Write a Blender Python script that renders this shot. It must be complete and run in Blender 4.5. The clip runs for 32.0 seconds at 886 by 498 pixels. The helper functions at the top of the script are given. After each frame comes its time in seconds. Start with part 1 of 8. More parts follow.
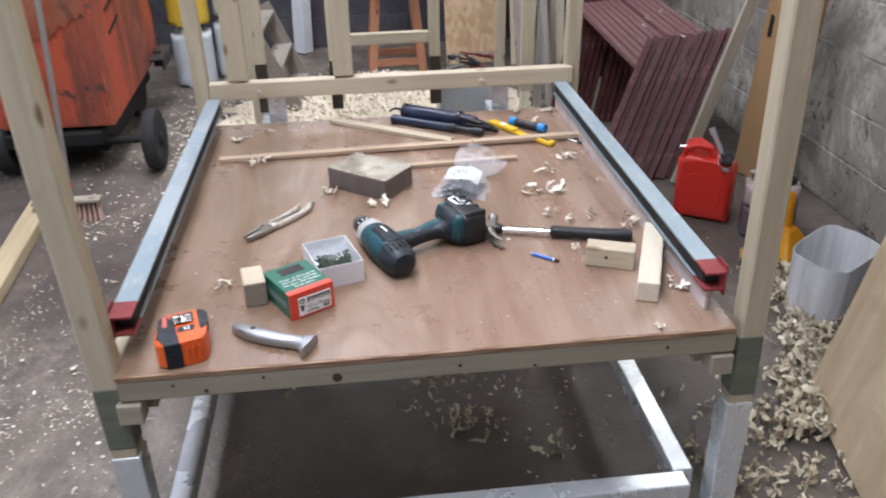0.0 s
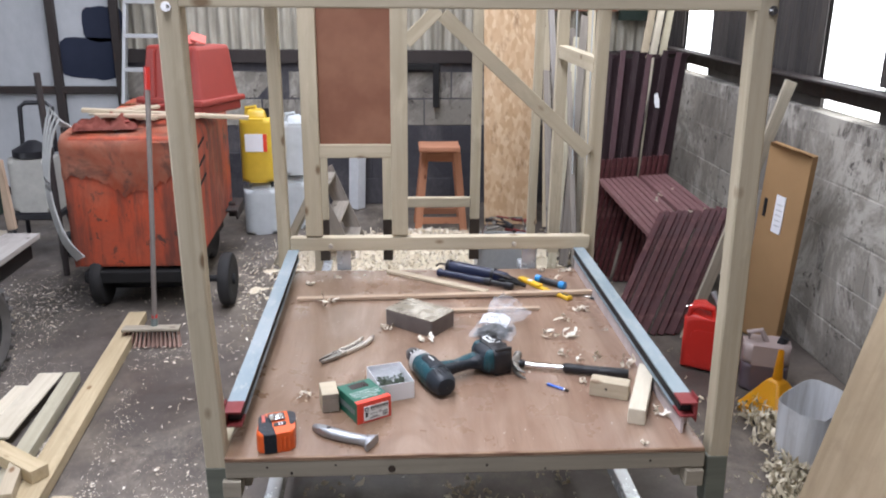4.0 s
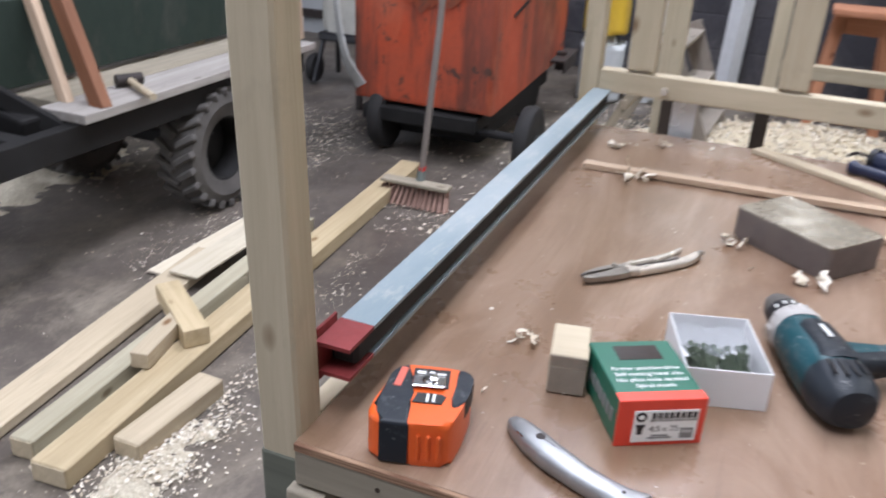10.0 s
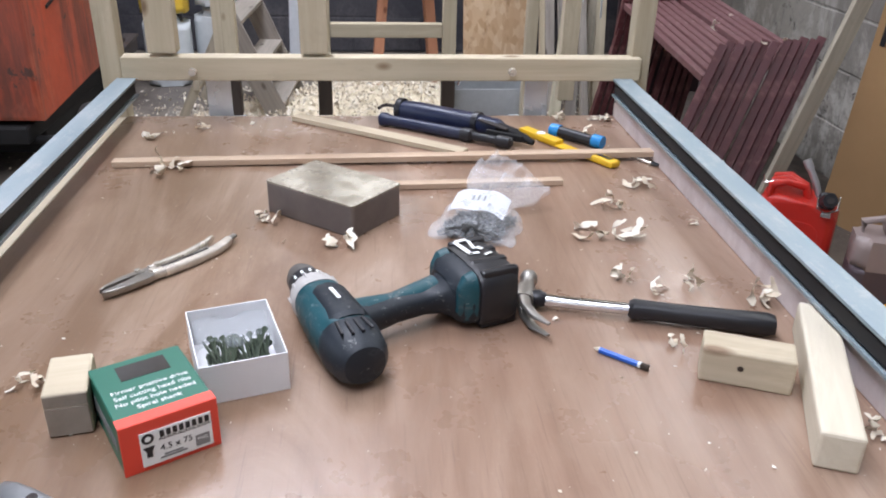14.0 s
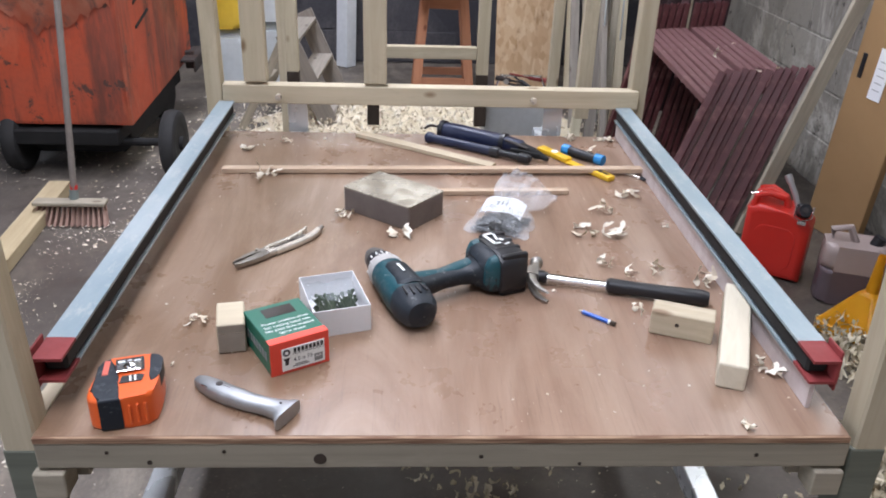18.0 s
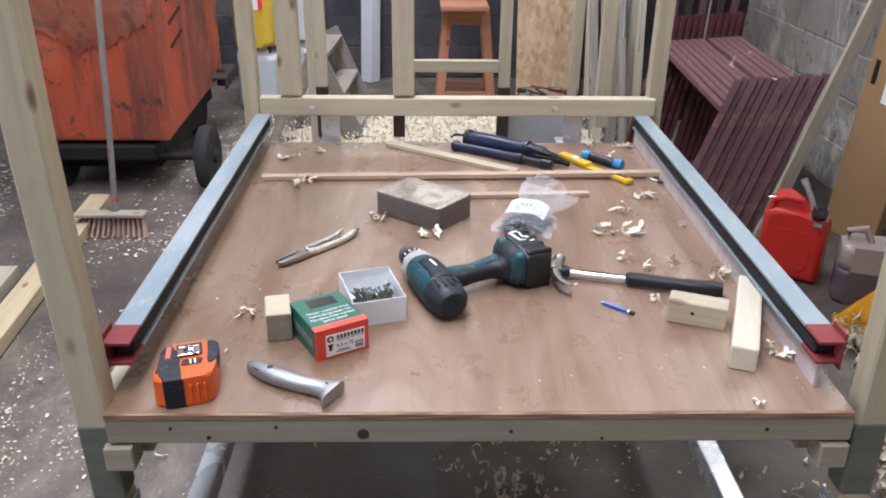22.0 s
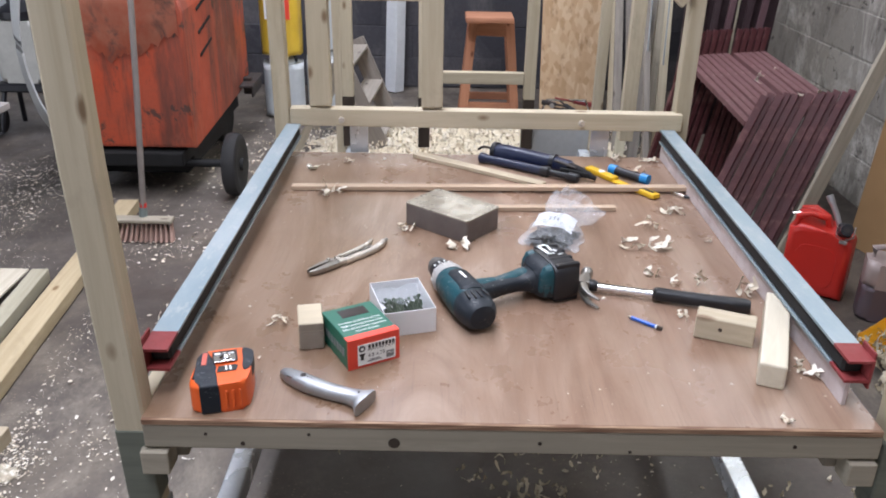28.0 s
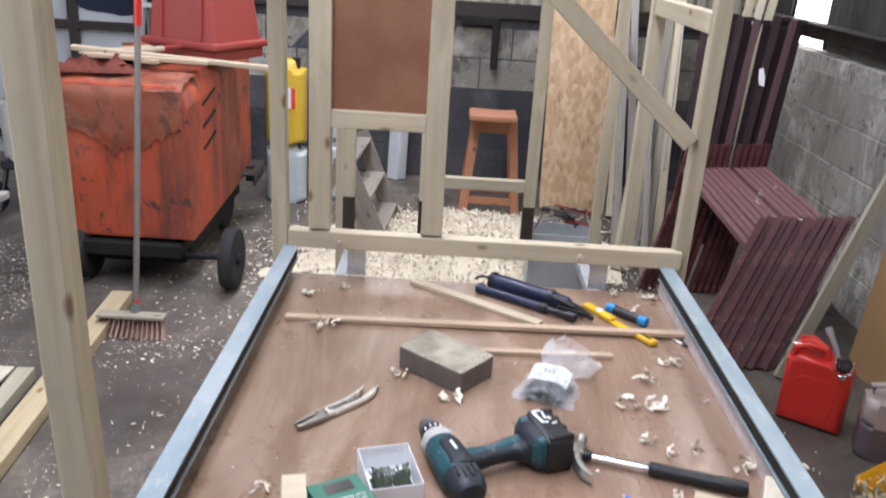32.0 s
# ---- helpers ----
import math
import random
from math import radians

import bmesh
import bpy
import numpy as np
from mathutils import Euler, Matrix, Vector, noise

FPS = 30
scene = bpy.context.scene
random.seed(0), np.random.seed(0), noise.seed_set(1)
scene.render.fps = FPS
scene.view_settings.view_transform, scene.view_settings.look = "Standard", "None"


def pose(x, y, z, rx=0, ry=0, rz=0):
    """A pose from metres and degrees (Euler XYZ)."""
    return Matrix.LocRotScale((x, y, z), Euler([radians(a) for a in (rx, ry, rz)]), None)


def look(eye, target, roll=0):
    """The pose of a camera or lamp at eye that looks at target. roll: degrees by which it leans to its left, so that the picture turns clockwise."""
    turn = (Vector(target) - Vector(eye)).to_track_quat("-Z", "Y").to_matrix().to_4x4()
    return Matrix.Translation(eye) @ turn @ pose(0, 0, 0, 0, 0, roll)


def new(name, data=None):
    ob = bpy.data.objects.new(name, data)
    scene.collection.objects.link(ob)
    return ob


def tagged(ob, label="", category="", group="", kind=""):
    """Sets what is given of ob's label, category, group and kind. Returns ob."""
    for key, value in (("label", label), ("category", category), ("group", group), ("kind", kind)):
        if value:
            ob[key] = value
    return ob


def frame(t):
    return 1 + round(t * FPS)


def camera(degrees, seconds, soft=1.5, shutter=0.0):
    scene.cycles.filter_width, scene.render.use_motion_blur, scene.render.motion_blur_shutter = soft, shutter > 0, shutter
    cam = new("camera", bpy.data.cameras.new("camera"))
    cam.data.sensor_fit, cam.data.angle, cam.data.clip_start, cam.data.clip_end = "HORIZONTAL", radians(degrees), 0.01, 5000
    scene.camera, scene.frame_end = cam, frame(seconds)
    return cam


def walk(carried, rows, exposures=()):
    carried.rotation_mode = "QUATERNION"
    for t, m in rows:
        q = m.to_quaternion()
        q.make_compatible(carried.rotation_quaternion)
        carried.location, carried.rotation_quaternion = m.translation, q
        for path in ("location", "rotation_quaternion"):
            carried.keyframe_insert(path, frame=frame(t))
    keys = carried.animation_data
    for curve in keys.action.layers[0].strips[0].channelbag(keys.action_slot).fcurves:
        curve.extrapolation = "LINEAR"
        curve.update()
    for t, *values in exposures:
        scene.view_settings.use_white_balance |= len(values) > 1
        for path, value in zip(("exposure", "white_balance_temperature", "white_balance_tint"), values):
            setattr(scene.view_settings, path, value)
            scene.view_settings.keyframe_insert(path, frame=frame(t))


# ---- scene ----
cam = camera(56.4, 32.0, 1.9, 0.4)
PATH = [
    (0, (-0.111, -1.326, 1.61), (0.066, 0.431, 0.671), -1.3),
    (0.5, (-0.148, -1.492, 1.661), (-0.044, 0.296, 0.772), -1.1),
    (1, (-0.16, -1.749, 1.736), (-0.019, 0.054, 0.882), 0.3),
    (1.5, (-0.164, -1.814, 1.818), (0.041, 0.06, 1.151), 0.8),
    (2, (-0.152, -1.833, 1.854), (0.016, 0.083, 1.302), -0.3),
    (2.5, (-0.141, -1.841, 1.879), (0.013, 0.106, 1.449), 0.1),
    (3, (-0.152, -1.841, 1.869), (-0.014, 0.111, 1.456), 0.7),
    (3.5, (-0.17, -1.836, 1.837), (-0.044, 0.09, 1.311), 1.2),
    (4, (-0.175, -1.83, 1.798), (-0.061, 0.073, 1.194), 0.5),
    (4.5, (-0.171, -1.822, 1.777), (-0.065, 0.056, 1.1), 0.7),
    (6.5, (-0.131, -1.782, 1.673), (-0.057, 0.069, 0.919), 0.0),
    (7, (-0.121, -1.745, 1.645), (-0.061, 0.111, 0.902), -1.5),
    (7.5, (-0.126, -1.723, 1.622), (-0.079, 0.147, 0.915), -1.0),
    (8, (-0.133, -1.544, 1.585), (-0.093, 0.325, 0.872), -0.6),
    (8.5, (-0.166, -1.357, 1.577), (-0.151, 0.502, 0.84), -0.7),
    (9, (-0.182, -1.22, 1.548), (-0.279, 0.636, 0.81), 1.1),
    (9.5, (-0.176, -0.922, 1.41), (-0.536, 0.901, 0.668), 2.6),
    (10, (-0.195, -0.634, 1.267), (-0.856, 1.052, 0.419), 3.0),
    (10.5, (-0.231, -0.495, 1.185), (-1.025, 1.109, 0.292), 2.5),
    (11, (-0.24, -0.433, 1.168), (-1.001, 1.163, 0.234), 3.1),
    (11.5, (-0.236, -0.417, 1.179), (-0.957, 1.183, 0.219), 2.4),
    (12, (-0.22, -0.424, 1.202), (-0.828, 1.239, 0.274), 1.2),
    (12.5, (-0.174, -0.459, 1.233), (-0.582, 1.28, 0.332), 0.6),
    (13, (-0.09, -0.494, 1.261), (-0.272, 1.292, 0.38), -0.9),
    (13.5, (-0.035, -0.519, 1.268), (-0.001, 1.28, 0.393), -0.1),
    (14, (-0.021, -0.544, 1.273), (0.141, 1.247, 0.397), 1.4),
    (14.5, (-0.012, -0.583, 1.283), (0.153, 1.21, 0.41), 1.7),
    (15, (-0.02, -0.65, 1.305), (0.107, 1.145, 0.433), 2.5),
    (15.5, (-0.034, -0.729, 1.345), (0.081, 1.066, 0.47), 2.1),
    (17.5, (-0.059, -0.96, 1.45), (0.041, 0.833, 0.57), 2.2),
    (18, (-0.069, -0.982, 1.468), (0.026, 0.811, 0.588), 1.9),
    (18.5, (-0.074, -1.007, 1.482), (0.017, 0.793, 0.616), 2.5),
    (19, (-0.088, -1.029, 1.493), (-0.006, 0.778, 0.638), 2.5),
    (19.5, (-0.098, -1.051, 1.497), (-0.023, 0.759, 0.649), 2.1),
    (20, (-0.094, -1.069, 1.495), (-0.028, 0.743, 0.651), 2.2),
    (20.5, (-0.093, -1.085, 1.495), (-0.037, 0.726, 0.648), 1.2),
    (21, (-0.093, -1.091, 1.495), (-0.039, 0.721, 0.65), 1.2),
    (21.5, (-0.095, -1.1, 1.493), (-0.046, 0.711, 0.646), 1.4),
    (22, (-0.089, -1.101, 1.484), (-0.047, 0.71, 0.636), 0.6),
    (22.5, (-0.091, -1.107, 1.487), (-0.054, 0.703, 0.636), 0.5),
    (23, (-0.099, -1.107, 1.491), (-0.061, 0.702, 0.639), 0.8),
    (23.5, (-0.103, -1.11, 1.492), (-0.07, 0.699, 0.641), 0.9),
    (24, (-0.099, -1.11, 1.49), (-0.073, 0.7, 0.641), 0.5),
    (24.5, (-0.105, -1.111, 1.494), (-0.083, 0.7, 0.645), 0.7),
    (25, (-0.103, -1.107, 1.494), (-0.088, 0.707, 0.651), 0.7),
    (25.5, (-0.104, -1.108, 1.496), (-0.091, 0.708, 0.659), 0.7),
    (27.5, (-0.109, -1.122, 1.497), (-0.108, 0.698, 0.667), 1.4),
    (28, (-0.115, -1.118, 1.5), (-0.115, 0.702, 0.67), 1.0),
    (28.5, (-0.124, -1.109, 1.505), (-0.133, 0.714, 0.682), 2.4),
    (29, (-0.124, -1.106, 1.519), (-0.145, 0.723, 0.711), 2.4),
    (29.5, (-0.121, -1.1, 1.531), (-0.149, 0.734, 0.734), 2.9),
    (30, (-0.122, -1.096, 1.536), (-0.155, 0.742, 0.747), 2.6),
    (30.5, (-0.122, -1.101, 1.549), (-0.153, 0.74, 0.769), 2.4),
    (31, (-0.116, -1.097, 1.56), (-0.111, 0.752, 0.797), 3.2),
    (31.5, (-0.114, -1.075, 1.603), (-0.094, 0.777, 0.849), 3.5),
    (32, (-0.12, -1.01, 1.684), (-0.118, 0.865, 0.99), 3.5),
]
walk(cam, [(t, look(eye, target, roll)) for t, eye, target, roll in PATH])

# ---- world, sun, large lights ----
world = bpy.data.worlds.new("sky")
scene.world = world
world.use_nodes = True
wn = world.node_tree.nodes
sky = wn.new("ShaderNodeTexSky")
sky.sky_type, sky.sun_disc = "NISHITA", False
sky.sun_elevation, sky.sun_rotation = radians(40), radians(120)
wn["Background"].inputs[1].default_value = 0.12
world.node_tree.links.new(sky.outputs[0], wn["Background"].inputs[0])
sun = new("sun", bpy.data.lights.new("sun", "SUN"))
sun.data.energy, sun.data.angle, sun.data.color = 1.0, radians(20), (1.0, 0.97, 0.93)
sun.matrix_basis = look((8, 3, 9), (0, 0, 0))


def area(name, eye, target, sx, sy, power, color):
    lamp = new(name, bpy.data.lights.new(name, "AREA"))
    lamp.data.shape, lamp.data.size, lamp.data.size_y = "RECTANGLE", sx, sy
    lamp.data.energy, lamp.data.color = power, color
    lamp.matrix_basis = look(eye, target)
    return lamp


# daylight stand-ins: lamps added under the closed roof, one in the side opening
area("rooflight_daylight", (-0.75, 2.9, 4.28), (-0.75, 2.9, 0), 1.2, 3.4, 245, (0.82, 0.855, 1.0))
area("rooflight_daylight", (-0.75, -0.75, 4.28), (-0.75, -0.75, 0), 1.2, 2.6, 228, (0.82, 0.855, 1.0))
# fill lamp added before the closed front wall, no door there
area("door_daylight", (-2.0, -3.9, 1.9), (-1.0, 2.5, 0.8), 3.4, 3.2, 43, (0.86, 0.875, 1.0))
area("side_door_daylight", (-4.62, 0.35, 1.45), (0.0, 0.8, 0.5), 3.2, 2.6, 82, (0.84, 0.875, 1.0))


# ---- materials ----
class Mat:
    """A node material with small helpers."""

    def __init__(self, name, rough=0.6, metal=0.0, spec=0.5):
        self.m = bpy.data.materials.new(name)
        self.m.use_nodes = True
        self.n, self.l = self.m.node_tree.nodes, self.m.node_tree.links
        self.b = self.n["Principled BSDF"]
        self.b.inputs["Roughness"].default_value, self.b.inputs["Metallic"].default_value = rough, metal
        self.b.inputs["Specular IOR Level"].default_value = spec
        self.tc = self.n.new("ShaderNodeTexCoord")
        self.oi = self.n.new("ShaderNodeObjectInfo")
        self.bumped = None

    def coord(self, scale=(1, 1, 1), vary=False, world_space=False):
        mp = self.n.new("ShaderNodeMapping")
        mp.inputs["Scale"].default_value = scale
        if world_space:
            geo = self.n.new("ShaderNodeNewGeometry")
            self.l.new(geo.outputs["Position"], mp.inputs["Vector"])
        else:
            self.l.new(self.tc.outputs["Object"], mp.inputs["Vector"])
        if vary:
            c = self.n.new("ShaderNodeVectorMath")
            c.operation = "SCALE"
            c.inputs[0].default_value = (37.0, 11.0, 23.0)
            self.l.new(self.oi.outputs["Random"], c.inputs["Scale"])
            self.l.new(c.outputs[0], mp.inputs["Location"])
        return mp.outputs[0]

    def noise(self, scale, detail=4, rough=0.6, at=None, distort=0.0):
        t = self.n.new("ShaderNodeTexNoise")
        t.inputs["Scale"].default_value, t.inputs["Detail"].default_value = scale, detail
        t.inputs["Roughness"].default_value, t.inputs["Distortion"].default_value = rough, distort
        self.l.new(at if at is not None else self.coord(), t.inputs["Vector"])
        return t.outputs["Fac"]

    def voronoi(self, scale, at=None, feature="F1", out="Distance"):
        t = self.n.new("ShaderNodeTexVoronoi")
        t.feature = feature
        t.inputs["Scale"].default_value = scale
        self.l.new(at if at is not None else self.coord(), t.inputs["Vector"])
        return t.outputs[out]

    def ramp(self, fac, stops):
        r = self.n.new("ShaderNodeValToRGB")
        e = r.color_ramp.elements
        while len(e) < len(stops):
            e.new(0.5)
        for el, (p, c) in zip(e, stops):
            el.position = p
            el.color = (*c, 1) if isinstance(c, tuple) else (c, c, c, 1)
        self.l.new(fac, r.inputs[0])
        return r.outputs[0]

    def mix(self, fac, a, b, blend="MIX"):
        x = self.n.new("ShaderNodeMix")
        x.data_type, x.blend_type = "RGBA", blend
        for sock, v in ((x.inputs["Factor"], fac), (x.inputs["A"], a), (x.inputs["B"], b)):
            if isinstance(v, (float, int)):
                sock.default_value = v
            elif isinstance(v, tuple):
                sock.default_value = (*v, 1)
            else:
                self.l.new(v, sock)
        return x.outputs["Result"]

    def color(self, c):
        if isinstance(c, tuple):
            self.b.inputs["Base Color"].default_value = (*c, 1)
        else:
            self.l.new(c, self.b.inputs["Base Color"])
        return self

    def rough(self, fac, lo, hi):
        r = self.ramp(fac, [(0.3, lo), (0.7, hi)])
        self.l.new(r, self.b.inputs["Roughness"])
        return self

    def bump(self, fac, strength=0.3, distance=0.002):
        b = self.n.new("ShaderNodeBump")
        b.inputs["Strength"].default_value, b.inputs["Distance"].default_value = strength, distance
        self.l.new(fac, b.inputs["Height"])
        if self.bumped is not None:
            self.l.new(self.bumped, b.inputs["Normal"])
        self.bumped = b.outputs[0]
        self.l.new(self.bumped, self.b.inputs["Normal"])
        return self


def timber(name, pale, dark, knot, grain=1.0, rough=0.72):
    """Sawn or planed timber whose grain runs along the object's own x."""
    k = Mat(name, rough, 0, 0.3)
    g = k.noise(14 * grain, 5, 0.65, k.coord((0.12, 2.2, 2.2), True), 0.6)
    big = k.noise(2.2, 3, 0.5, k.coord((0.5, 1.5, 1.5), True))
    col = k.ramp(g, [(0.3, dark), (0.62, pale)])
    col = k.mix(k.ramp(big, [(0.4, 0.0), (0.7, 0.35)]), col, tuple(0.72 * v for v in pale))
    kn = k.voronoi(3.2, k.coord((1.5, 3.0, 3.0), True))
    col = k.mix(k.ramp(kn, [(0.06, 0.9), (0.13, 0.0)]), col, knot)
    tone = k.ramp(k.oi.outputs["Random"], [(0.0, 0.82), (1.0, 1.0)])
    col = k.mix(1.0, col, tone, "MULTIPLY")
    k.color(col)
    grub = k.noise(5.5, 7, 0.72, k.coord((0.8, 1.6, 1.6), True), 0.7)
    col = k.mix(k.ramp(grub, [(0.54, 0.0), (0.70, 0.40)]), col, tuple(0.55 * v for v in pale))
    wash = k.noise(3.1, 6, 0.7, k.coord((0.6, 2.0, 2.0), True), 0.5)
    col = k.mix(k.ramp(wash, [(0.55, 0.0), (0.72, 0.4)]), col, tuple(min(0.85, 1.22 * v + 0.02) for v in pale))
    k.color(col)
    fine = k.noise(90 * grain, 3, 0.6, k.coord((0.06, 2.5, 2.5), True))
    k.bump(fine, 0.3, 0.001)
    k.bump(grub, 0.2, 0.002)
    return k.m


def painted(name, base, chip, rust=0.45, rough=0.45, scale=4.0, metal=0.0):
    k = Mat(name, rough, metal, 0.4)
    big = k.noise(scale, 8, 0.68, k.coord((1, 1, 0.45)))
    fine = k.noise(scale * 14, 5, 0.7)
    col = k.mix(k.ramp(fine, [(0.35, 0.25), (0.65, 0.0)]), base, tuple(0.6 * v for v in base))
    col = k.mix(k.ramp(big, [(rust + 0.08, 0.0), (rust + 0.2, 0.85)]), col, chip)
    k.color(col).rough(big, rough - 0.1, min(1, rough + 0.3))
    k.bump(fine, 0.15, 0.001)
    return k.m


def plain(name, base, rough=0.5, metal=0.0, spec=0.5, var=0.25, scale=30, bump=0.08):
    k = Mat(name, rough, metal, spec)
    n1 = k.noise(scale, 5, 0.65)
    n2 = k.noise(scale * 0.18, 3, 0.6)
    col = k.mix(k.ramp(n1, [(0.35, var), (0.65, 0.0)]), base, tuple(0.6 * v for v in base))
    col = k.mix(k.ramp(n2, [(0.4, 0.0), (0.7, var)]), col, tuple(min(1, 0.75 * v + 0.03) for v in base))
    k.color(col).rough(n2, max(0.03, rough - 0.08), min(1, rough + 0.12))
    if bump:
        k.bump(n1, bump, 0.001)
    return k.m


TREATED = timber("treated_timber", (0.535, 0.462, 0.335), (0.425, 0.358, 0.245), (0.17, 0.105, 0.055))
GREY_TIMBER = timber("weathered_timber", (0.37, 0.325, 0.25), (0.25, 0.22, 0.17), (0.12, 0.09, 0.06))
YELLOW_TIMBER = timber("fresh_timber", (0.56, 0.45, 0.285), (0.43, 0.335, 0.195), (0.20, 0.11, 0.04))
PINE = timber("planed_pine", (0.55, 0.46, 0.33), (0.43, 0.35, 0.24), (0.2, 0.1, 0.04))
BLOCKWOOD = timber("pale_planed_block", (0.63, 0.545, 0.40), (0.50, 0.415, 0.29), (0.25, 0.16, 0.1))
WHITEWOOD = timber("pale_whitewood", (0.70, 0.63, 0.50), (0.57, 0.50, 0.37), (0.3, 0.2, 0.1))
STRIPWOOD = timber("redwood_strip", (0.58, 0.44, 0.32), (0.44, 0.31, 0.21), (0.2, 0.1, 0.05))
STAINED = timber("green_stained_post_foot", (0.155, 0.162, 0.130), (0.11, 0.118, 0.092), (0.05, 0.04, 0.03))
DUSTY_PLANK = timber("dusty_worn_plank", (0.42, 0.39, 0.36), (0.29, 0.265, 0.24), (0.15, 0.12, 0.1))
PROPWOOD = timber("brown_stained_timber", (0.24, 0.105, 0.055), (0.16, 0.068, 0.036), (0.08, 0.04, 0.02))
STEPWOOD = timber("grimy_grey_wood", (0.30, 0.265, 0.225), (0.19, 0.165, 0.14), (0.1, 0.08, 0.06))
ROTTEN = timber("dark_dipped_timber", (0.05, 0.035, 0.025), (0.03, 0.022, 0.016), (0.02, 0.015, 0.01))
PALE_GREEN = timber("pale_green_treated_timber", (0.51, 0.465, 0.345), (0.39, 0.35, 0.245), (0.16, 0.12, 0.07))
STOOLWOOD = timber("orange_stained_stool_wood", (0.41, 0.19, 0.11), (0.31, 0.135, 0.075), (0.12, 0.04, 0.02))

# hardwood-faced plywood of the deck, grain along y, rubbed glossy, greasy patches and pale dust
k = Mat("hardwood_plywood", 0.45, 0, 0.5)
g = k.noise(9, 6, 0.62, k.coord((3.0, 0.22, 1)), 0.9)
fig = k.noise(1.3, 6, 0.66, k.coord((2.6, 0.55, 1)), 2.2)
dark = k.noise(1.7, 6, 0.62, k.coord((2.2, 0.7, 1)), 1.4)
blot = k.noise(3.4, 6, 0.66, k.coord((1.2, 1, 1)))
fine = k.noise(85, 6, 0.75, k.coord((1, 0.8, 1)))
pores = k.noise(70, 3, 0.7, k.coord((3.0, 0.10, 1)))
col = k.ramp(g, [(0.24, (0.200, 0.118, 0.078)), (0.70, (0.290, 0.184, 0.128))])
# darker and browner towards the left side, with a wavering edge
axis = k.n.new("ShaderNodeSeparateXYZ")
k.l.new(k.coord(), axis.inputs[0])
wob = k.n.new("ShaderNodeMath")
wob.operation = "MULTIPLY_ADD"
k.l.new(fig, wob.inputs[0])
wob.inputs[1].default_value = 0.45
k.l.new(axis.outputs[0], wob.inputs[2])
left_tone = k.n.new("ShaderNodeMath")
left_tone.inputs[1].default_value = 0.30
k.l.new(wob.outputs[0], left_tone.inputs[0])
col = k.mix(k.ramp(left_tone.outputs[0], [(0.22, 0.78), (0.66, 0.0)]), col, (0.172, 0.103, 0.058))
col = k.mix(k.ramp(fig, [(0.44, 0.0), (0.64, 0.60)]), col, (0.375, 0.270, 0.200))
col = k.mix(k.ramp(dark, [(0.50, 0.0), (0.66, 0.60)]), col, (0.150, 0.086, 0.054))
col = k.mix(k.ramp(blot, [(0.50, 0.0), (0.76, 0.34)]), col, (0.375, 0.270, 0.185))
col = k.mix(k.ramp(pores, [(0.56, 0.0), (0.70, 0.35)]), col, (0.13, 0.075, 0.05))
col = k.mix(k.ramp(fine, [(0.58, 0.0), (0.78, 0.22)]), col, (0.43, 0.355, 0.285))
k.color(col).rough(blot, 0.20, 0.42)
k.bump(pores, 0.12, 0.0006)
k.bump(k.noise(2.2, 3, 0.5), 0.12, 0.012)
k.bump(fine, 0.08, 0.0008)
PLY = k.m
k = Mat("plywood_edge", 0.75, 0, 0.3)
k.color(k.ramp(k.noise(40, 2, 0.5, k.coord((0.3, 0.3, 12))), [(0.4, (0.17, 0.09, 0.055)), (0.6, (0.34, 0.22, 0.14))]))
PLY_EDGE = k.m
# pale lilac with browner mottling, for the right-hand packer and strip
k = Mat("pale_lilac_upstand", 0.42, 0, 0.4)
n1 = k.noise(4, 7, 0.7, k.coord((3, 0.5, 2)))
k.color(k.mix(k.ramp(n1, [(0.40, 0.0), (0.66, 0.7)]), (0.60, 0.535, 0.525), (0.43, 0.345, 0.325)))
k.rough(n1, 0.3, 0.6)
LILAC = k.m
k = Mat("birch_plywood", 0.62, 0, 0.3)
g = k.noise(5, 6, 0.6, k.coord((2.2, 2.2, 0.35)), 1.2)
blot = k.noise(3.5, 7, 0.72, k.coord(), 0.5)
col = k.ramp(g, [(0.34, (0.40, 0.305, 0.195)), (0.66, (0.48, 0.375, 0.25))])
k.color(k.mix(k.ramp(blot, [(0.48, 0.0), (0.64, 0.55)]), col, (0.33, 0.25, 0.165)))
k.bump(blot, 0.1, 0.002)
BIRCH = k.m
k = Mat("red_hardboard", 0.55, 0, 0.35)
n1 = k.noise(5, 5, 0.6)
k.color(k.mix(k.ramp(n1, [(0.4, 0.0), (0.7, 0.6)]), (0.20, 0.085, 0.05), (0.30, 0.15, 0.09)))
HARDBOARD = k.m
k = Mat("osb_flakes", 0.6, 0, 0.3)
cell = k.n.new("ShaderNodeTexVoronoi")
cell.inputs["Scale"].default_value = 38
k.l.new(k.coord((1.0, 1.0, 0.45)), cell.inputs["Vector"])
hue = k.n.new("ShaderNodeSeparateColor")
k.l.new(cell.outputs["Color"], hue.inputs[0])
fl = k.ramp(hue.outputs[0], [(0.0, (0.42, 0.275, 0.15)), (0.5, (0.50, 0.345, 0.21)), (1.0, (0.575, 0.425, 0.275))])
k.color(k.mix(k.ramp(k.noise(11, 5, 0.7, k.coord((1, 1, 0.5))), [(0.56, 0.0), (0.68, 0.75)]), fl, (0.20, 0.105, 0.045)))
k.bump(cell.outputs["Distance"], 0.2, 0.002)
OSB = k.m

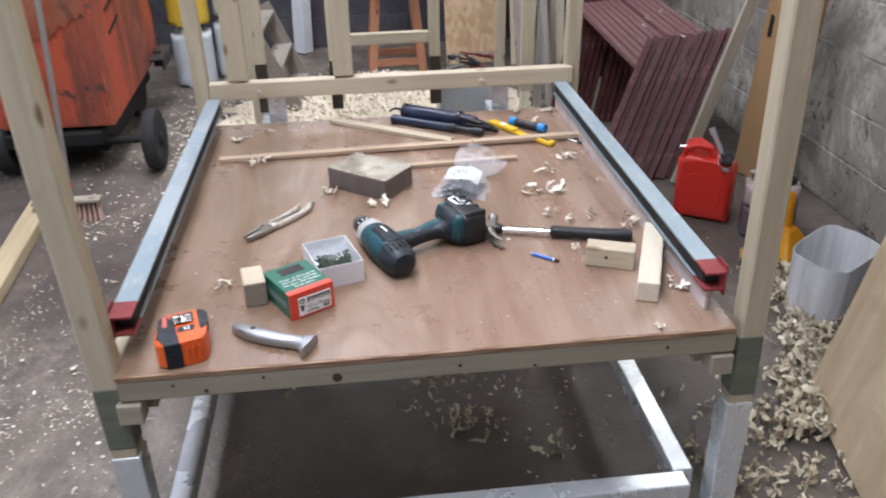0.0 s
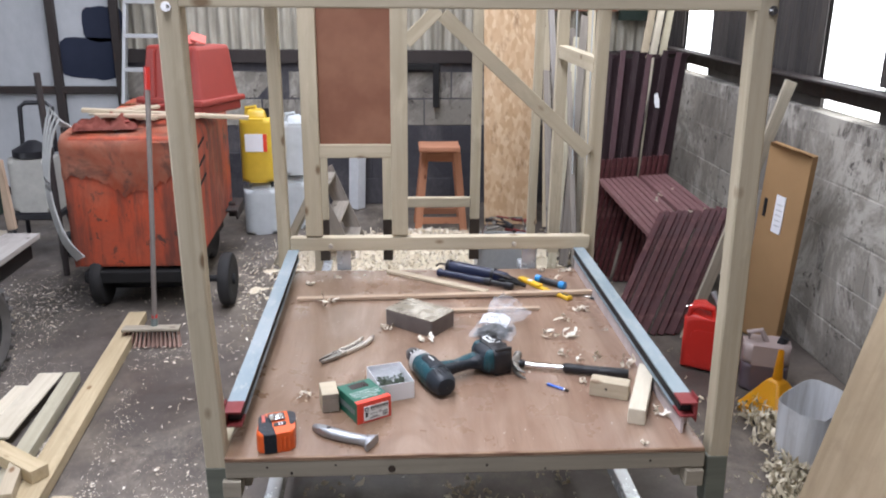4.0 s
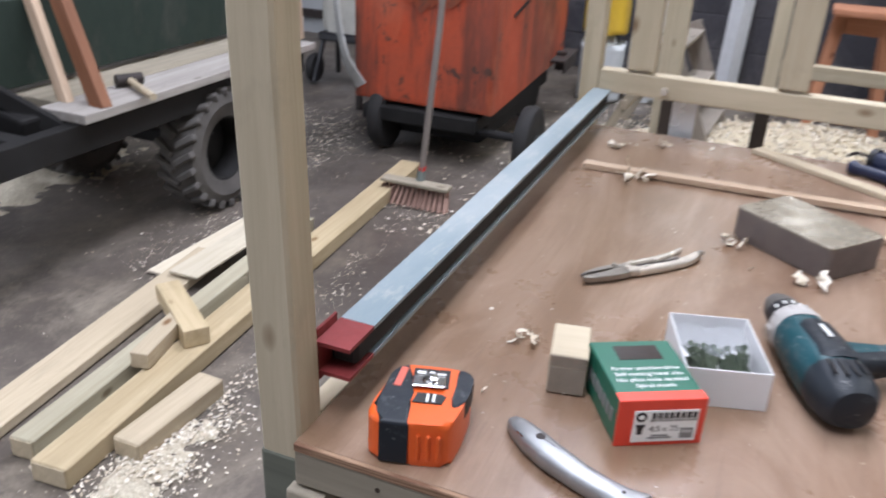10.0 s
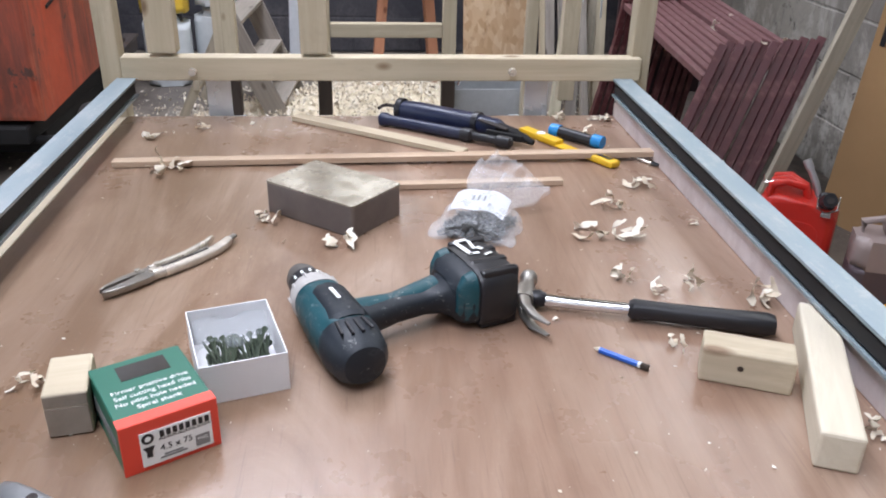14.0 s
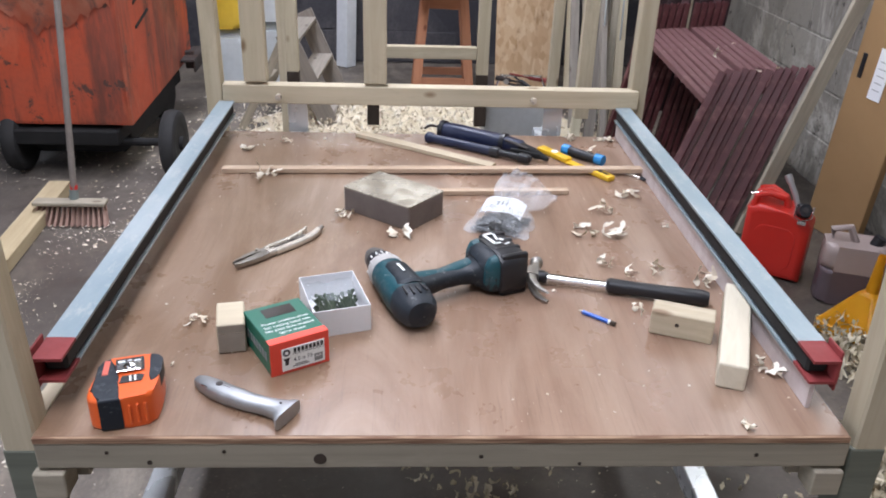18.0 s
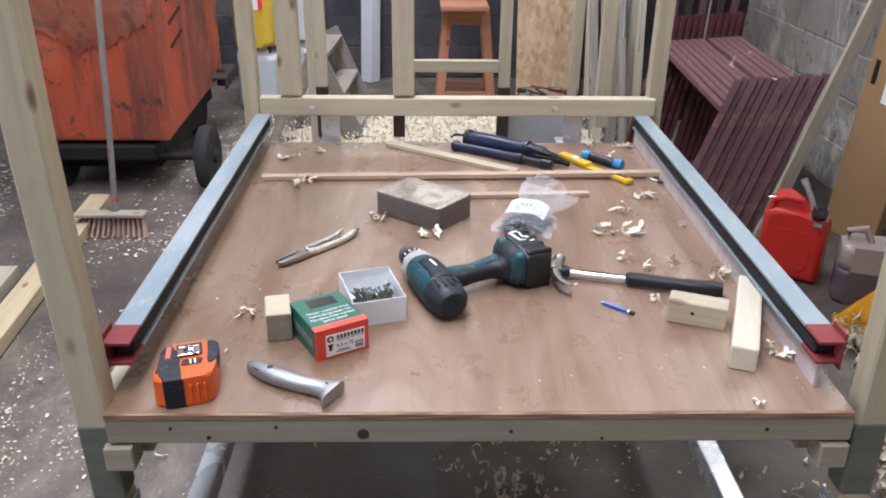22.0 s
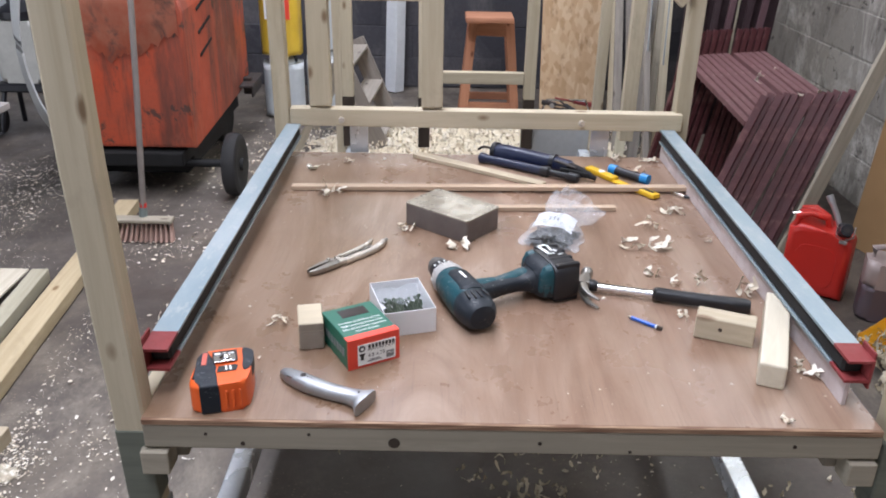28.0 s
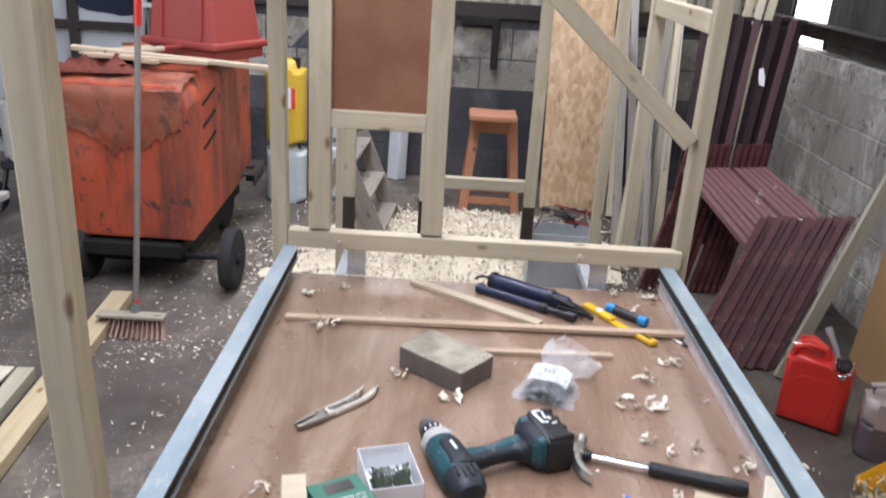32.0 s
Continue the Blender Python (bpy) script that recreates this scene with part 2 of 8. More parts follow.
# galvanised and other metals
k = Mat("galvanised_steel", 0.3, 0.5)
sp = k.voronoi(60, None, "F1", "Color")
hue = k.n.new("ShaderNodeSeparateColor")
k.l.new(sp, hue.inputs[0])
big = k.noise(7, 5, 0.6)
k.color(k.mix(k.ramp(big, [(0.4, 0.0), (0.7, 0.5)]), k.ramp(hue.outputs[0], [(0, (0.68, 0.71, 0.73)), (1, (0.74, 0.77, 0.79))]), (0.60, 0.64, 0.67)))
k.rough(big, 0.16, 0.34)
GALV = k.m
k = Mat("dull_grey_painted_steel", 0.5, 0.25)
big = k.noise(5, 6, 0.65, k.coord((1.5, 0.5, 1)))
k.color(k.mix(k.ramp(k.noise(34, 6, 0.8, k.coord((1, 0.35, 1))), [(0.52, 0.0), (0.70, 0.75)]), k.mix(k.ramp(big, [(0.4, 0.0), (0.68, 0.8)]), (0.235, 0.305, 0.335), (0.38, 0.42, 0.43)), (0.46, 0.47, 0.45)))
k.rough(big, 0.38, 0.6)
k.bump(k.noise(120, 3), 0.1, 0.0005)
CHANNEL = k.m
CHROME = plain("polished_chrome", (0.75, 0.75, 0.75), 0.15, 1.0, 0.5, 0.1, 60, 0.0)
STEEL = plain("worn_bare_steel", (0.36, 0.34, 0.31), 0.38, 0.9, 0.5, 0.35, 80, 0.1)
ALU = plain("cast_grey_knife_body", (0.40, 0.41, 0.42), 0.42, 0.75, 0.5, 0.4, 45, 0.12)
NICKEL = plain("nickel_plated_steel", (0.70, 0.645, 0.56), 0.26, 0.4, 0.5, 0.6, 70, 0.2)
k = Mat("tarnished_tinplate", 0.45, 0.45)
big = k.noise(9, 6, 0.65)
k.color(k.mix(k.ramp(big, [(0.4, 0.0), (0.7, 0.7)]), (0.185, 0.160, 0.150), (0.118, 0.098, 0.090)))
k.rough(k.noise(16, 5, 0.7), 0.35, 0.6)
k.bump(k.noise(20, 3), 0.12, 0.003)
TINSIDE = k.m
# lid of the same tin, its base colour lightened for what it reflects
k = Mat("bright_tin_lid", 0.35, 0.55)
big = k.noise(12, 6, 0.65)
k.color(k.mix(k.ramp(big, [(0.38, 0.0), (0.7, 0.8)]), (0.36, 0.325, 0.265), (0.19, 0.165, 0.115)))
k.rough(k.noise(22, 5, 0.7), 0.18, 0.4)
k.bump(k.noise(9, 2), 0.2, 0.004)
TINLID = k.m
BLACK_STEEL = plain("black_oily_steel", (0.007, 0.0065, 0.0065), 0.75, 0.0, 0.3, 0.4, 25, 0.1)
DARK_STEEL = painted("dark_brown_steel", (0.030, 0.023, 0.021), (0.07, 0.04, 0.03), 0.5, 0.6, 6)
RED_OXIDE = painted("red_oxide_paint", (0.23, 0.035, 0.035), (0.12, 0.05, 0.045), 0.62, 0.5, 8)
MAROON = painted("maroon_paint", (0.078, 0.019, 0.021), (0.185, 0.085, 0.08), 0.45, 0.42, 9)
# paler, pinker maroon for the seat bars
PALE_MAROON = painted("pale_maroon_paint", (0.165, 0.078, 0.078), (0.31, 0.205, 0.19), 0.5, 0.55, 14)
MAUVE = painted("faded_mauve_paint", (0.082, 0.040, 0.046), (0.14, 0.085, 0.085), 0.5, 0.5, 9)
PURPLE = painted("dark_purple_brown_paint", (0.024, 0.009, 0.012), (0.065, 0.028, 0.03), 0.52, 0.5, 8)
k = Mat("sun_faded_orange_red_paint", 0.5, 0, 0.4)
streak = k.noise(5, 7, 0.7, k.coord((1.6, 1.6, 0.28)))
blot = k.noise(2.4, 7, 0.68)
fine = k.noise(40, 5, 0.7)
col = k.mix(k.ramp(blot, [(0.38, 0.0), (0.7, 0.7)]), (0.44, 0.066, 0.024), (0.36, 0.095, 0.055))
col = k.mix(k.ramp(streak, [(0.48, 0.0), (0.61, 0.8)]), col, (0.100, 0.038, 0.028))
wide = k.noise(2.6, 8, 0.7, k.coord((1.5, 1.5, 0.22)), 0.3)
col = k.mix(k.ramp(wide, [(0.49, 0.0), (0.59, 0.65)]), col, (0.115, 0.043, 0.031))
col = k.mix(k.ramp(fine, [(0.3, 0.3), (0.55, 0.0)]), col, (0.2, 0.05, 0.03))
gone = k.noise(8, 8, 0.74, k.coord((1, 1, 0.8)), 0.5)
col = k.mix(k.ramp(gone, [(0.58, 0.0), (0.62, 0.9)]), col, (0.055, 0.036, 0.030))
pale = k.noise(3.6, 7, 0.7, k.coord((1.3, 1.3, 0.6)), 0.6)
col = k.mix(k.ramp(pale, [(0.54, 0.0), (0.70, 0.5)]), col, (0.50, 0.155, 0.085))
k.color(col).rough(blot, 0.42, 0.75)
k.bump(fine, 0.15, 0.001)
k.bump(k.noise(2.5, 3), 0.3, 0.02)
ORANGE_RED = k.m
k = Mat("bleached_red_cover", 0.75, 0, 0.3)
blot = k.noise(5.5, 9, 0.72, k.coord(), 0.6)
rub = k.noise(2.2, 6, 0.65, k.coord(), 0.4)
col = k.mix(k.ramp(rub, [(0.42, 0.0), (0.66, 0.85)]), (0.46, 0.110, 0.055), (0.55, 0.27, 0.185))
col = k.mix(k.ramp(blot, [(0.50, 0.0), (0.62, 0.85)]), col, (0.150, 0.088, 0.072))
k.color(col)
k.bump(blot, 0.4, 0.006)
FADED_TOP = k.m
CRATE_RED = plain("red_plastic", (0.30, 0.042, 0.032), 0.45, 0, 0.5, 0.25, 9)
CAN_RED = plain("bright_red_paint", (0.52, 0.022, 0.014), 0.3, 0, 0.5, 0.18, 12)
CAN_YELLOW = plain("yellow_polythene", (0.62, 0.41, 0.035), 0.42, 0, 0.5, 0.35, 8)
FUNNEL_YELLOW = plain("orange_yellow_plastic", (0.80, 0.40, 0.012), 0.38, 0, 0.5, 0.1, 12)
WHITE_POLY = plain("milky_polythene", (0.53, 0.565, 0.575), 0.42, 0, 0.5, 0.5, 6)
DIRTY_POLY = plain("dirty_tank_plastic", (0.44, 0.43, 0.385), 0.5, 0, 0.4, 0.6, 7)
MURKY = plain("murky_fluid_in_can", (0.10, 0.075, 0.085), 0.35, 0, 0.5, 0.3, 6)
MURKY_TOP = plain("stained_clear_plastic", (0.34, 0.27, 0.25), 0.35, 0, 0.5, 0.25, 6)
BLACK_PLASTIC = plain("black_plastic", (0.009, 0.009, 0.012), 0.38, 0, 0.5, 0.2, 40, 0.05)
RUBBER = plain("dusty_black_rubber", (0.020, 0.019, 0.019), 0.8, 0, 0.3, 0.6, 14, 0.2)
TYRE_DUST = plain("mud_dusted_tyre", (0.105, 0.097, 0.09), 0.9, 0, 0.2, 0.75, 9, 0.3)
k = Mat("teal_tool_plastic", 0.42, 0, 0.45)
fine = k.noise(55, 6, 0.75)
scr = k.noise(24, 7, 0.8, k.coord((1.0, 1.0, 2.2)), 0.6)
col = k.mix(k.ramp(fine, [(0.35, 0.4), (0.6, 0.0)]), (0.005, 0.062, 0.078), (0.003, 0.030, 0.038))
col = k.mix(k.ramp(scr, [(0.54, 0.0), (0.66, 0.8)]), col, (0.10, 0.11, 0.115))
col = k.mix(k.ramp(k.noise(60, 6, 0.8, k.coord((1, 1, 1.6)), 0.4), [(0.60, 0.0), (0.68, 0.8)]), col, (0.34, 0.34, 0.33))
k.color(col).rough(fine, 0.34, 0.57)
k.bump(fine, 0.12, 0.001)
TEAL = k.m
CHUCK_GREY = plain("worn_dark_chuck", (0.13, 0.12, 0.11), 0.5, 0.3, 0.5, 0.6, 60, 0.1)
GREYPLAST = plain("warm_grey_tool_plastic", (0.46, 0.44, 0.42), 0.5, 0, 0.5, 0.35, 50, 0.05)
k = Mat("charcoal_overmould", 0.5, 0, 0.45)
fine = k.noise(55, 6, 0.75)
scr = k.noise(24, 7, 0.8, k.coord((1.0, 1.0, 2.2)), 0.6)
col = k.mix(k.ramp(fine, [(0.35, 0.4), (0.6, 0.0)]), (0.008, 0.013, 0.020), (0.004, 0.0065, 0.010))
col = k.mix(k.ramp(scr, [(0.56, 0.0), (0.68, 0.55)]), col, (0.075, 0.082, 0.09))
col = k.mix(k.ramp(k.noise(60, 6, 0.8, k.coord((1, 1, 1.6)), 0.4), [(0.61, 0.0), (0.69, 0.7)]), col, (0.30, 0.30, 0.29))
k.color(col).rough(fine, 0.42, 0.65)
k.bump(fine, 0.12, 0.001)
CHARCOAL = k.m
TAPE_ORANGE = plain("orange_tape_case", (0.76, 0.115, 0.018), 0.36, 0, 0.5, 0.12, 40, 0.03)
PINK_RED = plain("salmon_red_inlay", (0.62, 0.13, 0.09), 0.45, 0, 0.5, 0.1, 40, 0)
BOX_GREEN = plain("green_printed_card", (0.008, 0.115, 0.07), 0.4, 0, 0.5, 0.12, 40, 0.03)
BOX_RED = plain("red_printed_card", (0.72, 0.062, 0.035), 0.42, 0, 0.5, 0.1, 40, 0.03)
WHITE_CARD = plain("white_card", (0.76, 0.76, 0.77), 0.55, 0, 0.4, 0.08, 30, 0.03)
PRINT_WHITE = plain("white_print", (0.82, 0.84, 0.82), 0.5, 0, 0.4, 0.05, 30, 0)
PRINT_BLACK = plain("black_print", (0.02, 0.02, 0.022), 0.5, 0, 0.4, 0.05, 30, 0)
PRINT_GREY = plain("grey_print", (0.22, 0.22, 0.22), 0.5, 0, 0.4, 0.05, 30, 0)
PENCIL_BLUE = plain("blue_lacquer", (0.01, 0.11, 0.55), 0.3, 0, 0.5, 0.1, 60, 0)
NAVY = plain("navy_blue_enamel", (0.006, 0.012, 0.044), 0.42, 0, 0.5, 0.6, 40, 0.1)
TOOL_YELLOW = plain("yellow_tool_plastic", (0.72, 0.44, 0.015), 0.4, 0, 0.5, 0.12, 40, 0.03)
TORCH_BLUE = plain("cyan_blue_plastic", (0.01, 0.22, 0.55), 0.35, 0, 0.5, 0.1, 40, 0)
SCREW_GREEN = plain("green_coated_steel", (0.075, 0.098, 0.066), 0.36, 0.6, 0.5, 0.3, 90, 0)
k = Mat("wood_shaving", 0.75, 0, 0.25)
isl = k.n.new("ShaderNodeNewGeometry")
k.color(k.ramp(isl.outputs["Random Per Island"], [(0.0, (0.56, 0.47, 0.35)), (0.5, (0.70, 0.63, 0.51)), (1.0, (0.82, 0.77, 0.67))]))
k.b.inputs["Subsurface Weight"].default_value = 0.0
SHAVING = k.m
# duller, darker tones for the wall-side drift and the clusters below the frame
k = Mat("dull_dark_shaving", 0.75, 0, 0.25)
isl = k.n.new("ShaderNodeNewGeometry")
k.color(k.ramp(isl.outputs["Random Per Island"], [(0.0, (0.37, 0.31, 0.21)), (0.6, (0.54, 0.475, 0.345)), (1.0, (0.68, 0.61, 0.47))]))
SHAVING_DULL = k.m

# rooms surfaces
k = Mat("oil_stained_concrete", 0.62, 0, 0.4)
big = k.noise(0.9, 8, 0.62, k.coord())
mid = k.noise(5, 7, 0.65, k.coord())
fine = k.noise(60, 4, 0.7, k.coord())
col = k.ramp(big, [(0.34, (0.052, 0.042, 0.036)), (0.64, (0.150, 0.127, 0.108))])
col = k.mix(k.ramp(mid, [(0.4, 0.0), (0.7, 0.55)]), col, (0.075, 0.06, 0.050))
dust = k.noise(2.1, 7, 0.7, k.coord((1, 0.7, 1)))
speck = k.voronoi(55, k.coord((1, 1.6, 1)))
sp = k.mix(1.0, k.ramp(dust, [(0.5, 0.0), (0.66, 1.0)]), k.ramp(speck, [(0.10, 0.9), (0.26, 0.0)]), "MULTIPLY")
film = k.noise(1.7, 8, 0.7, k.coord((1, 0.8, 1)), 0.8)
col = k.mix(k.ramp(film, [(0.50, 0.0), (0.68, 0.55)]), col, (0.215, 0.178, 0.135))
col = k.mix(sp, col, (0.40, 0.33, 0.23))
col = k.mix(k.ramp(fine, [(0.3, 0.3), (0.6, 0.0)]), col, (0.05, 0.045, 0.04))
smear = k.noise(4.2, 10, 0.8, k.coord((1.3, 0.8, 1)), 0.25)
gate = k.noise(0.75, 3, 0.5, k.coord())
sm = k.mix(1.0, k.ramp(smear, [(0.47, 0.0), (0.66, 0.55)]), k.ramp(gate, [(0.46, 0.0), (0.58, 1.0)]), "MULTIPLY")
col = k.mix(sm, col, (0.36, 0.315, 0.25))
k.color(col).rough(mid, 0.30, 0.62)
k.bump(fine, 0.2, 0.002)
CONCRETE = k.m
k = Mat("grey_concrete_block", 0.9, 0, 0.2)
fine = k.noise(45, 5, 0.75)
st = k.noise(1.3, 10, 0.74, k.coord((1, 1, 0.55), False, True), 0.6)
run = k.noise(4.0, 9, 0.76, k.coord((1.2, 1.2, 0.7), False, True), 0.5)
pit = k.noise(11, 8, 0.78, k.coord((1, 1, 1), False, True), 0.3)
tone = k.ramp(k.oi.outputs["Random"], [(0, (0.200, 0.183, 0.155)), (1, (0.250, 0.230, 0.196))])
col = k.mix(k.ramp(fine, [(0.35, 0.4), (0.65, 0.0)]), tone, (0.17, 0.158, 0.138))
wash = k.noise(2.0, 9, 0.76, k.coord((1, 1, 0.8), False, True), 0.9)
col = k.mix(k.ramp(wash, [(0.47, 0.0), (0.57, 0.85)]), col, (0.40, 0.375, 0.33))
col = k.mix(k.ramp(st, [(0.49, 0.0), (0.60, 0.74)]), col, (0.130, 0.117, 0.103))
col = k.mix(k.ramp(run, [(0.57, 0.0), (0.65, 0.80)]), col, (0.075, 0.066, 0.058))
col = k.mix(k.ramp(pit, [(0.59, 0.0), (0.63, 0.85)]), col, (0.045, 0.039, 0.034))
k.color(col)
k.bump(fine, 0.5, 0.004)
k.bump(wash, 0.6, 0.010)
k.bump(pit, 0.5, 0.008)
BLOCK = k.m
# darker, bluer block for the back wall's lower courses and its joints
k = Mat("dark_blue_grey_block", 0.85, 0, 0.25)
fine = k.noise(45, 5, 0.75)
st = k.noise(1.8, 8, 0.7, k.coord((1, 1, 0.7), False, True), 0.5)
col = k.ramp(k.oi.outputs["Random"], [(0, (0.045, 0.044, 0.052)), (1, (0.072, 0.069, 0.076))])
col = k.mix(k.ramp(st, [(0.48, 0.0), (0.64, 0.7)]), col, (0.14, 0.13, 0.13))
k.color(k.mix(k.ramp(fine, [(0.35, 0.4), (0.65, 0.0)]), col, (0.03, 0.029, 0.032)))
k.bump(fine, 0.5, 0.004)
DARK_BLOCK = k.m
k = Mat("dark_mortar", 0.95, 0, 0.2)
wash = k.noise(2.0, 9, 0.76, k.coord((1, 1, 0.8), False, True), 0.9)
run = k.noise(4.0, 9, 0.76, k.coord((1.2, 1.2, 0.7), False, True), 0.5)
col = k.ramp(k.noise(30, 4), [(0.3, (0.17, 0.157, 0.137)), (0.7, (0.27, 0.253, 0.222))])
col = k.mix(k.ramp(wash, [(0.47, 0.0), (0.57, 0.85)]), col, (0.40, 0.375, 0.33))
k.color(k.mix(k.ramp(run, [(0.53, 0.0), (0.60, 0.85)]), col, (0.070, 0.061, 0.053)))
k.bump(wash, 0.6, 0.010)
MORTAR = k.m
k = Mat("weathered_grey_sheeting", 0.6, 0.1)
st = k.noise(2.5, 7, 0.68, k.coord((3, 3, 0.5), False, True))
k.color(k.ramp(st, [(0.3, (0.18, 0.162, 0.128)), (0.66, (0.46, 0.43, 0.355))]))
SHEETING = k.m
k = Mat("dark_brown_sheeting", 0.6, 0.1)
st = k.noise(2.5, 7, 0.68, k.coord((3, 3, 0.4), False, True))
k.color(k.ramp(st, [(0.3, (0.014, 0.0125, 0.012)), (0.68, (0.056, 0.048, 0.044))]))
DARK_SHEET = k.m
k = Mat("pale_grey_door_panel", 0.55, 0, 0.4)
st = k.noise(1.2, 8, 0.7, k.coord((1, 1, 0.6), False, True))
k.color(k.ramp(st, [(0.32, (0.31, 0.325, 0.335)), (0.62, (0.46, 0.475, 0.485))]))
DOORPANEL = k.m
# lining for the unseen walls and roof, set dark to cut bounced light
k = Mat("low_bounce_lining", 0.8, 0, 0.2)
st = k.noise(1.5, 7, 0.7, k.coord((2, 2, 0.5), False, True))
k.color(k.ramp(st, [(0.3, (0.05, 0.046, 0.042)), (0.66, (0.13, 0.12, 0.108))]))
LINING = k.m
DOOR_DARK = plain("dark_navy_patch", (0.022, 0.028, 0.05), 0.95, 0, 0.1, 0.5, 4, 0)
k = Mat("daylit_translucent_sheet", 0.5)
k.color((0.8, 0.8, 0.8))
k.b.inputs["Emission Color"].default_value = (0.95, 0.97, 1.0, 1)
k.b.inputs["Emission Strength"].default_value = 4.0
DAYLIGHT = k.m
CARD = plain("brown_cardboard", (0.33, 0.20, 0.095), 0.8, 0, 0.2, 0.2, 6)
LADDER_ALU = plain("scuffed_aluminium", (0.55, 0.56, 0.57), 0.42, 0.75, 0.5, 0.3, 14)
GREEN_PAINT = painted("dark_green_cart_paint", (0.013, 0.025, 0.018), (0.045, 0.048, 0.040), 0.46, 0.75, 4)
HOSE = plain("pale_grey_hose", (0.42, 0.43, 0.42), 0.5, 0, 0.4, 0.3, 20)
k = Mat("crinkled_clear_polythene", 0.14, 0, 0.8)
k.color((0.90, 0.93, 0.96))
k.b.inputs["Alpha"].default_value = 0.20
k.bump(k.noise(60, 4, 0.65), 1.0, 0.006)
k.bump(k.noise(17, 2, 0.5), 0.8, 0.012)
CLEARBAG = k.m
k = Mat("folded_milky_film", 0.2, 0, 0.7)
k.color((0.60, 0.65, 0.68))
k.b.inputs["Alpha"].default_value = 0.17
k.bump(k.noise(40, 3, 0.6), 0.8, 0.006)
FOLDED_FILM = k.m
NAILS = plain("grey_galvanised_nails", (0.16, 0.165, 0.165), 0.5, 0.6, 0.5, 0.7, 160, 0.6)


# ---- building helpers ----
PLACE = {}
rng = random.Random(7)


def V(*a):
    return Vector(a)


def thing(name, at, label, category, group="", kind="", turn=0):
    ob = new(name)
    ob.empty_display_size = 0.05
    ob.matrix_basis = pose(*at, 0, 0, turn)
    PLACE[ob] = ob.matrix_basis.copy()
    return tagged(ob, label, category, group, kind)


def finish(bm, name, mats, smooth=35):
    me = bpy.data.meshes.new(name)
    bmesh.ops.recalc_face_normals(bm, faces=bm.faces)
    lim = radians(smooth)
    for f in bm.faces:
        f.smooth = True
    area_of = {f: f.calc_area() for f in bm.faces}
    for e in bm.edges:
        e.smooth = len(e.link_faces) == 2 and e.calc_face_angle(0) < lim
        if e.smooth:   # a wide face stays flat beside its thin rounded edge
            a, b = (area_of[f] for f in e.link_faces)
            e.smooth = max(a, b) < 7 * min(a, b)
    bm.to_mesh(me)
    bm.free()
    for m in mats if isinstance(mats, (list, tuple)) else [mats]:
        me.materials.append(m)
    return me


def put(name, me, m, parent=None, label=""):
    """An object of mesh me at the world pose m, below parent if given."""
    ob = new(name, me)
    ob.matrix_basis = m
    PLACE[ob] = m.copy()
    if parent is not None:
        ob.parent = parent
        ob.matrix_parent_inverse = PLACE[parent].inverted()
    return tagged(ob, label)


def part(name, bm, material, parent=None, label="", m=None, smooth=35):
    """Links a bmesh as one mesh object. Its own coordinates are turned by m, or by the parent's place."""
    base = m if m is not None else (PLACE[parent] if parent is not None else Matrix())
    return put(name, finish(bm, name, material, smooth), base, parent, label)


def box(bm, at, size, bevel=0.0, turn=None, seg=1, taper=None):
    """A box centred at at; taper: the factor of the top's x and y."""
    r = bmesh.ops.create_cube(bm, size=1)
    vs = r["verts"]
    for v in vs:
        f = taper if taper and v.co.z > 0 else (1, 1)
        v.co = V(v.co.x * size[0] * f[0], v.co.y * size[1] * f[1], v.co.z * size[2])
    if bevel:
        es = list({e for v in vs for e in v.link_edges})
        out = bmesh.ops.bevel(bm, geom=es, offset=bevel, segments=seg, affect="EDGES", profile=0.5)
        vs = list({v for f in out["faces"] for v in f.verts} | {v for v in vs if v.is_valid})
    mt = Matrix.Translation(at)
    if turn is not None:
        mt = mt @ Euler([radians(a) for a in turn]).to_matrix().to_4x4()
    bmesh.ops.transform(bm, matrix=mt, verts=vs)
    return vs


def cyl(bm, p, q, r1, r2=None, n=16, caps=True):
    p, q = Vector(p), Vector(q)
    d = q - p
    m = Matrix.Translation((p + q) / 2) @ d.to_track_quat("Z", "Y").to_matrix().to_4x4()
    return bmesh.ops.create_cone(bm, cap_ends=caps, cap_tris=False, segments=n, radius1=r1, radius2=r1 if r2 is None else r2, depth=d.length, matrix=m)["verts"]


def lathe(bm, prof, n=20, m=None):
    """Turns (radius, height) pairs round z."""
    rings = []
    for r, z in prof:
        rings.append([bm.verts.new((max(r, 1e-4) * math.cos(2 * math.pi * i / n), max(r, 1e-4) * math.sin(2 * math.pi * i / n), z)) for i in range(n)])
    for a, b in zip(rings, rings[1:]):
        for i in range(n):
            bm.faces.new((a[i], a[(i + 1) % n], b[(i + 1) % n], b[i]))
    bm.faces.new(rings[0][::-1])
    bm.faces.new(rings[-1])
    vs = [v for ring in rings for v in ring]
    if m is not None:
        bmesh.ops.transform(bm, matrix=m, verts=vs)
    return vs


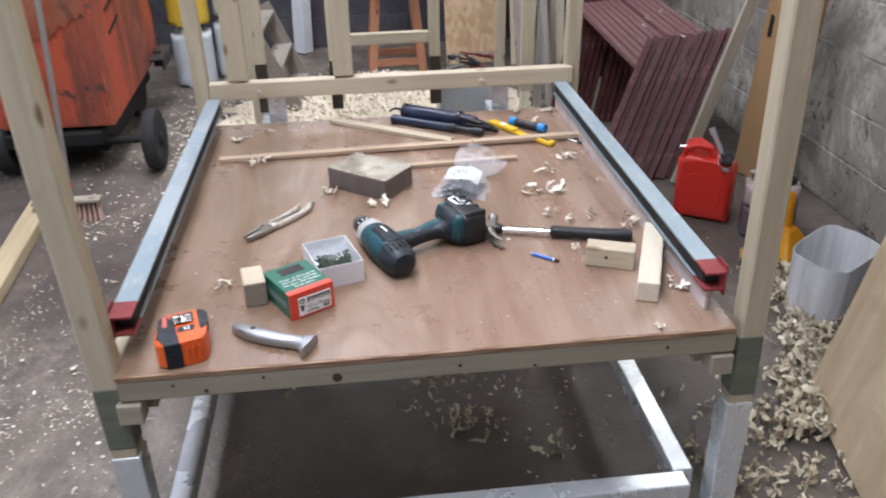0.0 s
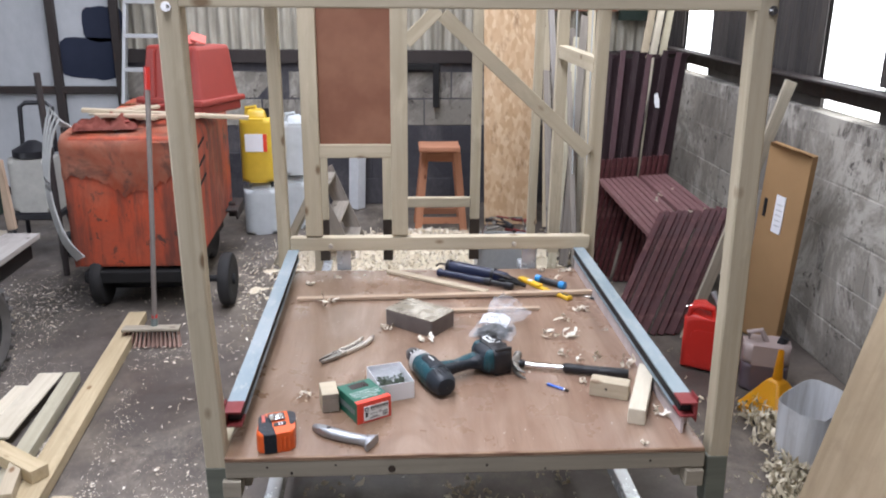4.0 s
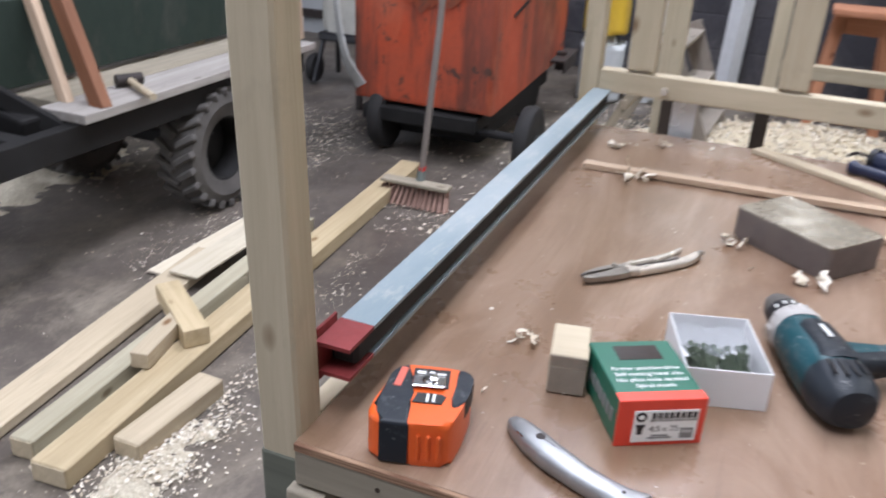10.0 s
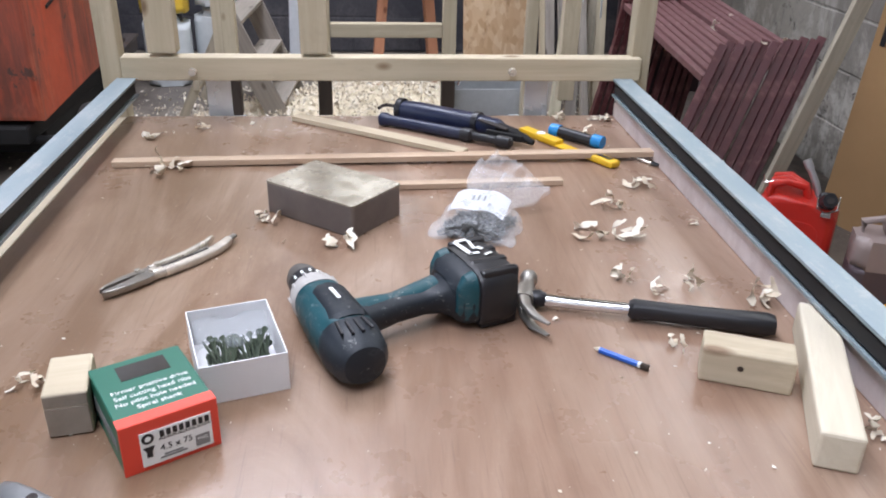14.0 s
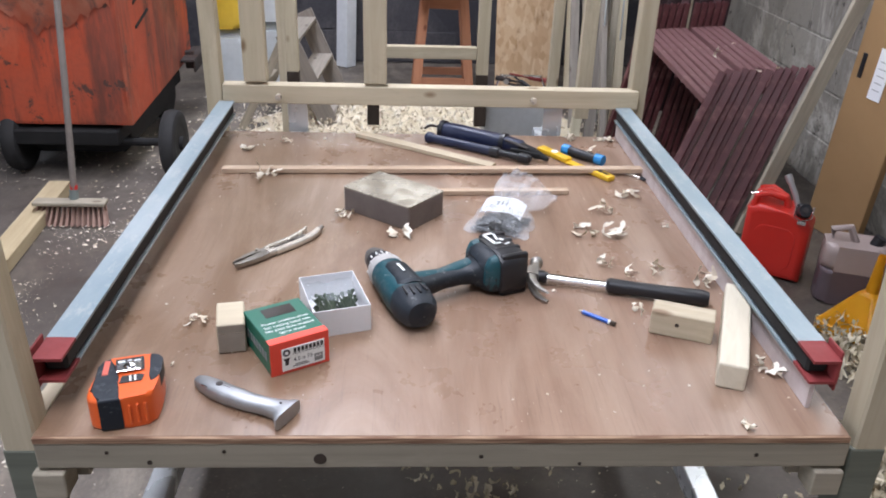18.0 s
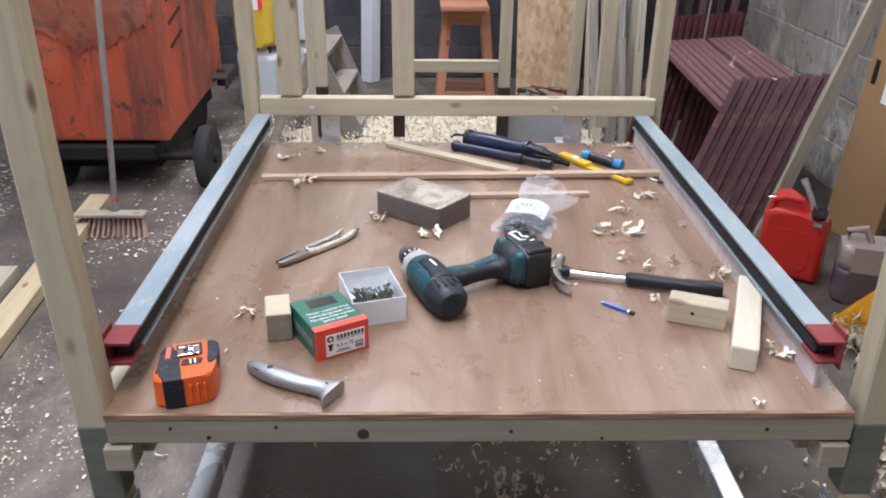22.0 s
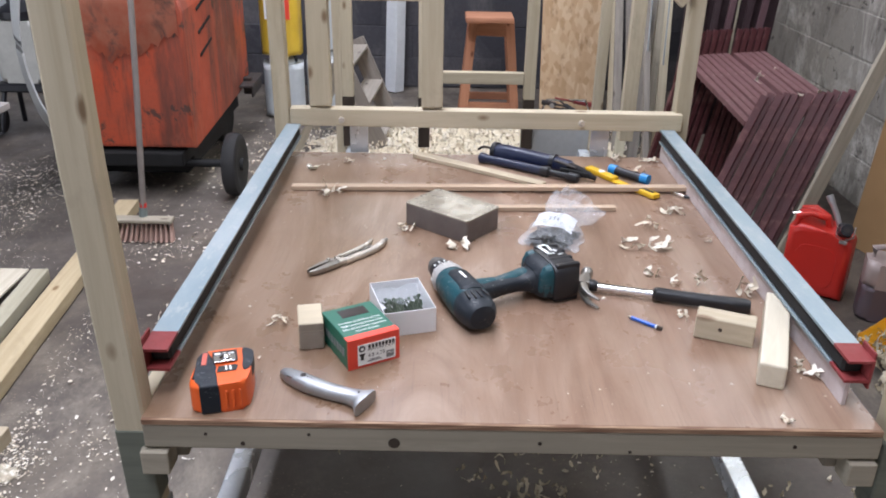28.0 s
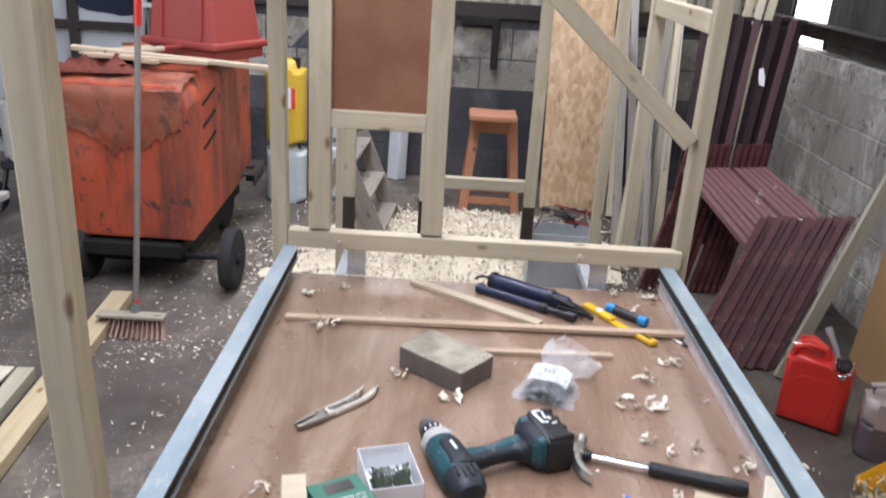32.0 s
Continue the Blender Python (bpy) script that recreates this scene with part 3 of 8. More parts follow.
def prism(bm, poly, depth, bevel=0.0, m=None, seg=2):
    """A flat outline in x, y raised to z = depth, its rims rounded."""
    lo = [bm.verts.new((x, y, 0)) for x, y in poly]
    hi = [bm.verts.new((x, y, depth)) for x, y in poly]
    n = len(poly)
    faces = [bm.faces.new(lo[::-1]), bm.faces.new(hi)]
    for i in range(n):
        bm.faces.new((lo[i], lo[(i + 1) % n], hi[(i + 1) % n], hi[i]))
    vs = lo + hi
    if bevel:
        es = [e for f in faces for e in f.edges]
        out = bmesh.ops.bevel(bm, geom=es, offset=bevel, segments=seg, affect="EDGES", profile=0.5)
        vs = list({v for f in out["faces"] for v in f.verts} | {v for v in vs if v.is_valid})
    if m is not None:
        bmesh.ops.transform(bm, matrix=m, verts=vs)
    return vs


def tube(bm, pts, r, n=8, flat=1.0):
    """A round bar through points."""
    pts = [Vector(p) for p in pts]
    rings = []
    for i, p in enumerate(pts):
        d = (pts[min(i + 1, len(pts) - 1)] - pts[max(i - 1, 0)]).normalized()
        side = d.cross(V(0, 0, 1))
        side = side.normalized() if side.length > 1e-3 else V(1, 0, 0)
        up = side.cross(d)
        rr = r[i] if isinstance(r, (list, tuple)) else r
        rings.append([bm.verts.new(p + rr * (math.cos(a) * side + flat * math.sin(a) * up)) for a in (2 * math.pi * j / n for j in range(n))])
    for a, b in zip(rings, rings[1:]):
        for j in range(n):
            bm.faces.new((a[j], a[(j + 1) % n], b[(j + 1) % n], b[j]))
    bm.faces.new(rings[0][::-1])
    bm.faces.new(rings[-1])


def loft(bm, sections):
    """Skins rounded sections: (centre, half width, half height, x axis, y axis, squareness)."""
    rings = []
    for c, a, b, ux, uy, sq in sections:
        ring = []
        for j in range(20):
            t = 2 * math.pi * j / 20
            cs, sn = math.cos(t), math.sin(t)
            e = 2 / sq
            ring.append(bm.verts.new(Vector(c) + a * math.copysign(abs(cs) ** e, cs) * Vector(ux) + b * math.copysign(abs(sn) ** e, sn) * Vector(uy)))
        rings.append(ring)
    for p, q in zip(rings, rings[1:]):
        for j in range(20):
            bm.faces.new((p[j], p[(j + 1) % 20], q[(j + 1) % 20], q[j]))
    bm.faces.new(rings[0][::-1])
    bm.faces.new(rings[-1])


def rounded(w, d, r, n=5):
    """The outline of a rounded oblong about the origin."""
    out = []
    for cx, cy, a0 in ((w / 2 - r, d / 2 - r, 0), (-w / 2 + r, d / 2 - r, 90), (-w / 2 + r, -d / 2 + r, 180), (w / 2 - r, -d / 2 + r, 270)):
        for i in range(n + 1):
            a = radians(a0 + 90 * i / n)
            out.append((cx + r * math.cos(a), cy + r * math.sin(a)))
    return out


def along(p, q, up=(0, 0, 1)):
    """The pose whose x runs from p to q and whose z is nearest to up."""
    p, q = Vector(p), Vector(q)
    x = (q - p).normalized()
    y = Vector(up).cross(x)
    y = y.normalized() if y.length > 1e-4 else V(0, 1, 0)
    z = x.cross(y)
    m = Matrix((x, y, z)).transposed().to_4x4()
    m.translation = (p + q) / 2
    return m


def beam(name, p, q, w, h, material, parent=None, label="", up=(0, 0, 1), bevel=0.003, wear=0.0):
    """A timber from p to q on its axis: w wide, h high, its grain along it."""
    bm = bmesh.new()
    ln = (Vector(q) - Vector(p)).length
    box(bm, (0, 0, 0), (ln, w, h), bevel, None, 2)
    return part(name, bm, material, parent, label, along(p, q, up))


def lettering(name, body, size, m, material, parent, align="CENTER", stretch=1.0):
    cu = bpy.data.curves.new(name, "FONT")
    cu.body, cu.size, cu.align_x, cu.align_y, cu.extrude = body, size, align, "CENTER", 0.0001
    tmp = new("tmp_text", cu)
    bpy.context.view_layer.update()
    me = bpy.data.meshes.new_from_object(tmp.evaluated_get(bpy.context.evaluated_depsgraph_get()))
    bpy.data.objects.remove(tmp)
    bpy.data.curves.remove(cu)
    for v in me.vertices:
        v.co.x *= stretch
    me.materials.clear()
    me.materials.append(material)
    return put(name, me, m, parent)


# ---- setting ----
WX, WY, WL, WS, ROOF = 1.95, 5.15, -4.6, -4.2, 4.3   # right wall, back wall, left wall, front wall, roof
bm = bmesh.new()
bmesh.ops.create_grid(bm, x_segments=60, y_segments=60, size=1)
for v in bm.verts:
    v.co = V(-1.3 + 4.2 * v.co.x, 0.5 + 5.6 * v.co.y, 0)
    v.co.z = 0.004 * noise.noise(v.co * 0.9) - 0.004
floor = part("floor", bm, CONCRETE)
tagged(floor, "dark oil-stained concrete workshop floor strewn with shavings", "floor", kind="structure")


def slab(name, lo, hi, material, label, category):
    bm = bmesh.new()
    box(bm, [(a + b) / 2 for a, b in zip(lo, hi)], [b - a for a, b in zip(lo, hi)])
    return tagged(part(name, bm, material), label, category, kind="structure")


WALL_TOP = 1.22
wall_east = slab("wall_east", (WX + 0.0125, WS, 0), (WX + 0.2, WY, WALL_TOP - 0.01), MORTAR, "low grey concrete block wall with recessed joints", "wall")
wall_north = slab("wall_north", (WL, WY + 0.012, 0), (WX + 0.2, WY + 0.2, 1.2), DARK_BLOCK, "low grey concrete block back wall", "wall")
# walls and roof out of view, dark so that less light bounces back
slab("wall_west", (WL - 0.2, WS, 0), (WL, -1.45, ROOF), LINING, "unseen side wall, dark to cut bounced light", "wall")
slab("wall_west", (WL - 0.2, 2.15, 0), (WL, WY + 0.2, ROOF), LINING, "unseen side wall, dark to cut bounced light", "wall")
slab("wall_west", (WL - 0.2, -1.45, 2.9), (WL, 2.15, ROOF), LINING, "unseen dark sheeting above the open side door", "wall")
slab("wall_south", (WL, WS - 0.2, 0), (WX + 0.2, WS, ROOF), LINING, "unseen end wall, dark to cut bounced light", "wall")
slab("ceiling", (WL - 0.2, WS - 0.2, ROOF), (WX + 0.3, WY + 0.3, ROOF + 0.1), LINING, "unseen workshop roof, dark to cut bounced light", "ceiling")


def corrugated(name, p, q, z0, z1, material, label, pitch=0.076, depth=0.011):
    """Upright corrugated sheeting from p to q, seen from the left of that way."""
    bm = bmesh.new()
    p, q = Vector((*p, 0)), Vector((*q, 0))
    d = (q - p).normalized()
    nrm = V(-d.y, d.x, 0)
    n = int((q - p).length / pitch * 6)
    rows = []
    for i in range(n + 1):
        a = p + (q - p) * i / n
        s = a + nrm * depth * math.sin(2 * math.pi * i / 6)
        rows.append([bm.verts.new((s.x, s.y, z)) for z in (z0, z1)] + [bm.verts.new((s.x - 0.004 * nrm.x, s.y - 0.004 * nrm.y, z)) for z in (z0, z1)])
    for a, b in zip(rows, rows[1:]):
        bm.faces.new((a[0], b[0], b[1], a[1]))
        bm.faces.new((a[2], a[3], b[3], b[2]))
        bm.faces.new((a[0], a[2], b[2], b[0]))
    ob = part(name, bm, material, smooth=60)
    return tagged(ob, label, "wall cladding", kind="structure")


# east wall: dark sheeting above the blocks with tall daylit strips between, a steel rail along it
SHEET_Y = [(-4.2, 0.55, 0), (0.55, 1.845, 0), (1.845, 2.40, 1), (2.40, 4.01, 0), (4.01, 4.52, 1), (4.52, 5.15, 0)]
for y0, y1, lit in SHEET_Y:
    if lit:
        bm = bmesh.new()
        box(bm, (WX + 0.10, (y0 + y1) / 2, (WALL_TOP + ROOF) / 2), (0.006, y1 - y0, ROOF - WALL_TOP))
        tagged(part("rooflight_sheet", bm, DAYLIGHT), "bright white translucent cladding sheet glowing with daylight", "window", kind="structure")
    else:
        corrugated("cladding_east", (WX + 0.10, y0), (WX + 0.10, y1), WALL_TOP, ROOF, DARK_SHEET, "dark brown corrugated wall cladding")
# unseen glowing band, added to brighten the reflection on the base tube
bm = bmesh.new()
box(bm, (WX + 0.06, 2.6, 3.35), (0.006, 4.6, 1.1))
tagged(part("rooflight_sheet", bm, DAYLIGHT), "unseen glowing band added high under the eave", "window", kind="structure")
for y in (1.812, 2.433, 4.553):
    bm = bmesh.new()
    box(bm, (WX + 0.072, y, (1.38 + ROOF) / 2), (0.008, 0.062, ROOF - 1.385), 0.002)
    tagged(part("edge_flashing", bm, DARK_SHEET), "dark flashing beside the daylit sheet", "trim", kind="structure")
bm = bmesh.new()
box(bm, (WX - 0.01, 0.5, 1.37), (0.10, 9.2, 0.012), 0.002)
box(bm, (WX + 0.034, 0.5, 1.325), (0.012, 9.2, 0.09), 0.002)
tagged(part("cladding_rail", bm, DARK_STEEL), "dark rusty steel angle rail along the block wall", "rail", kind="structure")
for y0, y1 in ((0.2, 1.787), (2.325, 3.885), (4.39, 5.1)):
    bm = bmesh.new()
    box(bm, (WX + 0.07, (y0 + y1) / 2, 1.275), (0.02, y1 - y0, 0.10))
    tagged(part("infill_board", bm, DARK_SHEET), "dark board between wall top and rail", "trim", kind="structure")

# back wall above the blocks
tagged(slab("lintel_rail", (-2.4, WY - 0.03, 1.2), (WX, WY + 0.1, 1.30), DARK_STEEL, "dark steel rail along the back wall", "rail"), "", "rail")
bm = bmesh.new()
box(bm, (-0.40, WY + 0.012, 2.72), (1.36, 0.006, 0.80))
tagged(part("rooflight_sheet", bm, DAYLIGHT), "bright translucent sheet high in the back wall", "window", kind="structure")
bm = bmesh.new()
box(bm, (-0.455, WY + 0.025, 1.72), (0.07, 0.006, 0.10))
tagged(part("rooflight_sheet", bm, DAYLIGHT), "small daylit gap in the back cladding", "window", kind="structure")
tagged(slab("hanging_board", (1.03, WY - 0.02, 1.62), (1.66, WY + 0.012, 2.75), HARDBOARD, "reddish brown board fixed to the cladding", "board"), "", "board")
tagged(slab("green_board", (1.68, WY - 0.05, 1.55), (WX + 0.11, WY + 0.012, 2.8), GREEN_PAINT, "dark green painted board fixed to the cladding", "board"), "", "board")
corrugated("cladding_north", (WX + 0.15, WY + 0.06), (-2.38, WY + 0.06), 1.30, ROOF, SHEETING, "grey weathered corrugated wall cladding", 0.085, 0.020)

# big sliding door of pale panels in a dark steel frame
door = thing("door_1", (-3.4, WY - 0.05, 0), "pale grey sliding workshop door panels in dark steel framing", "door", kind="structure")
bm = bmesh.new()
box(bm, (-0.1, 0.03, 2.1), (2.3, 0.03, 4.2))
part("door_panel", bm, DOORPANEL, door)
for i, z in enumerate((0.15, 0.98, 1.99, 3.0)):
    bm = bmesh.new()
    box(bm, (-0.1, -0.005, z), (2.3, 0.05, 0.06), 0.004)
    part("door_rail", bm, DARK_STEEL, door)
for x in (-1.1, 0.53, 1.02):
    bm = bmesh.new()
    box(bm, (x, -0.012, 2.1), (0.065, 0.05, 4.2), 0.004)
    part("door_stile", bm, DARK_STEEL, door)
for x, z, w, h in ((0.92, 1.50, 0.33, 0.27), (0.81, 1.23, 0.50, 0.33)):
    bm = bmesh.new()
    ragged = []
    for j in range(28):
        a = 2 * math.pi * j / 28
        k = (abs(math.cos(a)) ** 4 + abs(math.sin(a)) ** 4) ** -0.25 * (1 + 0.13 * noise.noise(V(2.2 * math.cos(a), 2.2 * math.sin(a), x * 9)))
        ragged.append((w / 2 * k * math.cos(a), h / 2 * k * math.sin(a)))
    prism(bm, ragged, 0.004, 0, Matrix.Translation((x, 0.014, z)) @ Euler((radians(90), 0, 0)).to_matrix().to_4x4())
    part("paint_patch", bm, DOOR_DARK, door, "dark navy paint patch")

# ---- the timber house frame on its galvanised base ----
HB = 0.682
house = thing("timber_house_frame", (0, 0, 0), "unfinished treated timber frame with plywood deck on galvanised steel base", "timber frame")


def bowed_post(cx, cy, bow, w, d):
    """A slightly bowed post; its mesh runs along x so that the grain follows it."""
    bm = bmesh.new()
    c = 0.004
    ring = [(-w / 2, -d / 2 + c), (-w / 2 + c, -d / 2), (w / 2 - c, -d / 2), (w / 2, -d / 2 + c), (w / 2, d / 2 - c), (w / 2 - c, d / 2), (-w / 2 + c, d / 2), (-w / 2, d / 2 - c)]
    rows = [[bm.verts.new((z - 1.1, px + off, -py)) for px, py in ring] for z, off in bow]
    for a, b in zip(rows, rows[1:]):
        for i in range(8):
            bm.faces.new((a[i], a[(i + 1) % 8], b[(i + 1) % 8], b[i]))
    bm.faces.new(rows[0])
    bm.faces.new(rows[-1])
    # local x is the post's height, local y the world's x, local z towards the front
    part("post", bm, TREATED, house, "", Matrix(((0, 1, 0, cx), (0, 0, -1, cy), (1, 0, 0, 1.1), (0, 0, 0, 1))))


for sx in (-1, 1):
    for y in (0.0, 1.43, 2.86):
        w = 0.052 if y == 0 else 0.048
        inner = (0.606 if sx < 0 else 0.622) if y == 0 else 0.605
        lean = (-0.016 if sx < 0 else -0.008) if y == 0 else sx * 0.012
        cx, cy = sx * (inner + w / 2), y + 0.025
        foot = 0.48 if y == 0 else (0.40 if y < 2 else 0.0)
        if y == 0:
            bow = ((0.48, 0.008), (0.70, 0.003), (1.10, -0.011), (1.796, -0.016)) if sx < 0 else ((0.48, 0.006), (0.80, 0.004), (1.10, 0.0), (1.796, -0.010))
            bowed_post(cx, cy, bow, w, 0.05)
        else:
            beam("post", (cx, cy, foot), (cx + lean, cy, 1.796), 0.05, w, TREATED, house, "", (1, 0, 0), 0.004)
        if y == 2.86:
            continue
        bm = bmesh.new()
        box(bm, (cx, cy, 0.575), (w + 0.003, 0.053, 0.15), 0.004, None, 2)
        if y == 0:
            for v in bm.verts:   # the foot leans with the bowed post
                v.co.x += (0.0085 if sx < 0 else 0.0065) - 0.024 * (v.co.z - 0.48)
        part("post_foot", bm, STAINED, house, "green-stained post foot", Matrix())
        bm = bmesh.new()
        box(bm, (cx - sx * 0.003 + (0.006 if y == 0 else 0), cy, 0.24), (w + 0.006, 0.056, 0.48), 0.003, None, 2)
        part("leg", bm, GALV, house, "square galvanised steel leg", Matrix())
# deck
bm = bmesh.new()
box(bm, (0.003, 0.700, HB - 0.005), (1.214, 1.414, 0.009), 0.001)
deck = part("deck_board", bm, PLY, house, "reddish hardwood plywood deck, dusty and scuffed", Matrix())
bm = bmesh.new()
box(bm, (0.003, -0.0095, HB - 0.0062), (1.213, 0.006, 0.0105), 0.001)
part("deck_edge", bm, PLY_EDGE, house, "dark reddish laminated plywood edge", Matrix())
beam("front_rail", (-0.604, 0.010, HB - 0.035), (0.613, 0.010, HB - 0.035), 0.042, 0.046, GREY_TIMBER, house, "grey timber rail with knots and nail holes")
beam("back_bearer", (-0.598, 1.36, HB - 0.04), (0.598, 1.36, HB - 0.04), 0.045, 0.05, GREY_TIMBER, house)
for sx in (-1, 1):
    beam("joist", (sx * 0.572, 0.034, HB - 0.085), (sx * 0.572, 1.38, HB - 0.085), 0.045, 0.05, GREY_TIMBER, house)
    beam("joist_stub", (sx * 0.565, 0.004, HB - 0.086), (sx * 0.612, 0.004, HB - 0.086), 0.045, 0.046, GREY_TIMBER, house)
beam("side_packer", (-0.6185, 0.054, HB - 0.024), (-0.6185, 1.40, HB - 0.024), 0.026, 0.046, BLOCKWOOD, house, "pale timber packer beside the deck", (0, 0, 1), 0.001)
beam("side_packer", (0.591, 0.112, HB + 0.0248), (0.591, 1.40, HB + 0.0248), 0.030, 0.049, LILAC, house, "pale lilac packer under the channel", (0, 0, 1), 0.001)
beam("upstand_strip", (0.5720, 0.060, HB + 0.0234), (0.5720, 1.40, HB + 0.0234), 0.0075, 0.046, LILAC, house, "pale lilac strip along the deck edge", (0, 0, 1), 0.001)
for x, z, r in ((-0.19, -0.04, 0.010), (0.05, -0.036, 0.0035), (0.47, -0.034, 0.0035), (-0.44, -0.046, 0.004), (-0.50, -0.028, 0.003), (-0.33, -0.026, 0.003), (0.20, -0.05, 0.003)):
    bm = bmesh.new()
    cyl(bm, (x, -0.0122, HB + z), (x, -0.009, HB + z), r, r * 0.9, 10)
    part("knot", bm, ROTTEN, house, "", Matrix())


def channel_rail(sx):
    """A grey steel channel lying along the deck's edge, its open side inward, end painted red."""
    h, w, t = 0.042, 0.044, 0.005
    z0, xo = HB + 0.051, -0.612 if sx < 0 else 0.604
    c_shape = [(0, 0), (w, 0), (w, t), (t, t), (t, h - t), (w, h - t), (w, h), (0, h)]
    for nm, y0, y1, mat, lab in (("rail", 0.112, 1.40, CHANNEL, "pale blue-grey steel channel, dusty"), ("rail_end", 0.052, 0.1115, RED_OXIDE, "red painted channel end")):
        bm = bmesh.new()
        m = Matrix(((-sx, 0, 0, xo), (0, 0, 1, y0), (0, 1, 0, z0), (0, 0, 0, 1)))
        prism(bm, c_shape, y1 - y0, 0.0, m)
        part(nm, bm, mat, house, lab, Matrix())
    bm = bmesh.new()
    box(bm, (xo - sx * 0.0235, 0.735, z0 + h / 2), (0.035, 1.32, h - 2 * t - 0.001), 0.005)
    part("rubber_insert", bm, RUBBER, house, "black rubber strip inside the channel", Matrix())
    bm = bmesh.new()
    box(bm, (xo + sx * 0.0025, 0.082, z0 + 0.018), (0.004, 0.046, 0.07), 0.001)
    part("end_plate", bm, RED_OXIDE, house, "red painted plate", Matrix())


channel_rail(-1)
channel_rail(1)
# base of square steel tube
ZB = 0.225
for nm, p, q in (("base_front", (-0.575, 0.03, ZB), (0.575, 0.03, ZB)),
                 ("base_side", (-0.575, 0.056, ZB), (-0.575, 2.855, ZB)), ("base_side", (0.575, 0.056, ZB), (0.575, 2.855, ZB)),
                 ("base_cross", (-0.549, 1.42, ZB), (0.549, 1.42, ZB))):
    beam(nm, p, q, 0.05, 0.05, GALV, house, "shiny galvanised square tube", (0, 0, 1), 0.004)
for x in (-0.10, 0.02):
    bm = bmesh.new()
    box(bm, (x, -0.012, ZB - 0.05), (0.012, 0.03, 0.14), 0.002)
    part("lug", bm, GALV, house, "", Matrix())
beam("base_tow_bar", (-0.08, -0.005, ZB - 0.085), (0.6, -0.005, ZB - 0.085), 0.03, 0.03, GALV, house, "", (0, 0, 1), 0.003)
for x in (-0.39, 0.38):
    bm = bmesh.new()
    box(bm, (x, 1.44, HB + 0.045), (0.058, 0.004, 0.11), 0.001)
    part("bracket_plate", bm, GALV, house, "galvanised bracket plate", Matrix())

# front beam, wall plates, rafters, ridge
beam("front_beam", (-0.625, 0.022, 1.782), (0.625, 0.022, 1.782), 0.045, 0.056, TREATED, house)
for sx in (-1, 1):
    beam("wall_plate", (sx * 0.646, -0.012, 1.824), (sx * 0.646, 2.9, 1.824), 0.066, 0.058, TREATED, house, "", (sx * 0.41, 0, 0.912), 0.004)
    bm = bmesh.new()
    cyl(bm, (sx * 0.650, -0.004, 1.755), (sx * 0.650, 0.003, 1.755), 0.011, 0.011, 8)
    cyl(bm, (sx * 0.650, -0.016, 1.755), (sx * 0.650, -0.003, 1.755), 0.005, 0.004, 8)
    part("bolt", bm, CHROME, house, "bright bolt head", Matrix())
for y in (0.024, 1.42, 2.86):
    for sx in (-1, 1):
        beam("rafter", (sx * 0.602, y, 1.788), (sx * 0.018, y, 2.052), 0.042, 0.048, TREATED, house, "", (0, 0, 1), 0.004)
for y0, y1 in ((0.07, 1.39), (1.445, 2.83)):
    beam("ridge", (0.005, y0, 2.03), (0.005, y1, 2.03), 0.04, 0.075, TREATED, house)
bm = bmesh.new()
cyl(bm, (0.004, 1.36, 1.985), (0.004, 1.40, 1.985), 0.05, 0.046, 14)
part("ridge_block", bm, PINE, house, "round sawn timber end at the ridge", Matrix())

# middle frame
YM = 1.43
beam("middle_rail", (-0.602, YM, 0.794), (0.628, YM, 0.794), 0.045, 0.055, TREATED, house)
beam("middle_top", (-0.6, YM + 0.01, 1.765), (0.6, YM + 0.01, 1.765), 0.045, 0.05, TREATED, house)
beam("stud", (-0.505, YM, 0.83), (-0.505, YM, 1.74), 0.045, 0.066, TREATED, house, "", (1, 0, 0))
beam("stud", (-0.157, YM, 0.83), (-0.157, YM, 1.74), 0.045, 0.066, TREATED, house, "", (1, 0, 0))
beam("noggin", (-0.472, YM, 1.177), (-0.19, YM, 1.177), 0.045, 0.052, TREATED, house)
bm = bmesh.new()
box(bm, (-0.331, YM + 0.006, 1.47), (0.28, 0.006, 0.535))
part("hatch_panel", bm, HARDBOARD, house, "reddish brown board panel with a dusty lower corner", Matrix())
beam("brace", (0.01, YM - 0.002, 1.70), (0.60, YM - 0.002, 1.165), 0.04, 0.055, TREATED, house, "diagonal timber brace", (0, 0, 1))
beam("brace", (-0.13, YM - 0.002, 1.595), (-0.005, YM - 0.002, 1.72), 0.04, 0.05, TREATED, house, "short diagonal brace", (0, 0, 1))

for x, z in ((0.312, 0.790), (-0.44, 0.788)):
    bm = bmesh.new()
    cyl(bm, (x, YM - 0.034, z), (x, YM - 0.022, z), 0.009, 0.010, 10)
    part("bolt_head", bm, NICKEL, house, "small plated bolt head", Matrix())

# rear frame, studs dipped dark at the foot
YR = 2.86
for x in (-0.59, -0.22, 0.29):
    beam("rear_stud", (x, YR, 0.50), (x, YR, 1.74), 0.045, 0.055, TREATED, house, "", (1, 0, 0))
    beam("stud_foot", (x, YR, 0.25), (x, YR, 0.50), 0.046, 0.056, ROTTEN, house, "dark wet stud foot", (1, 0, 0))
beam("rear_noggin", (-0.19, YR, 0.60), (0.26, YR, 0.60), 0.045, 0.055, TREATED, house)
beam("rear_top", (-0.6, YR + 0.01, 1.765), (0.6, YR + 0.01, 1.765), 0.045, 0.05, TREATED, house)
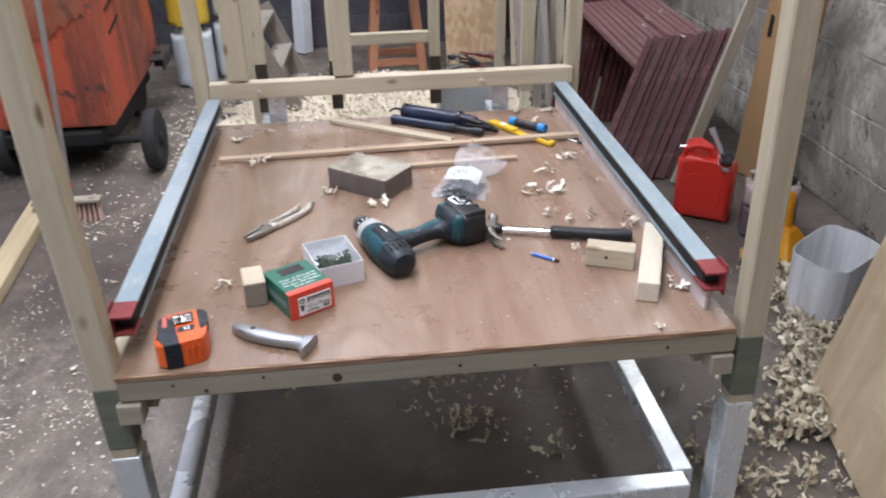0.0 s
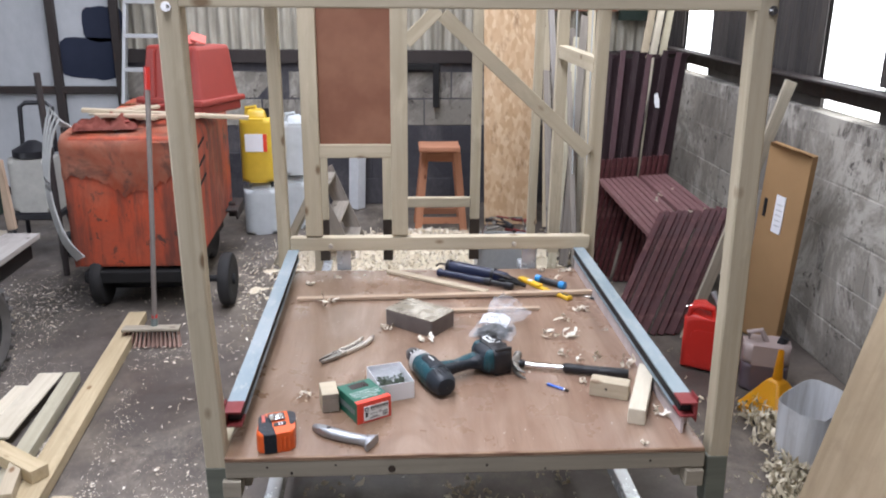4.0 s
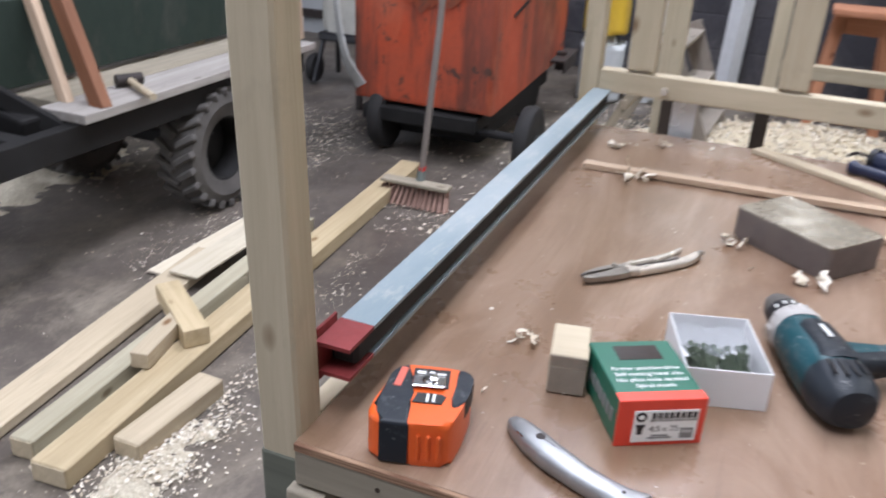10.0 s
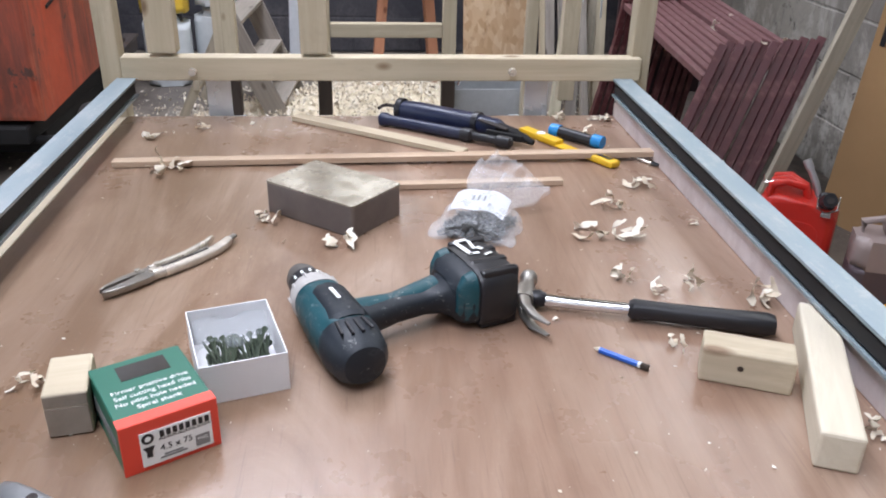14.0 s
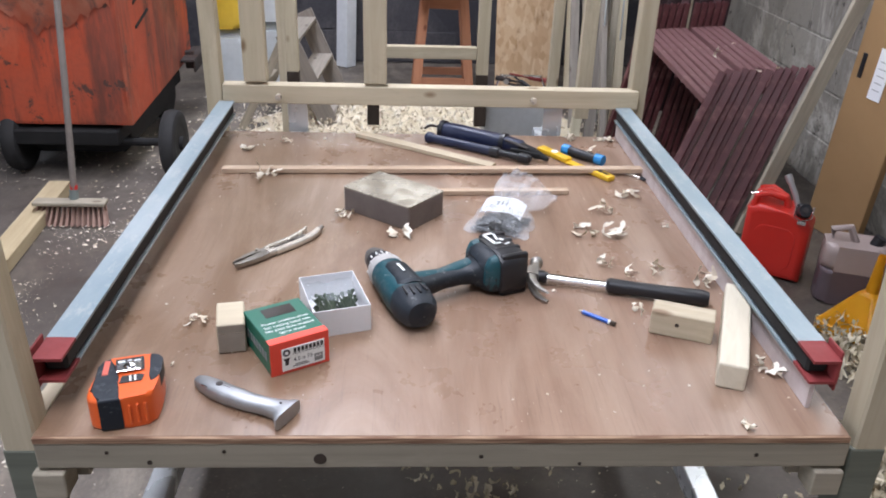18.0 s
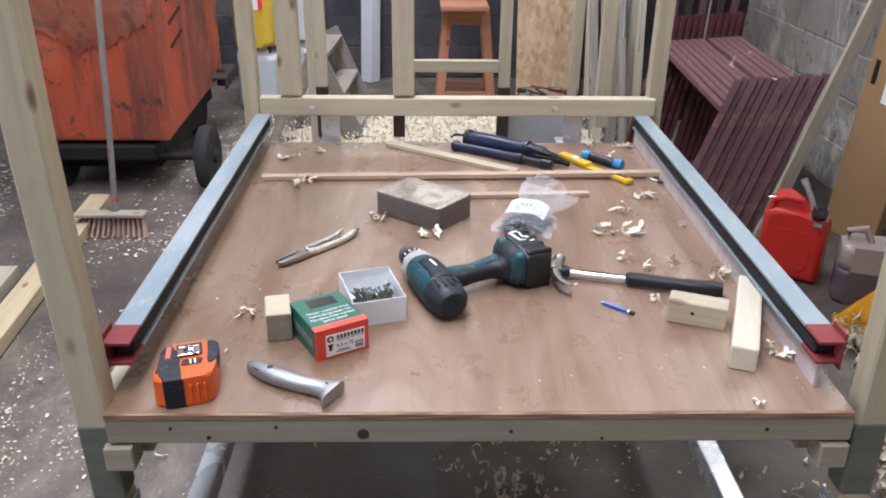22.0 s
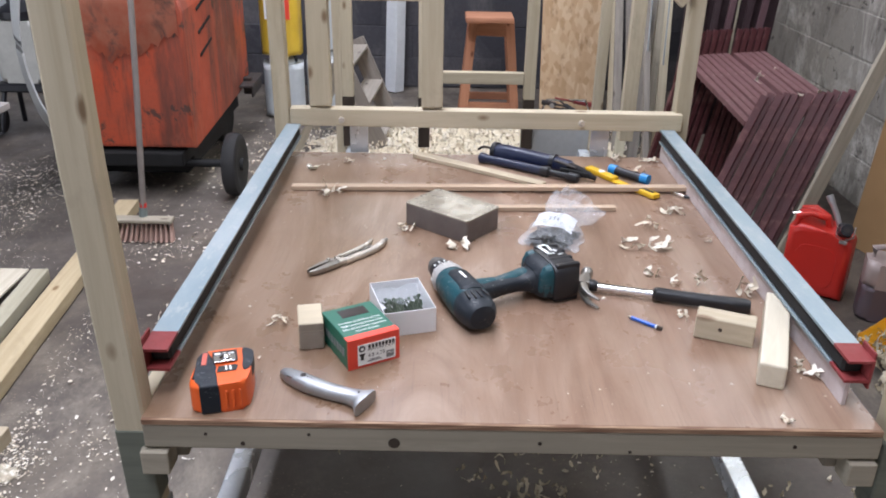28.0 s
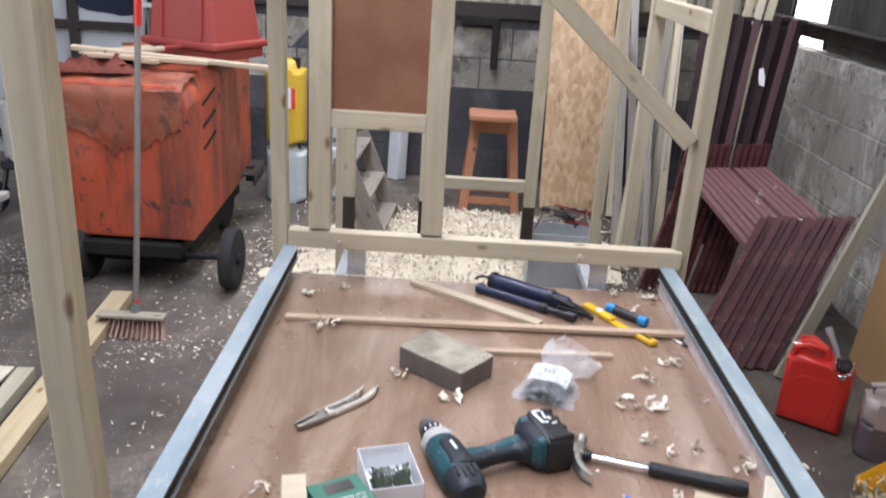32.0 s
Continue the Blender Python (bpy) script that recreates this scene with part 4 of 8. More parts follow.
# right-hand side frame behind the middle posts
beam("side_stud", (0.632, 2.20, 0.50), (0.632, 2.20, 1.79), 0.045, 0.055, TREATED, house, "", (1, 0, 0))
beam("side_noggin", (0.632, 2.17, 1.51), (0.632, 1.46, 1.51), 0.045, 0.06, TREATED, house)

# ---- workshop, large things ----


def oriented(ob_name, p, q, w, h, mat, label, category, group="", up=(0, 0, 1), bevel=0.003):
    ob = beam(ob_name, p, q, w, h, mat, None, "", up, bevel)
    return tagged(ob, label, category, group)


def compressor():
    th = thing("site_compressor", (-1.67, 2.75, 0), "old orange-red painted wheeled compressor, rusty and oil-streaked", "compressor")
    bm = bmesh.new()
    # canopy: an outline in x, z with rounded shoulders, run back along y
    out = [(-0.34, 0.22), (0.34, 0.22), (0.34, 0.90), (0.325, 0.96), (0.29, 1.0), (-0.28, 1.0), (-0.325, 0.965), (-0.345, 0.90)]
    m = Matrix(((1, 0, 0, 0), (0, 0, 1, 0), (0, 1, 0, 0), (0, 0, 0, 1)))
    prism(bm, out, 1.22, 0.02, m, 2)
    for v in bm.verts:
        v.co.z += 0.05 * v.co.y + (0.03 if v.co.z < 0.4 else 0.0)
        v.co.x += 0.004 * noise.noise(v.co * 5)
    canopy = part("canopy", bm, ORANGE_RED, th, "orange-red canopy with dark oil streaks")
    bm = bmesh.new()
    # crumpled, bleached cover over the upper front
    n, mrow = 40, 10
    grid = []
    for j in range(mrow + 1):
        row = []
        for i in range(n + 1):
            u, w = i / n, j / mrow
            x = -0.335 + 0.655 * u
            if w < 0.5:
                y, z = -0.012 - 0.012 * noise.noise(V(x * 9, w * 6, 1)), 0.74 + 0.46 * w + (0.05 * math.sin(u * 7.3 + 0.6) + 0.05 * noise.noise(V(u * 9, 3, 1)) + 0.03 * noise.noise(V(u * 23, 5, 2))) * (1 - 2 * w)
            else:
                y, z = -0.012 + 0.5 * (w - 0.5), 1.005 + 0.012 * noise.noise(V(x * 8, w * 8, 3)) - 0.03 * max(0, 0.58 - w) / 0.08 + 0.05 * (w - 0.5)
            if w < 0.5 and w > 0.42:
                y -= 0.005
            row.append(bm.verts.new((x, y, z)))
        grid.append(row)
    for a, b in zip(grid, grid[1:]):
        for i in range(n):
            bm.faces.new((a[i], a[i + 1], b[i + 1], b[i]))
    bmesh.ops.solidify(bm, geom=bm.faces[:], thickness=0.006)
    part("cover_flap", bm, FADED_TOP, th, "faded peeling red skin over the front edge", None, 60)
    for i, z in enumerate((0.90, 0.79, 0.68)):
        bm = bmesh.new()
        box(bm, (0.342, 0.34, z), (0.008, 0.22, 0.016), 0.003, (12, 0, 0))
        part("louvre_slot", bm, BLACK_STEEL, th)
    bm = bmesh.new()
    box(bm, (0, 0.55, 0.20), (0.56, 1.16, 0.07), 0.006)
    part("chassis", bm, BLACK_STEEL, th)
    # black block added in place of the shade below the canopy
    bm = bmesh.new()
    prism(bm, [(-0.25, 0.062), (0.23, 0.062), (0.27, 0.10), (0.27, 0.168), (-0.28, 0.168), (-0.28, 0.10)], 0.84, 0.012, Matrix(((1, 0, 0, 0), (0, 0, 1, 0.17), (0, 1, 0, 0), (0, 0, 0, 1))), 2)
    part("belly_pan", bm, BLACK_STEEL, th, "black block added to darken the space underneath")
    bm = bmesh.new()
    box(bm, (0.375, 1.10, 0.335), (0.08, 0.30, 0.014), 0.003, (3, 0, 0))
    box(bm, (0.41, 1.08, 0.30), (0.012, 0.24, 0.06), 0.003, (3, 0, 0))
    box(bm, (0.36, 1.08, 0.31), (0.05, 0.04, 0.10), 0.004)
    part("rear_step", bm, DARK_STEEL, th, "dark steel step plate")
    for x, y in ((-0.22, 0.10), (0.51, 0.05), (-0.26, 0.95), (0.22, 0.95)):
        bm = bmesh.new()
        lathe(bm, [(0.082, -0.030), (0.128, -0.038), (0.150, -0.030), (0.157, -0.012), (0.158, 0.0), (0.157, 0.012), (0.150, 0.030), (0.128, 0.038), (0.082, 0.030)], 32,
              Matrix.Translation((x, y, 0.158)) @ Euler((0, radians(90), 0)).to_matrix().to_4x4())
        w = part("wheel", bm, RUBBER, th, "dusty black rubber wheel")
        bm = bmesh.new()
        lathe(bm, [(0.083, -0.03), (0.083, 0.027), (0.072, 0.012), (0.034, 0.016), (0.030, 0.046), (0.0, 0.048)], 24, Matrix.Translation((x, y, 0.158)) @ Euler((0, radians(90), 0)).to_matrix().to_4x4())
        part("rim", bm, BLACK_STEEL, w, "", PLACE[th])
    bm = bmesh.new()
    cyl(bm, (-0.26, 0.06, 0.158), (0.5, 0.06, 0.158), 0.02, None, 10)
    part("axle", bm, BLACK_STEEL, th)
    return th


compressor()

crate = thing("plastic_crate", (-1.44, 3.46, 1.075), "red plastic storage crate upside down on the compressor", "crate", "", "", -26)
bm = bmesh.new()
box(bm, (0, 0, 0.21), (0.45, 0.38, 0.33), 0.02, None, 2, (0.84, 0.84))
part("tub", bm, CRATE_RED, crate)
bm = bmesh.new()
box(bm, (0, 0, 0.05), (0.50, 0.43, 0.035), 0.008, None, 2)
box(bm, (0, 0, 0.005), (0.46, 0.39, 0.06), 0.01)
part("rim", bm, CRATE_RED, crate)
for x in (-0.12, 0.14):
    bm = bmesh.new()
    box(bm, (x, -0.182, 0.21), (0.02, 0.02, 0.28), 0.004, (-5, 0, 0))
    part("rib", bm, CRATE_RED, crate)
bm = bmesh.new()
for i in range(5):
    box(bm, (-0.05 + 0.04 * i, -0.05 + 0.02 * (i % 3), 0.385 + 0.008 * i), (0.12, 0.09, 0.012), 0.003, (8 * i - 12, 10 - 7 * i, 31 * i))
tagged(part("cloth_bundle", bm, plain("crumpled_pink_rag", (0.62, 0.16, 0.13), 0.8, 0, 0.2, 0.5, 20), None, "", PLACE[crate]), "crumpled pink and white rag on the upturned crate", "rag")

# offcuts and lath on top of the compressor
for i in range(15):
    a = rng.uniform(-70, 60)
    x, y = -1.72 + rng.uniform(-0.16, 0.20), 2.92 + 0.028 * i
    ln = rng.uniform(0.10, 0.34)
    dx, dy = ln / 2 * math.cos(radians(a)), ln / 2 * math.sin(radians(a))
    z = 1.028 + 0.05 * (y - 2.75) + 0.018 * (i % 4)
    oriented("offcut", (x - dx, y - dy, z), (x + dx, y + dy, z + rng.uniform(-0.01, 0.03)), rng.uniform(0.025, 0.07), rng.uniform(0.008, 0.02), (STRIPWOOD, CRATE_RED, PINE, GREY_TIMBER, PROPWOOD)[i % 5], "small timber offcut piled on the compressor", "offcut", "offcuts on the compressor")
oriented("timber_lath", (-1.95, 3.0, 1.115), (-1.04, 3.14, 1.05), 0.06, 0.022, PINE, "long pale lath lying across the compressor top", "lath")
oriented("timber_lath", (-1.86, 2.93, 1.095), (-1.30, 3.02, 1.075), 0.045, 0.02, STRIPWOOD, "reddish lath lying across the compressor top", "lath")


rag = bmesh.new()
grid = []
for j in range(25):
    row = []
    for i in range(33):
        u, w = i / 16 - 1, j / 12 - 1
        fall = max(0.0, 1 - u * u) ** 0.5 * max(0.0, 1 - w * w) ** 0.5
        crease = 0.5 + 0.9 * noise.noise(V(u * 2.6, w * 2.2, 4)) + 0.5 * noise.noise(V(u * 6, w * 5, 9))
        row.append(rag.verts.new((0.17 * u * (1 + 0.2 * noise.noise(V(w * 2, 1, 1))), 0.13 * w, 0.012 + 0.075 * fall * max(0.05, crease))))
    grid.append(row)
for a, b in zip(grid, grid[1:]):
    for i in range(32):
        rag.faces.new((a[i], a[i + 1], b[i + 1], b[i]))
bmesh.ops.solidify(rag, geom=rag.faces[:], thickness=0.004)
tagged(part("rag", rag, plain("faded_red_cloth", (0.34, 0.10, 0.075), 0.9, 0, 0.1, 0.7, 14, 0.3), None, "", pose(-1.80, 2.93, 1.02, 0, 0, 12), 70), "crumpled faded red rag on the compressor", "rag")


def jerrycan(name, at, turn, size, body, cap, label, extra=None):
    """A blow-moulded drum with a moulded handle and a cap."""
    w, d, h = size
    th = thing(name, at, label, "canister", "", "", turn)
    bm = bmesh.new()
    prism(bm, rounded(w, d, 0.28 * min(w, d), 6), h * 0.86, 0.03, None, 3)
    box(bm, (0, 0, h * 0.90), (w * 0.62, d * 0.62, h * 0.14), 0.02, None, 2, (0.8, 0.6))
    part("body", bm, body, th)
    bm = bmesh.new()
    tube(bm, [(-w * 0.32, 0, h * 0.84), (-w * 0.30, 0, h * 0.98), (-w * 0.05, 0, h * 1.0), (w * 0.02, 0, h * 0.86)], 0.016, 8)
    part("handle", bm, body, th)
    bm = bmesh.new()
    cyl(bm, (w * 0.25, 0, h * 0.86), (w * 0.25, 0, h * 0.98), 0.028, 0.026, 14)
    part("cap", bm, cap, th)
    return th


yj = jerrycan("chemical_drum", (-1.19, 4.36, 0.40), 0, (0.25, 0.24, 0.55), CAN_YELLOW, BLACK_PLASTIC, "yellow plastic drum with a paper label on a white drum")
bm = bmesh.new()
box(bm, (0.0, -0.122, 0.30), (0.16, 0.003, 0.13))
lab = part("paper_label", bm, WHITE_CARD, yj, "white and red paper label")
bm = bmesh.new()
box(bm, (0.066, -0.1245, 0.30), (0.028, 0.002, 0.13))
part("label_band", bm, BOX_RED, lab, "", PLACE[yj])
jerrycan("water_drum", (-1.19, 4.36, 0), 10, (0.26, 0.25, 0.40), WHITE_POLY, BLACK_PLASTIC, "milky white plastic drum standing on the floor")
jerrycan("water_drum", (-0.93, 4.52, 0), -8, (0.24, 0.24, 0.42), WHITE_POLY, BLACK_PLASTIC, "milky white plastic drum beside the wall")
jerrycan("water_drum", (-0.93, 4.52, 0.42), 5, (0.23, 0.23, 0.46), WHITE_POLY, BLACK_PLASTIC, "milky white plastic drum stacked on another")


def broom():
    th = thing("broom", (-1.452, 2.235, 0), "wide broom with reddish bristles standing upright", "broom")
    bm = bmesh.new()
    tube(bm, [(0.012, 0.02, 0.10), (0.030, 0.085, 0.6), (0.052, 0.17, 1.32)], 0.013, 10)
    part("handle", bm, plain("grey_broom_handle", (0.22, 0.19, 0.17), 0.5, 0.2), th)
    bm = bmesh.new()
    tube(bm, [(0.0515, 0.168, 1.30), (0.055, 0.18, 1.41)], 0.016, 10)
    part("grip", bm, CAN_RED, th, "red plastic grip")
    bm = bmesh.new()
    tube(bm, [(0.010, 0.018, 0.085), (0.0125, 0.026, 0.135)], 0.018, 10)
    part("socket", bm, plain("grey_green_plastic", (0.16, 0.19, 0.18), 0.5), th, "grey-green socket")
    bm = bmesh.new()
    tube(bm, [(0.0128, 0.027, 0.136), (0.0138, 0.030, 0.155)], 0.0155, 10)
    part("band", bm, CAN_RED, th, "red band")
    bm = bmesh.new()
    box(bm, (0, 0, 0.088), (0.295, 0.062, 0.018), 0.006, None, 2)
    part("head", bm, GREY_TIMBER, th, "flat wooden broom head")
    for i in range(14):
        bm = bmesh.new()
        x = -0.13 + 0.020 * i
        cyl(bm, (x, -0.012, 0.081), (x * 1.14, -0.03, 0.003), 0.0058, 0.0092, 6)
        bm.verts.ensure_lookup_table()
        for v in bm.verts:
            v.co.y = (v.co.y + 0.02) * 3.2 - 0.005
        part("bristle_tuft", bm, plain("rust_red_bristle", (0.36, 0.225, 0.18), 0.8, 0, 0.2, 0.7, 30, 0.3) if i == 0 else bpy.data.materials["rust_red_bristle"], th)
    return th


broom()

# stacked timbers on the floor
END_GRAIN = plain("sawn_end_grain", (0.56, 0.47, 0.33), 0.85, 0, 0.2, 0.5, 60, 0.3)
TIM = [
    ((-1.470, 0.36), (-1.62, 2.56), 0.095, 0.055, 0.0, YELLOW_TIMBER, "long yellow sawn timber lying on the floor"),
    ((-1.590, 0.40), (-1.70, 1.80), 0.065, 0.055, 0.0, PALE_GREEN, "pale grey-green sawn timber lying on the floor"),
    ((-1.385, 0.50), (-1.375, 0.80), 0.075, 0.05, 0.0, PINE, "short pinkish timber offcut on the floor"),
    ((-1.735, 0.30), (-1.86, 1.45), 0.11, 0.03, 0.0, PINE, "flat sawn board lying on the floor"),
]
for (x0, y0), (x1, y1), w, h, z, mat, lab in TIM:
    tim = oriented("timber_length", (x0, y0, z + h / 2), (x1, y1, z + h / 2), w, h, mat, lab, "timber", "timbers on the floor", (0, 0, 1), 0.004)
    p0, d0 = V(x0, y0, z + h / 2), V(x1 - x0, y1 - y0, 0).normalized()
    beam("end_grain", p0 - 0.0022 * d0, p0 + 0.001 * d0, w - 0.008, h - 0.008, END_GRAIN, tim, "rough sawn end grain", (0, 0, 1), 0.0)
oriented("timber_length", (-1.73, 1.07, 0.083), (-1.485, 0.89, 0.083), 0.07, 0.052, YELLOW_TIMBER, "short timber lying crosswise on other timbers", "timber", "timbers on the floor")
oriented("timber_length", (-1.545, 0.735, 0.080), (-1.60, 0.98, 0.080), 0.05, 0.045, PINE, "short pale offcut lying on other timbers", "timber", "timbers on the floor")
for (x0, y0, x1, y1, w, z) in ((-1.80, 1.22, -1.80, 1.80, 0.11, 0.045), (-1.92, 1.25, -1.90, 1.75, 0.10, 0.006)):
    oriented("thin_board", (x0, y0, z), (x1, y1, z + 0.004), w, 0.010, WHITEWOOD, "thin pale planed board among the timbers", "board", "timbers on the floor")


# stool
ST = thing("wooden_stool", (0.150, 4.22, 0), "tall orange-stained wooden stool with splayed legs", "stool")
H = 0.685
for sx in (-1, 1):
    for sy in (-1, 1):
        beam("leg", (0.172 + sx * 0.175, 4.42 + sy * 0.15, 0.0), (0.172 + sx * 0.115, 4.42 + sy * 0.09, H - 0.03), 0.056, 0.050, STOOLWOOD, ST, "", (0, 1, 0))
for sy in (-1, 1):
    beam("stretcher", (0.172 - 0.15, 4.42 + sy * 0.142, 0.09), (0.172 + 0.15, 4.42 + sy * 0.142, 0.09), 0.022, 0.05, STOOLWOOD, ST)
    beam("apron", (0.172 - 0.105, 4.42 + sy * 0.098, 0.60), (0.172 + 0.105, 4.42 + sy * 0.098, 0.595), 0.022, 0.115, STOOLWOOD, ST)
for sx in (-1, 1):
    beam("side_apron", (0.172 + sx * 0.118, 4.33, 0.60), (0.172 + sx * 0.118, 4.51, 0.595), 0.022, 0.115, STOOLWOOD, ST)
bm = bmesh.new()
box(bm, (0, 0, H - 0.012), (0.30, 0.26, 0.034), 0.008, None, 2)
part("seat", bm, STOOLWOOD, ST, "scuffed stool seat")

# sheets and timbers leaning at the back
bm = bmesh.new()
box(bm, (0, 0, 1.22), (0.42, 0.018, 2.44), 0.001)
tagged(part("osb_sheet", bm, OSB, None, "", pose(0.74, 4.48, 0.0, -10, 0, 2)), "tall strip of OSB sheet leaning on the back wall", "board")
LEAN = [
    ((1.00, 4.35), (1.03, 4.95), 1.9, 0.050, 0.035, TREATED), ((1.10, 4.20), (1.02, 5.00), 2.3, 0.045, 0.040, DUSTY_PLANK),
    ((0.86, 3.35), (1.18, 4.4), 1.45, 0.055, 0.025, PALE_GREEN), ((0.95, 3.4), (1.25, 4.5), 1.6, 0.060, 0.022, STEPWOOD),
    ((1.03, 3.42), (1.28, 4.5), 1.55, 0.045, 0.035, GREY_TIMBER), ((1.10, 3.45), (1.32, 4.6), 1.75, 0.055, 0.025, TREATED),
    ((1.00, 3.25), (1.10, 4.3), 1.3, 0.035, 0.035, STEPWOOD), ((0.90, 3.60), (0.98, 4.5), 1.2, 0.050, 0.020, STEPWOOD),
    ((1.18, 3.60), (1.20, 4.7), 1.5, 0.045, 0.030, STEPWOOD),
]
for (x0, y0), (x1, y1), h, w, d, mat in LEAN:
    oriented("leaning_timber", (x0, y0, 0.01), (x1, y1, h), w, d, mat, "sawn timber leaning in the corner", "timber", "leaning timbers", (0, 1, 0), 0.003)
oriented("white_post", (-0.50, 5.02, 0), (-0.47, 5.06, 1.1), 0.10, 0.10, plain("white_painted_post", (0.66, 0.68, 0.70), 0.6), "white painted square post against the back wall", "post")
bm = bmesh.new()
box(bm, (0.05, WY - 0.03, 1.17), (0.26, 0.05, 0.05), 0.004)
box(bm, (0.17, WY - 0.045, 1.02), (0.05, 0.05, 0.36), 0.004)
tagged(part("wall_bracket", bm, BLACK_STEEL), "black steel bracket fixed to the block wall", "bracket")


def nested_frames():
    """Nested maroon painted steel stands, bent like a chair's side: a slanted front leg, a long seat bar, a tall back bar."""
    n = 12
    for i in range(n):
        u = i / 11.4
        gap = 0.02 if i > 6 else 0.0
        hi = V(1.285 + 0.40 * u + gap, 2.47 + 0.05 * u, 0.628 + 0.014 * u + 0.006 * (i % 2))
        hi.y += (0.0, 0.010, -0.006, 0.004)[i % 4]
        lo = V(hi.x - 0.33 + 0.008 * math.sin(5 * i), hi.y - 0.25, 0.0)
        seat = hi.lerp(lo, 0.19 - 0.06 * u)
        back = V(1.12 + 0.41 * u + gap, 3.20 + 0.05 * u, 0.645 + 0.02 * u)
        top = V(1.20 + 0.49 * u + gap, 3.50, 1.40 + 0.012 * (i % 3))
        th = thing("steel_stand", lo, "maroon painted bent steel stand nested in a row", "steel stand", "nested maroon stands")
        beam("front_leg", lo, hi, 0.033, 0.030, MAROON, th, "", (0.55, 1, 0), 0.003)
        beam("seat_bar", seat + V(0, 0.02, 0), back, 0.031, 0.028, PALE_MAROON, th, "paler pink-brown seat bar", (0, 0, 1), 0.003)
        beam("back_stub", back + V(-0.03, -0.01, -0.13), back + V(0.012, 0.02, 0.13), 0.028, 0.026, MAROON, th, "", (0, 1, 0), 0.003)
        # dark strip added behind the bars so that the gaps look black
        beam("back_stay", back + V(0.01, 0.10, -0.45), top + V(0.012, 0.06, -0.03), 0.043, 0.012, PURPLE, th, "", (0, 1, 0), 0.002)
        if i % 2 == 0:   # a tall frame stands behind every other seat
            beam("back_bar", back + V(-0.01, 0.04, -0.10), top, 0.034, 0.016, MAUVE if i % 4 == 2 else PURPLE, th, "faded mauve tall bar" if i % 4 == 2 else "", (0, 1, 0), 0.002)
            beam("top_rail", top + V(-0.016, 0.012, -0.012), top + V(0.075, 0.016, -0.012), 0.014, 0.022, PURPLE, th, "", (0, 0, 1), 0.002)
        beam("rear_leg", V(back.x - 0.16, 3.12, 0.0), back + V(-0.02, -0.01, -0.10), 0.024, 0.04, MAROON, th, "", (0, 1, 0), 0.002)


nested_frames()
bm = bmesh.new()
prism(bm, [(-0.016, -0.045), (0.012, -0.05), (0.018, 0.0), (0.010, 0.048), (-0.014, 0.04), (-0.020, -0.01)], 0.0015, 0.0, Matrix.Translation((1.50, 3.405, 1.12)) @ Euler((radians(70), 0, radians(12))).to_matrix().to_4x4())
tagged(part("torn_paper", bm, WHITE_CARD), "torn white paper scrap stuck to the maroon stands", "paper scrap")
# two hanging cords, built as thin rods that stand on the floor
for x0, x1, y in ((1.06, 1.00, 3.70), (1.17, 1.12, 3.76)):
    oriented("plastic_rod", (x0, y, 0.0), (x1, y - 0.02, 2.165), 0.008, 0.008, WHITE_POLY, "thin white rod standing in for a hanging cord", "rod", "white rods", (0, 1, 0), 0.002)
for i, (x, z1) in enumerate(((1.74, 1.96), (1.81, 2.02), (1.875, 1.98))):
    oriented("leaning_timber", (x - 0.30, 4.10, 0.0), (x, 4.32, z1), 0.05, 0.025, (PINE, WHITEWOOD, PALE_GREEN)[i], "pale sawn batten leaning in the corner", "timber", "leaning timbers", (0, 1, 0), 0.003)

# cardboard box, stick and plywood sheet along the east wall
FAINT_PRINT = plain("faint_grey_print", (0.42, 0.42, 0.42), 0.6)
cb = thing("cardboard_carton", (1.76, 2.30, 0), "tall flat cardboard carton leaning on the block wall, flap torn open", "carton")
base = Matrix.Translation((1.785, 2.225, 0)) @ Euler((radians(4), radians(7), radians(-66))).to_matrix().to_4x4()
bm = bmesh.new()
box(bm, (0.03, -0.022, 0.54), (0.26, 0.041, 1.08), 0.003)
cbody = part("carton_body", bm, CARD, cb, "", base)
bm = bmesh.new()
n = 14
front_edge = [bm.verts.new((-0.10 + 0.26 * i / n, -0.085 - 0.012 * noise.noise(V(i * 0.7, 1, 2)) + 0.02 * abs(i / n - 0.5), 1.098 + 0.010 * noise.noise(V(i * 0.9, 4, 1)))) for i in range(n + 1)]
back_edge = [bm.verts.new((-0.10 + 0.26 * i / n, -0.036, 1.083)) for i in range(n + 1)]
for i in range(n):
    bm.faces.new((back_edge[i], front_edge[i], front_edge[i + 1], back_edge[i + 1]))
bmesh.ops.solidify(bm, geom=bm.faces[:], thickness=0.004)
part("flap", bm, CARD, cb, "open torn flap", base)
bm = bmesh.new()
box(bm, (0.030, -0.0445, 0.735), (0.058, 0.003, 0.20))
part("label", bm, WHITE_CARD, cbody, "white paper label", base)
for j in range(5):
    bm = bmesh.new()
    box(bm, (0.030, -0.0465, 0.675 + 0.028 * j), (0.034, 0.001, 0.004))
    part("print_bar", bm, FAINT_PRINT, cbody, "", base)
bm = bmesh.new()
box(bm, (-0.06, -0.0445, 0.745), (0.02, 0.003, 0.10), 0.001)
part("hand_slot", bm, BLACK_PLASTIC, cbody, "", base)
oriented("wooden_batten", (1.378, 2.19, 0.0), (1.782, 2.205, 1.37), 0.058, 0.025, GREY_TIMBER, "grey-brown batten leaning on the block wall", "batten", "", (0, 1, 0))
bm = bmesh.new()
box(bm, (0.61, 0, 0.8), (1.22, 0.018, 1.6), 0.002)
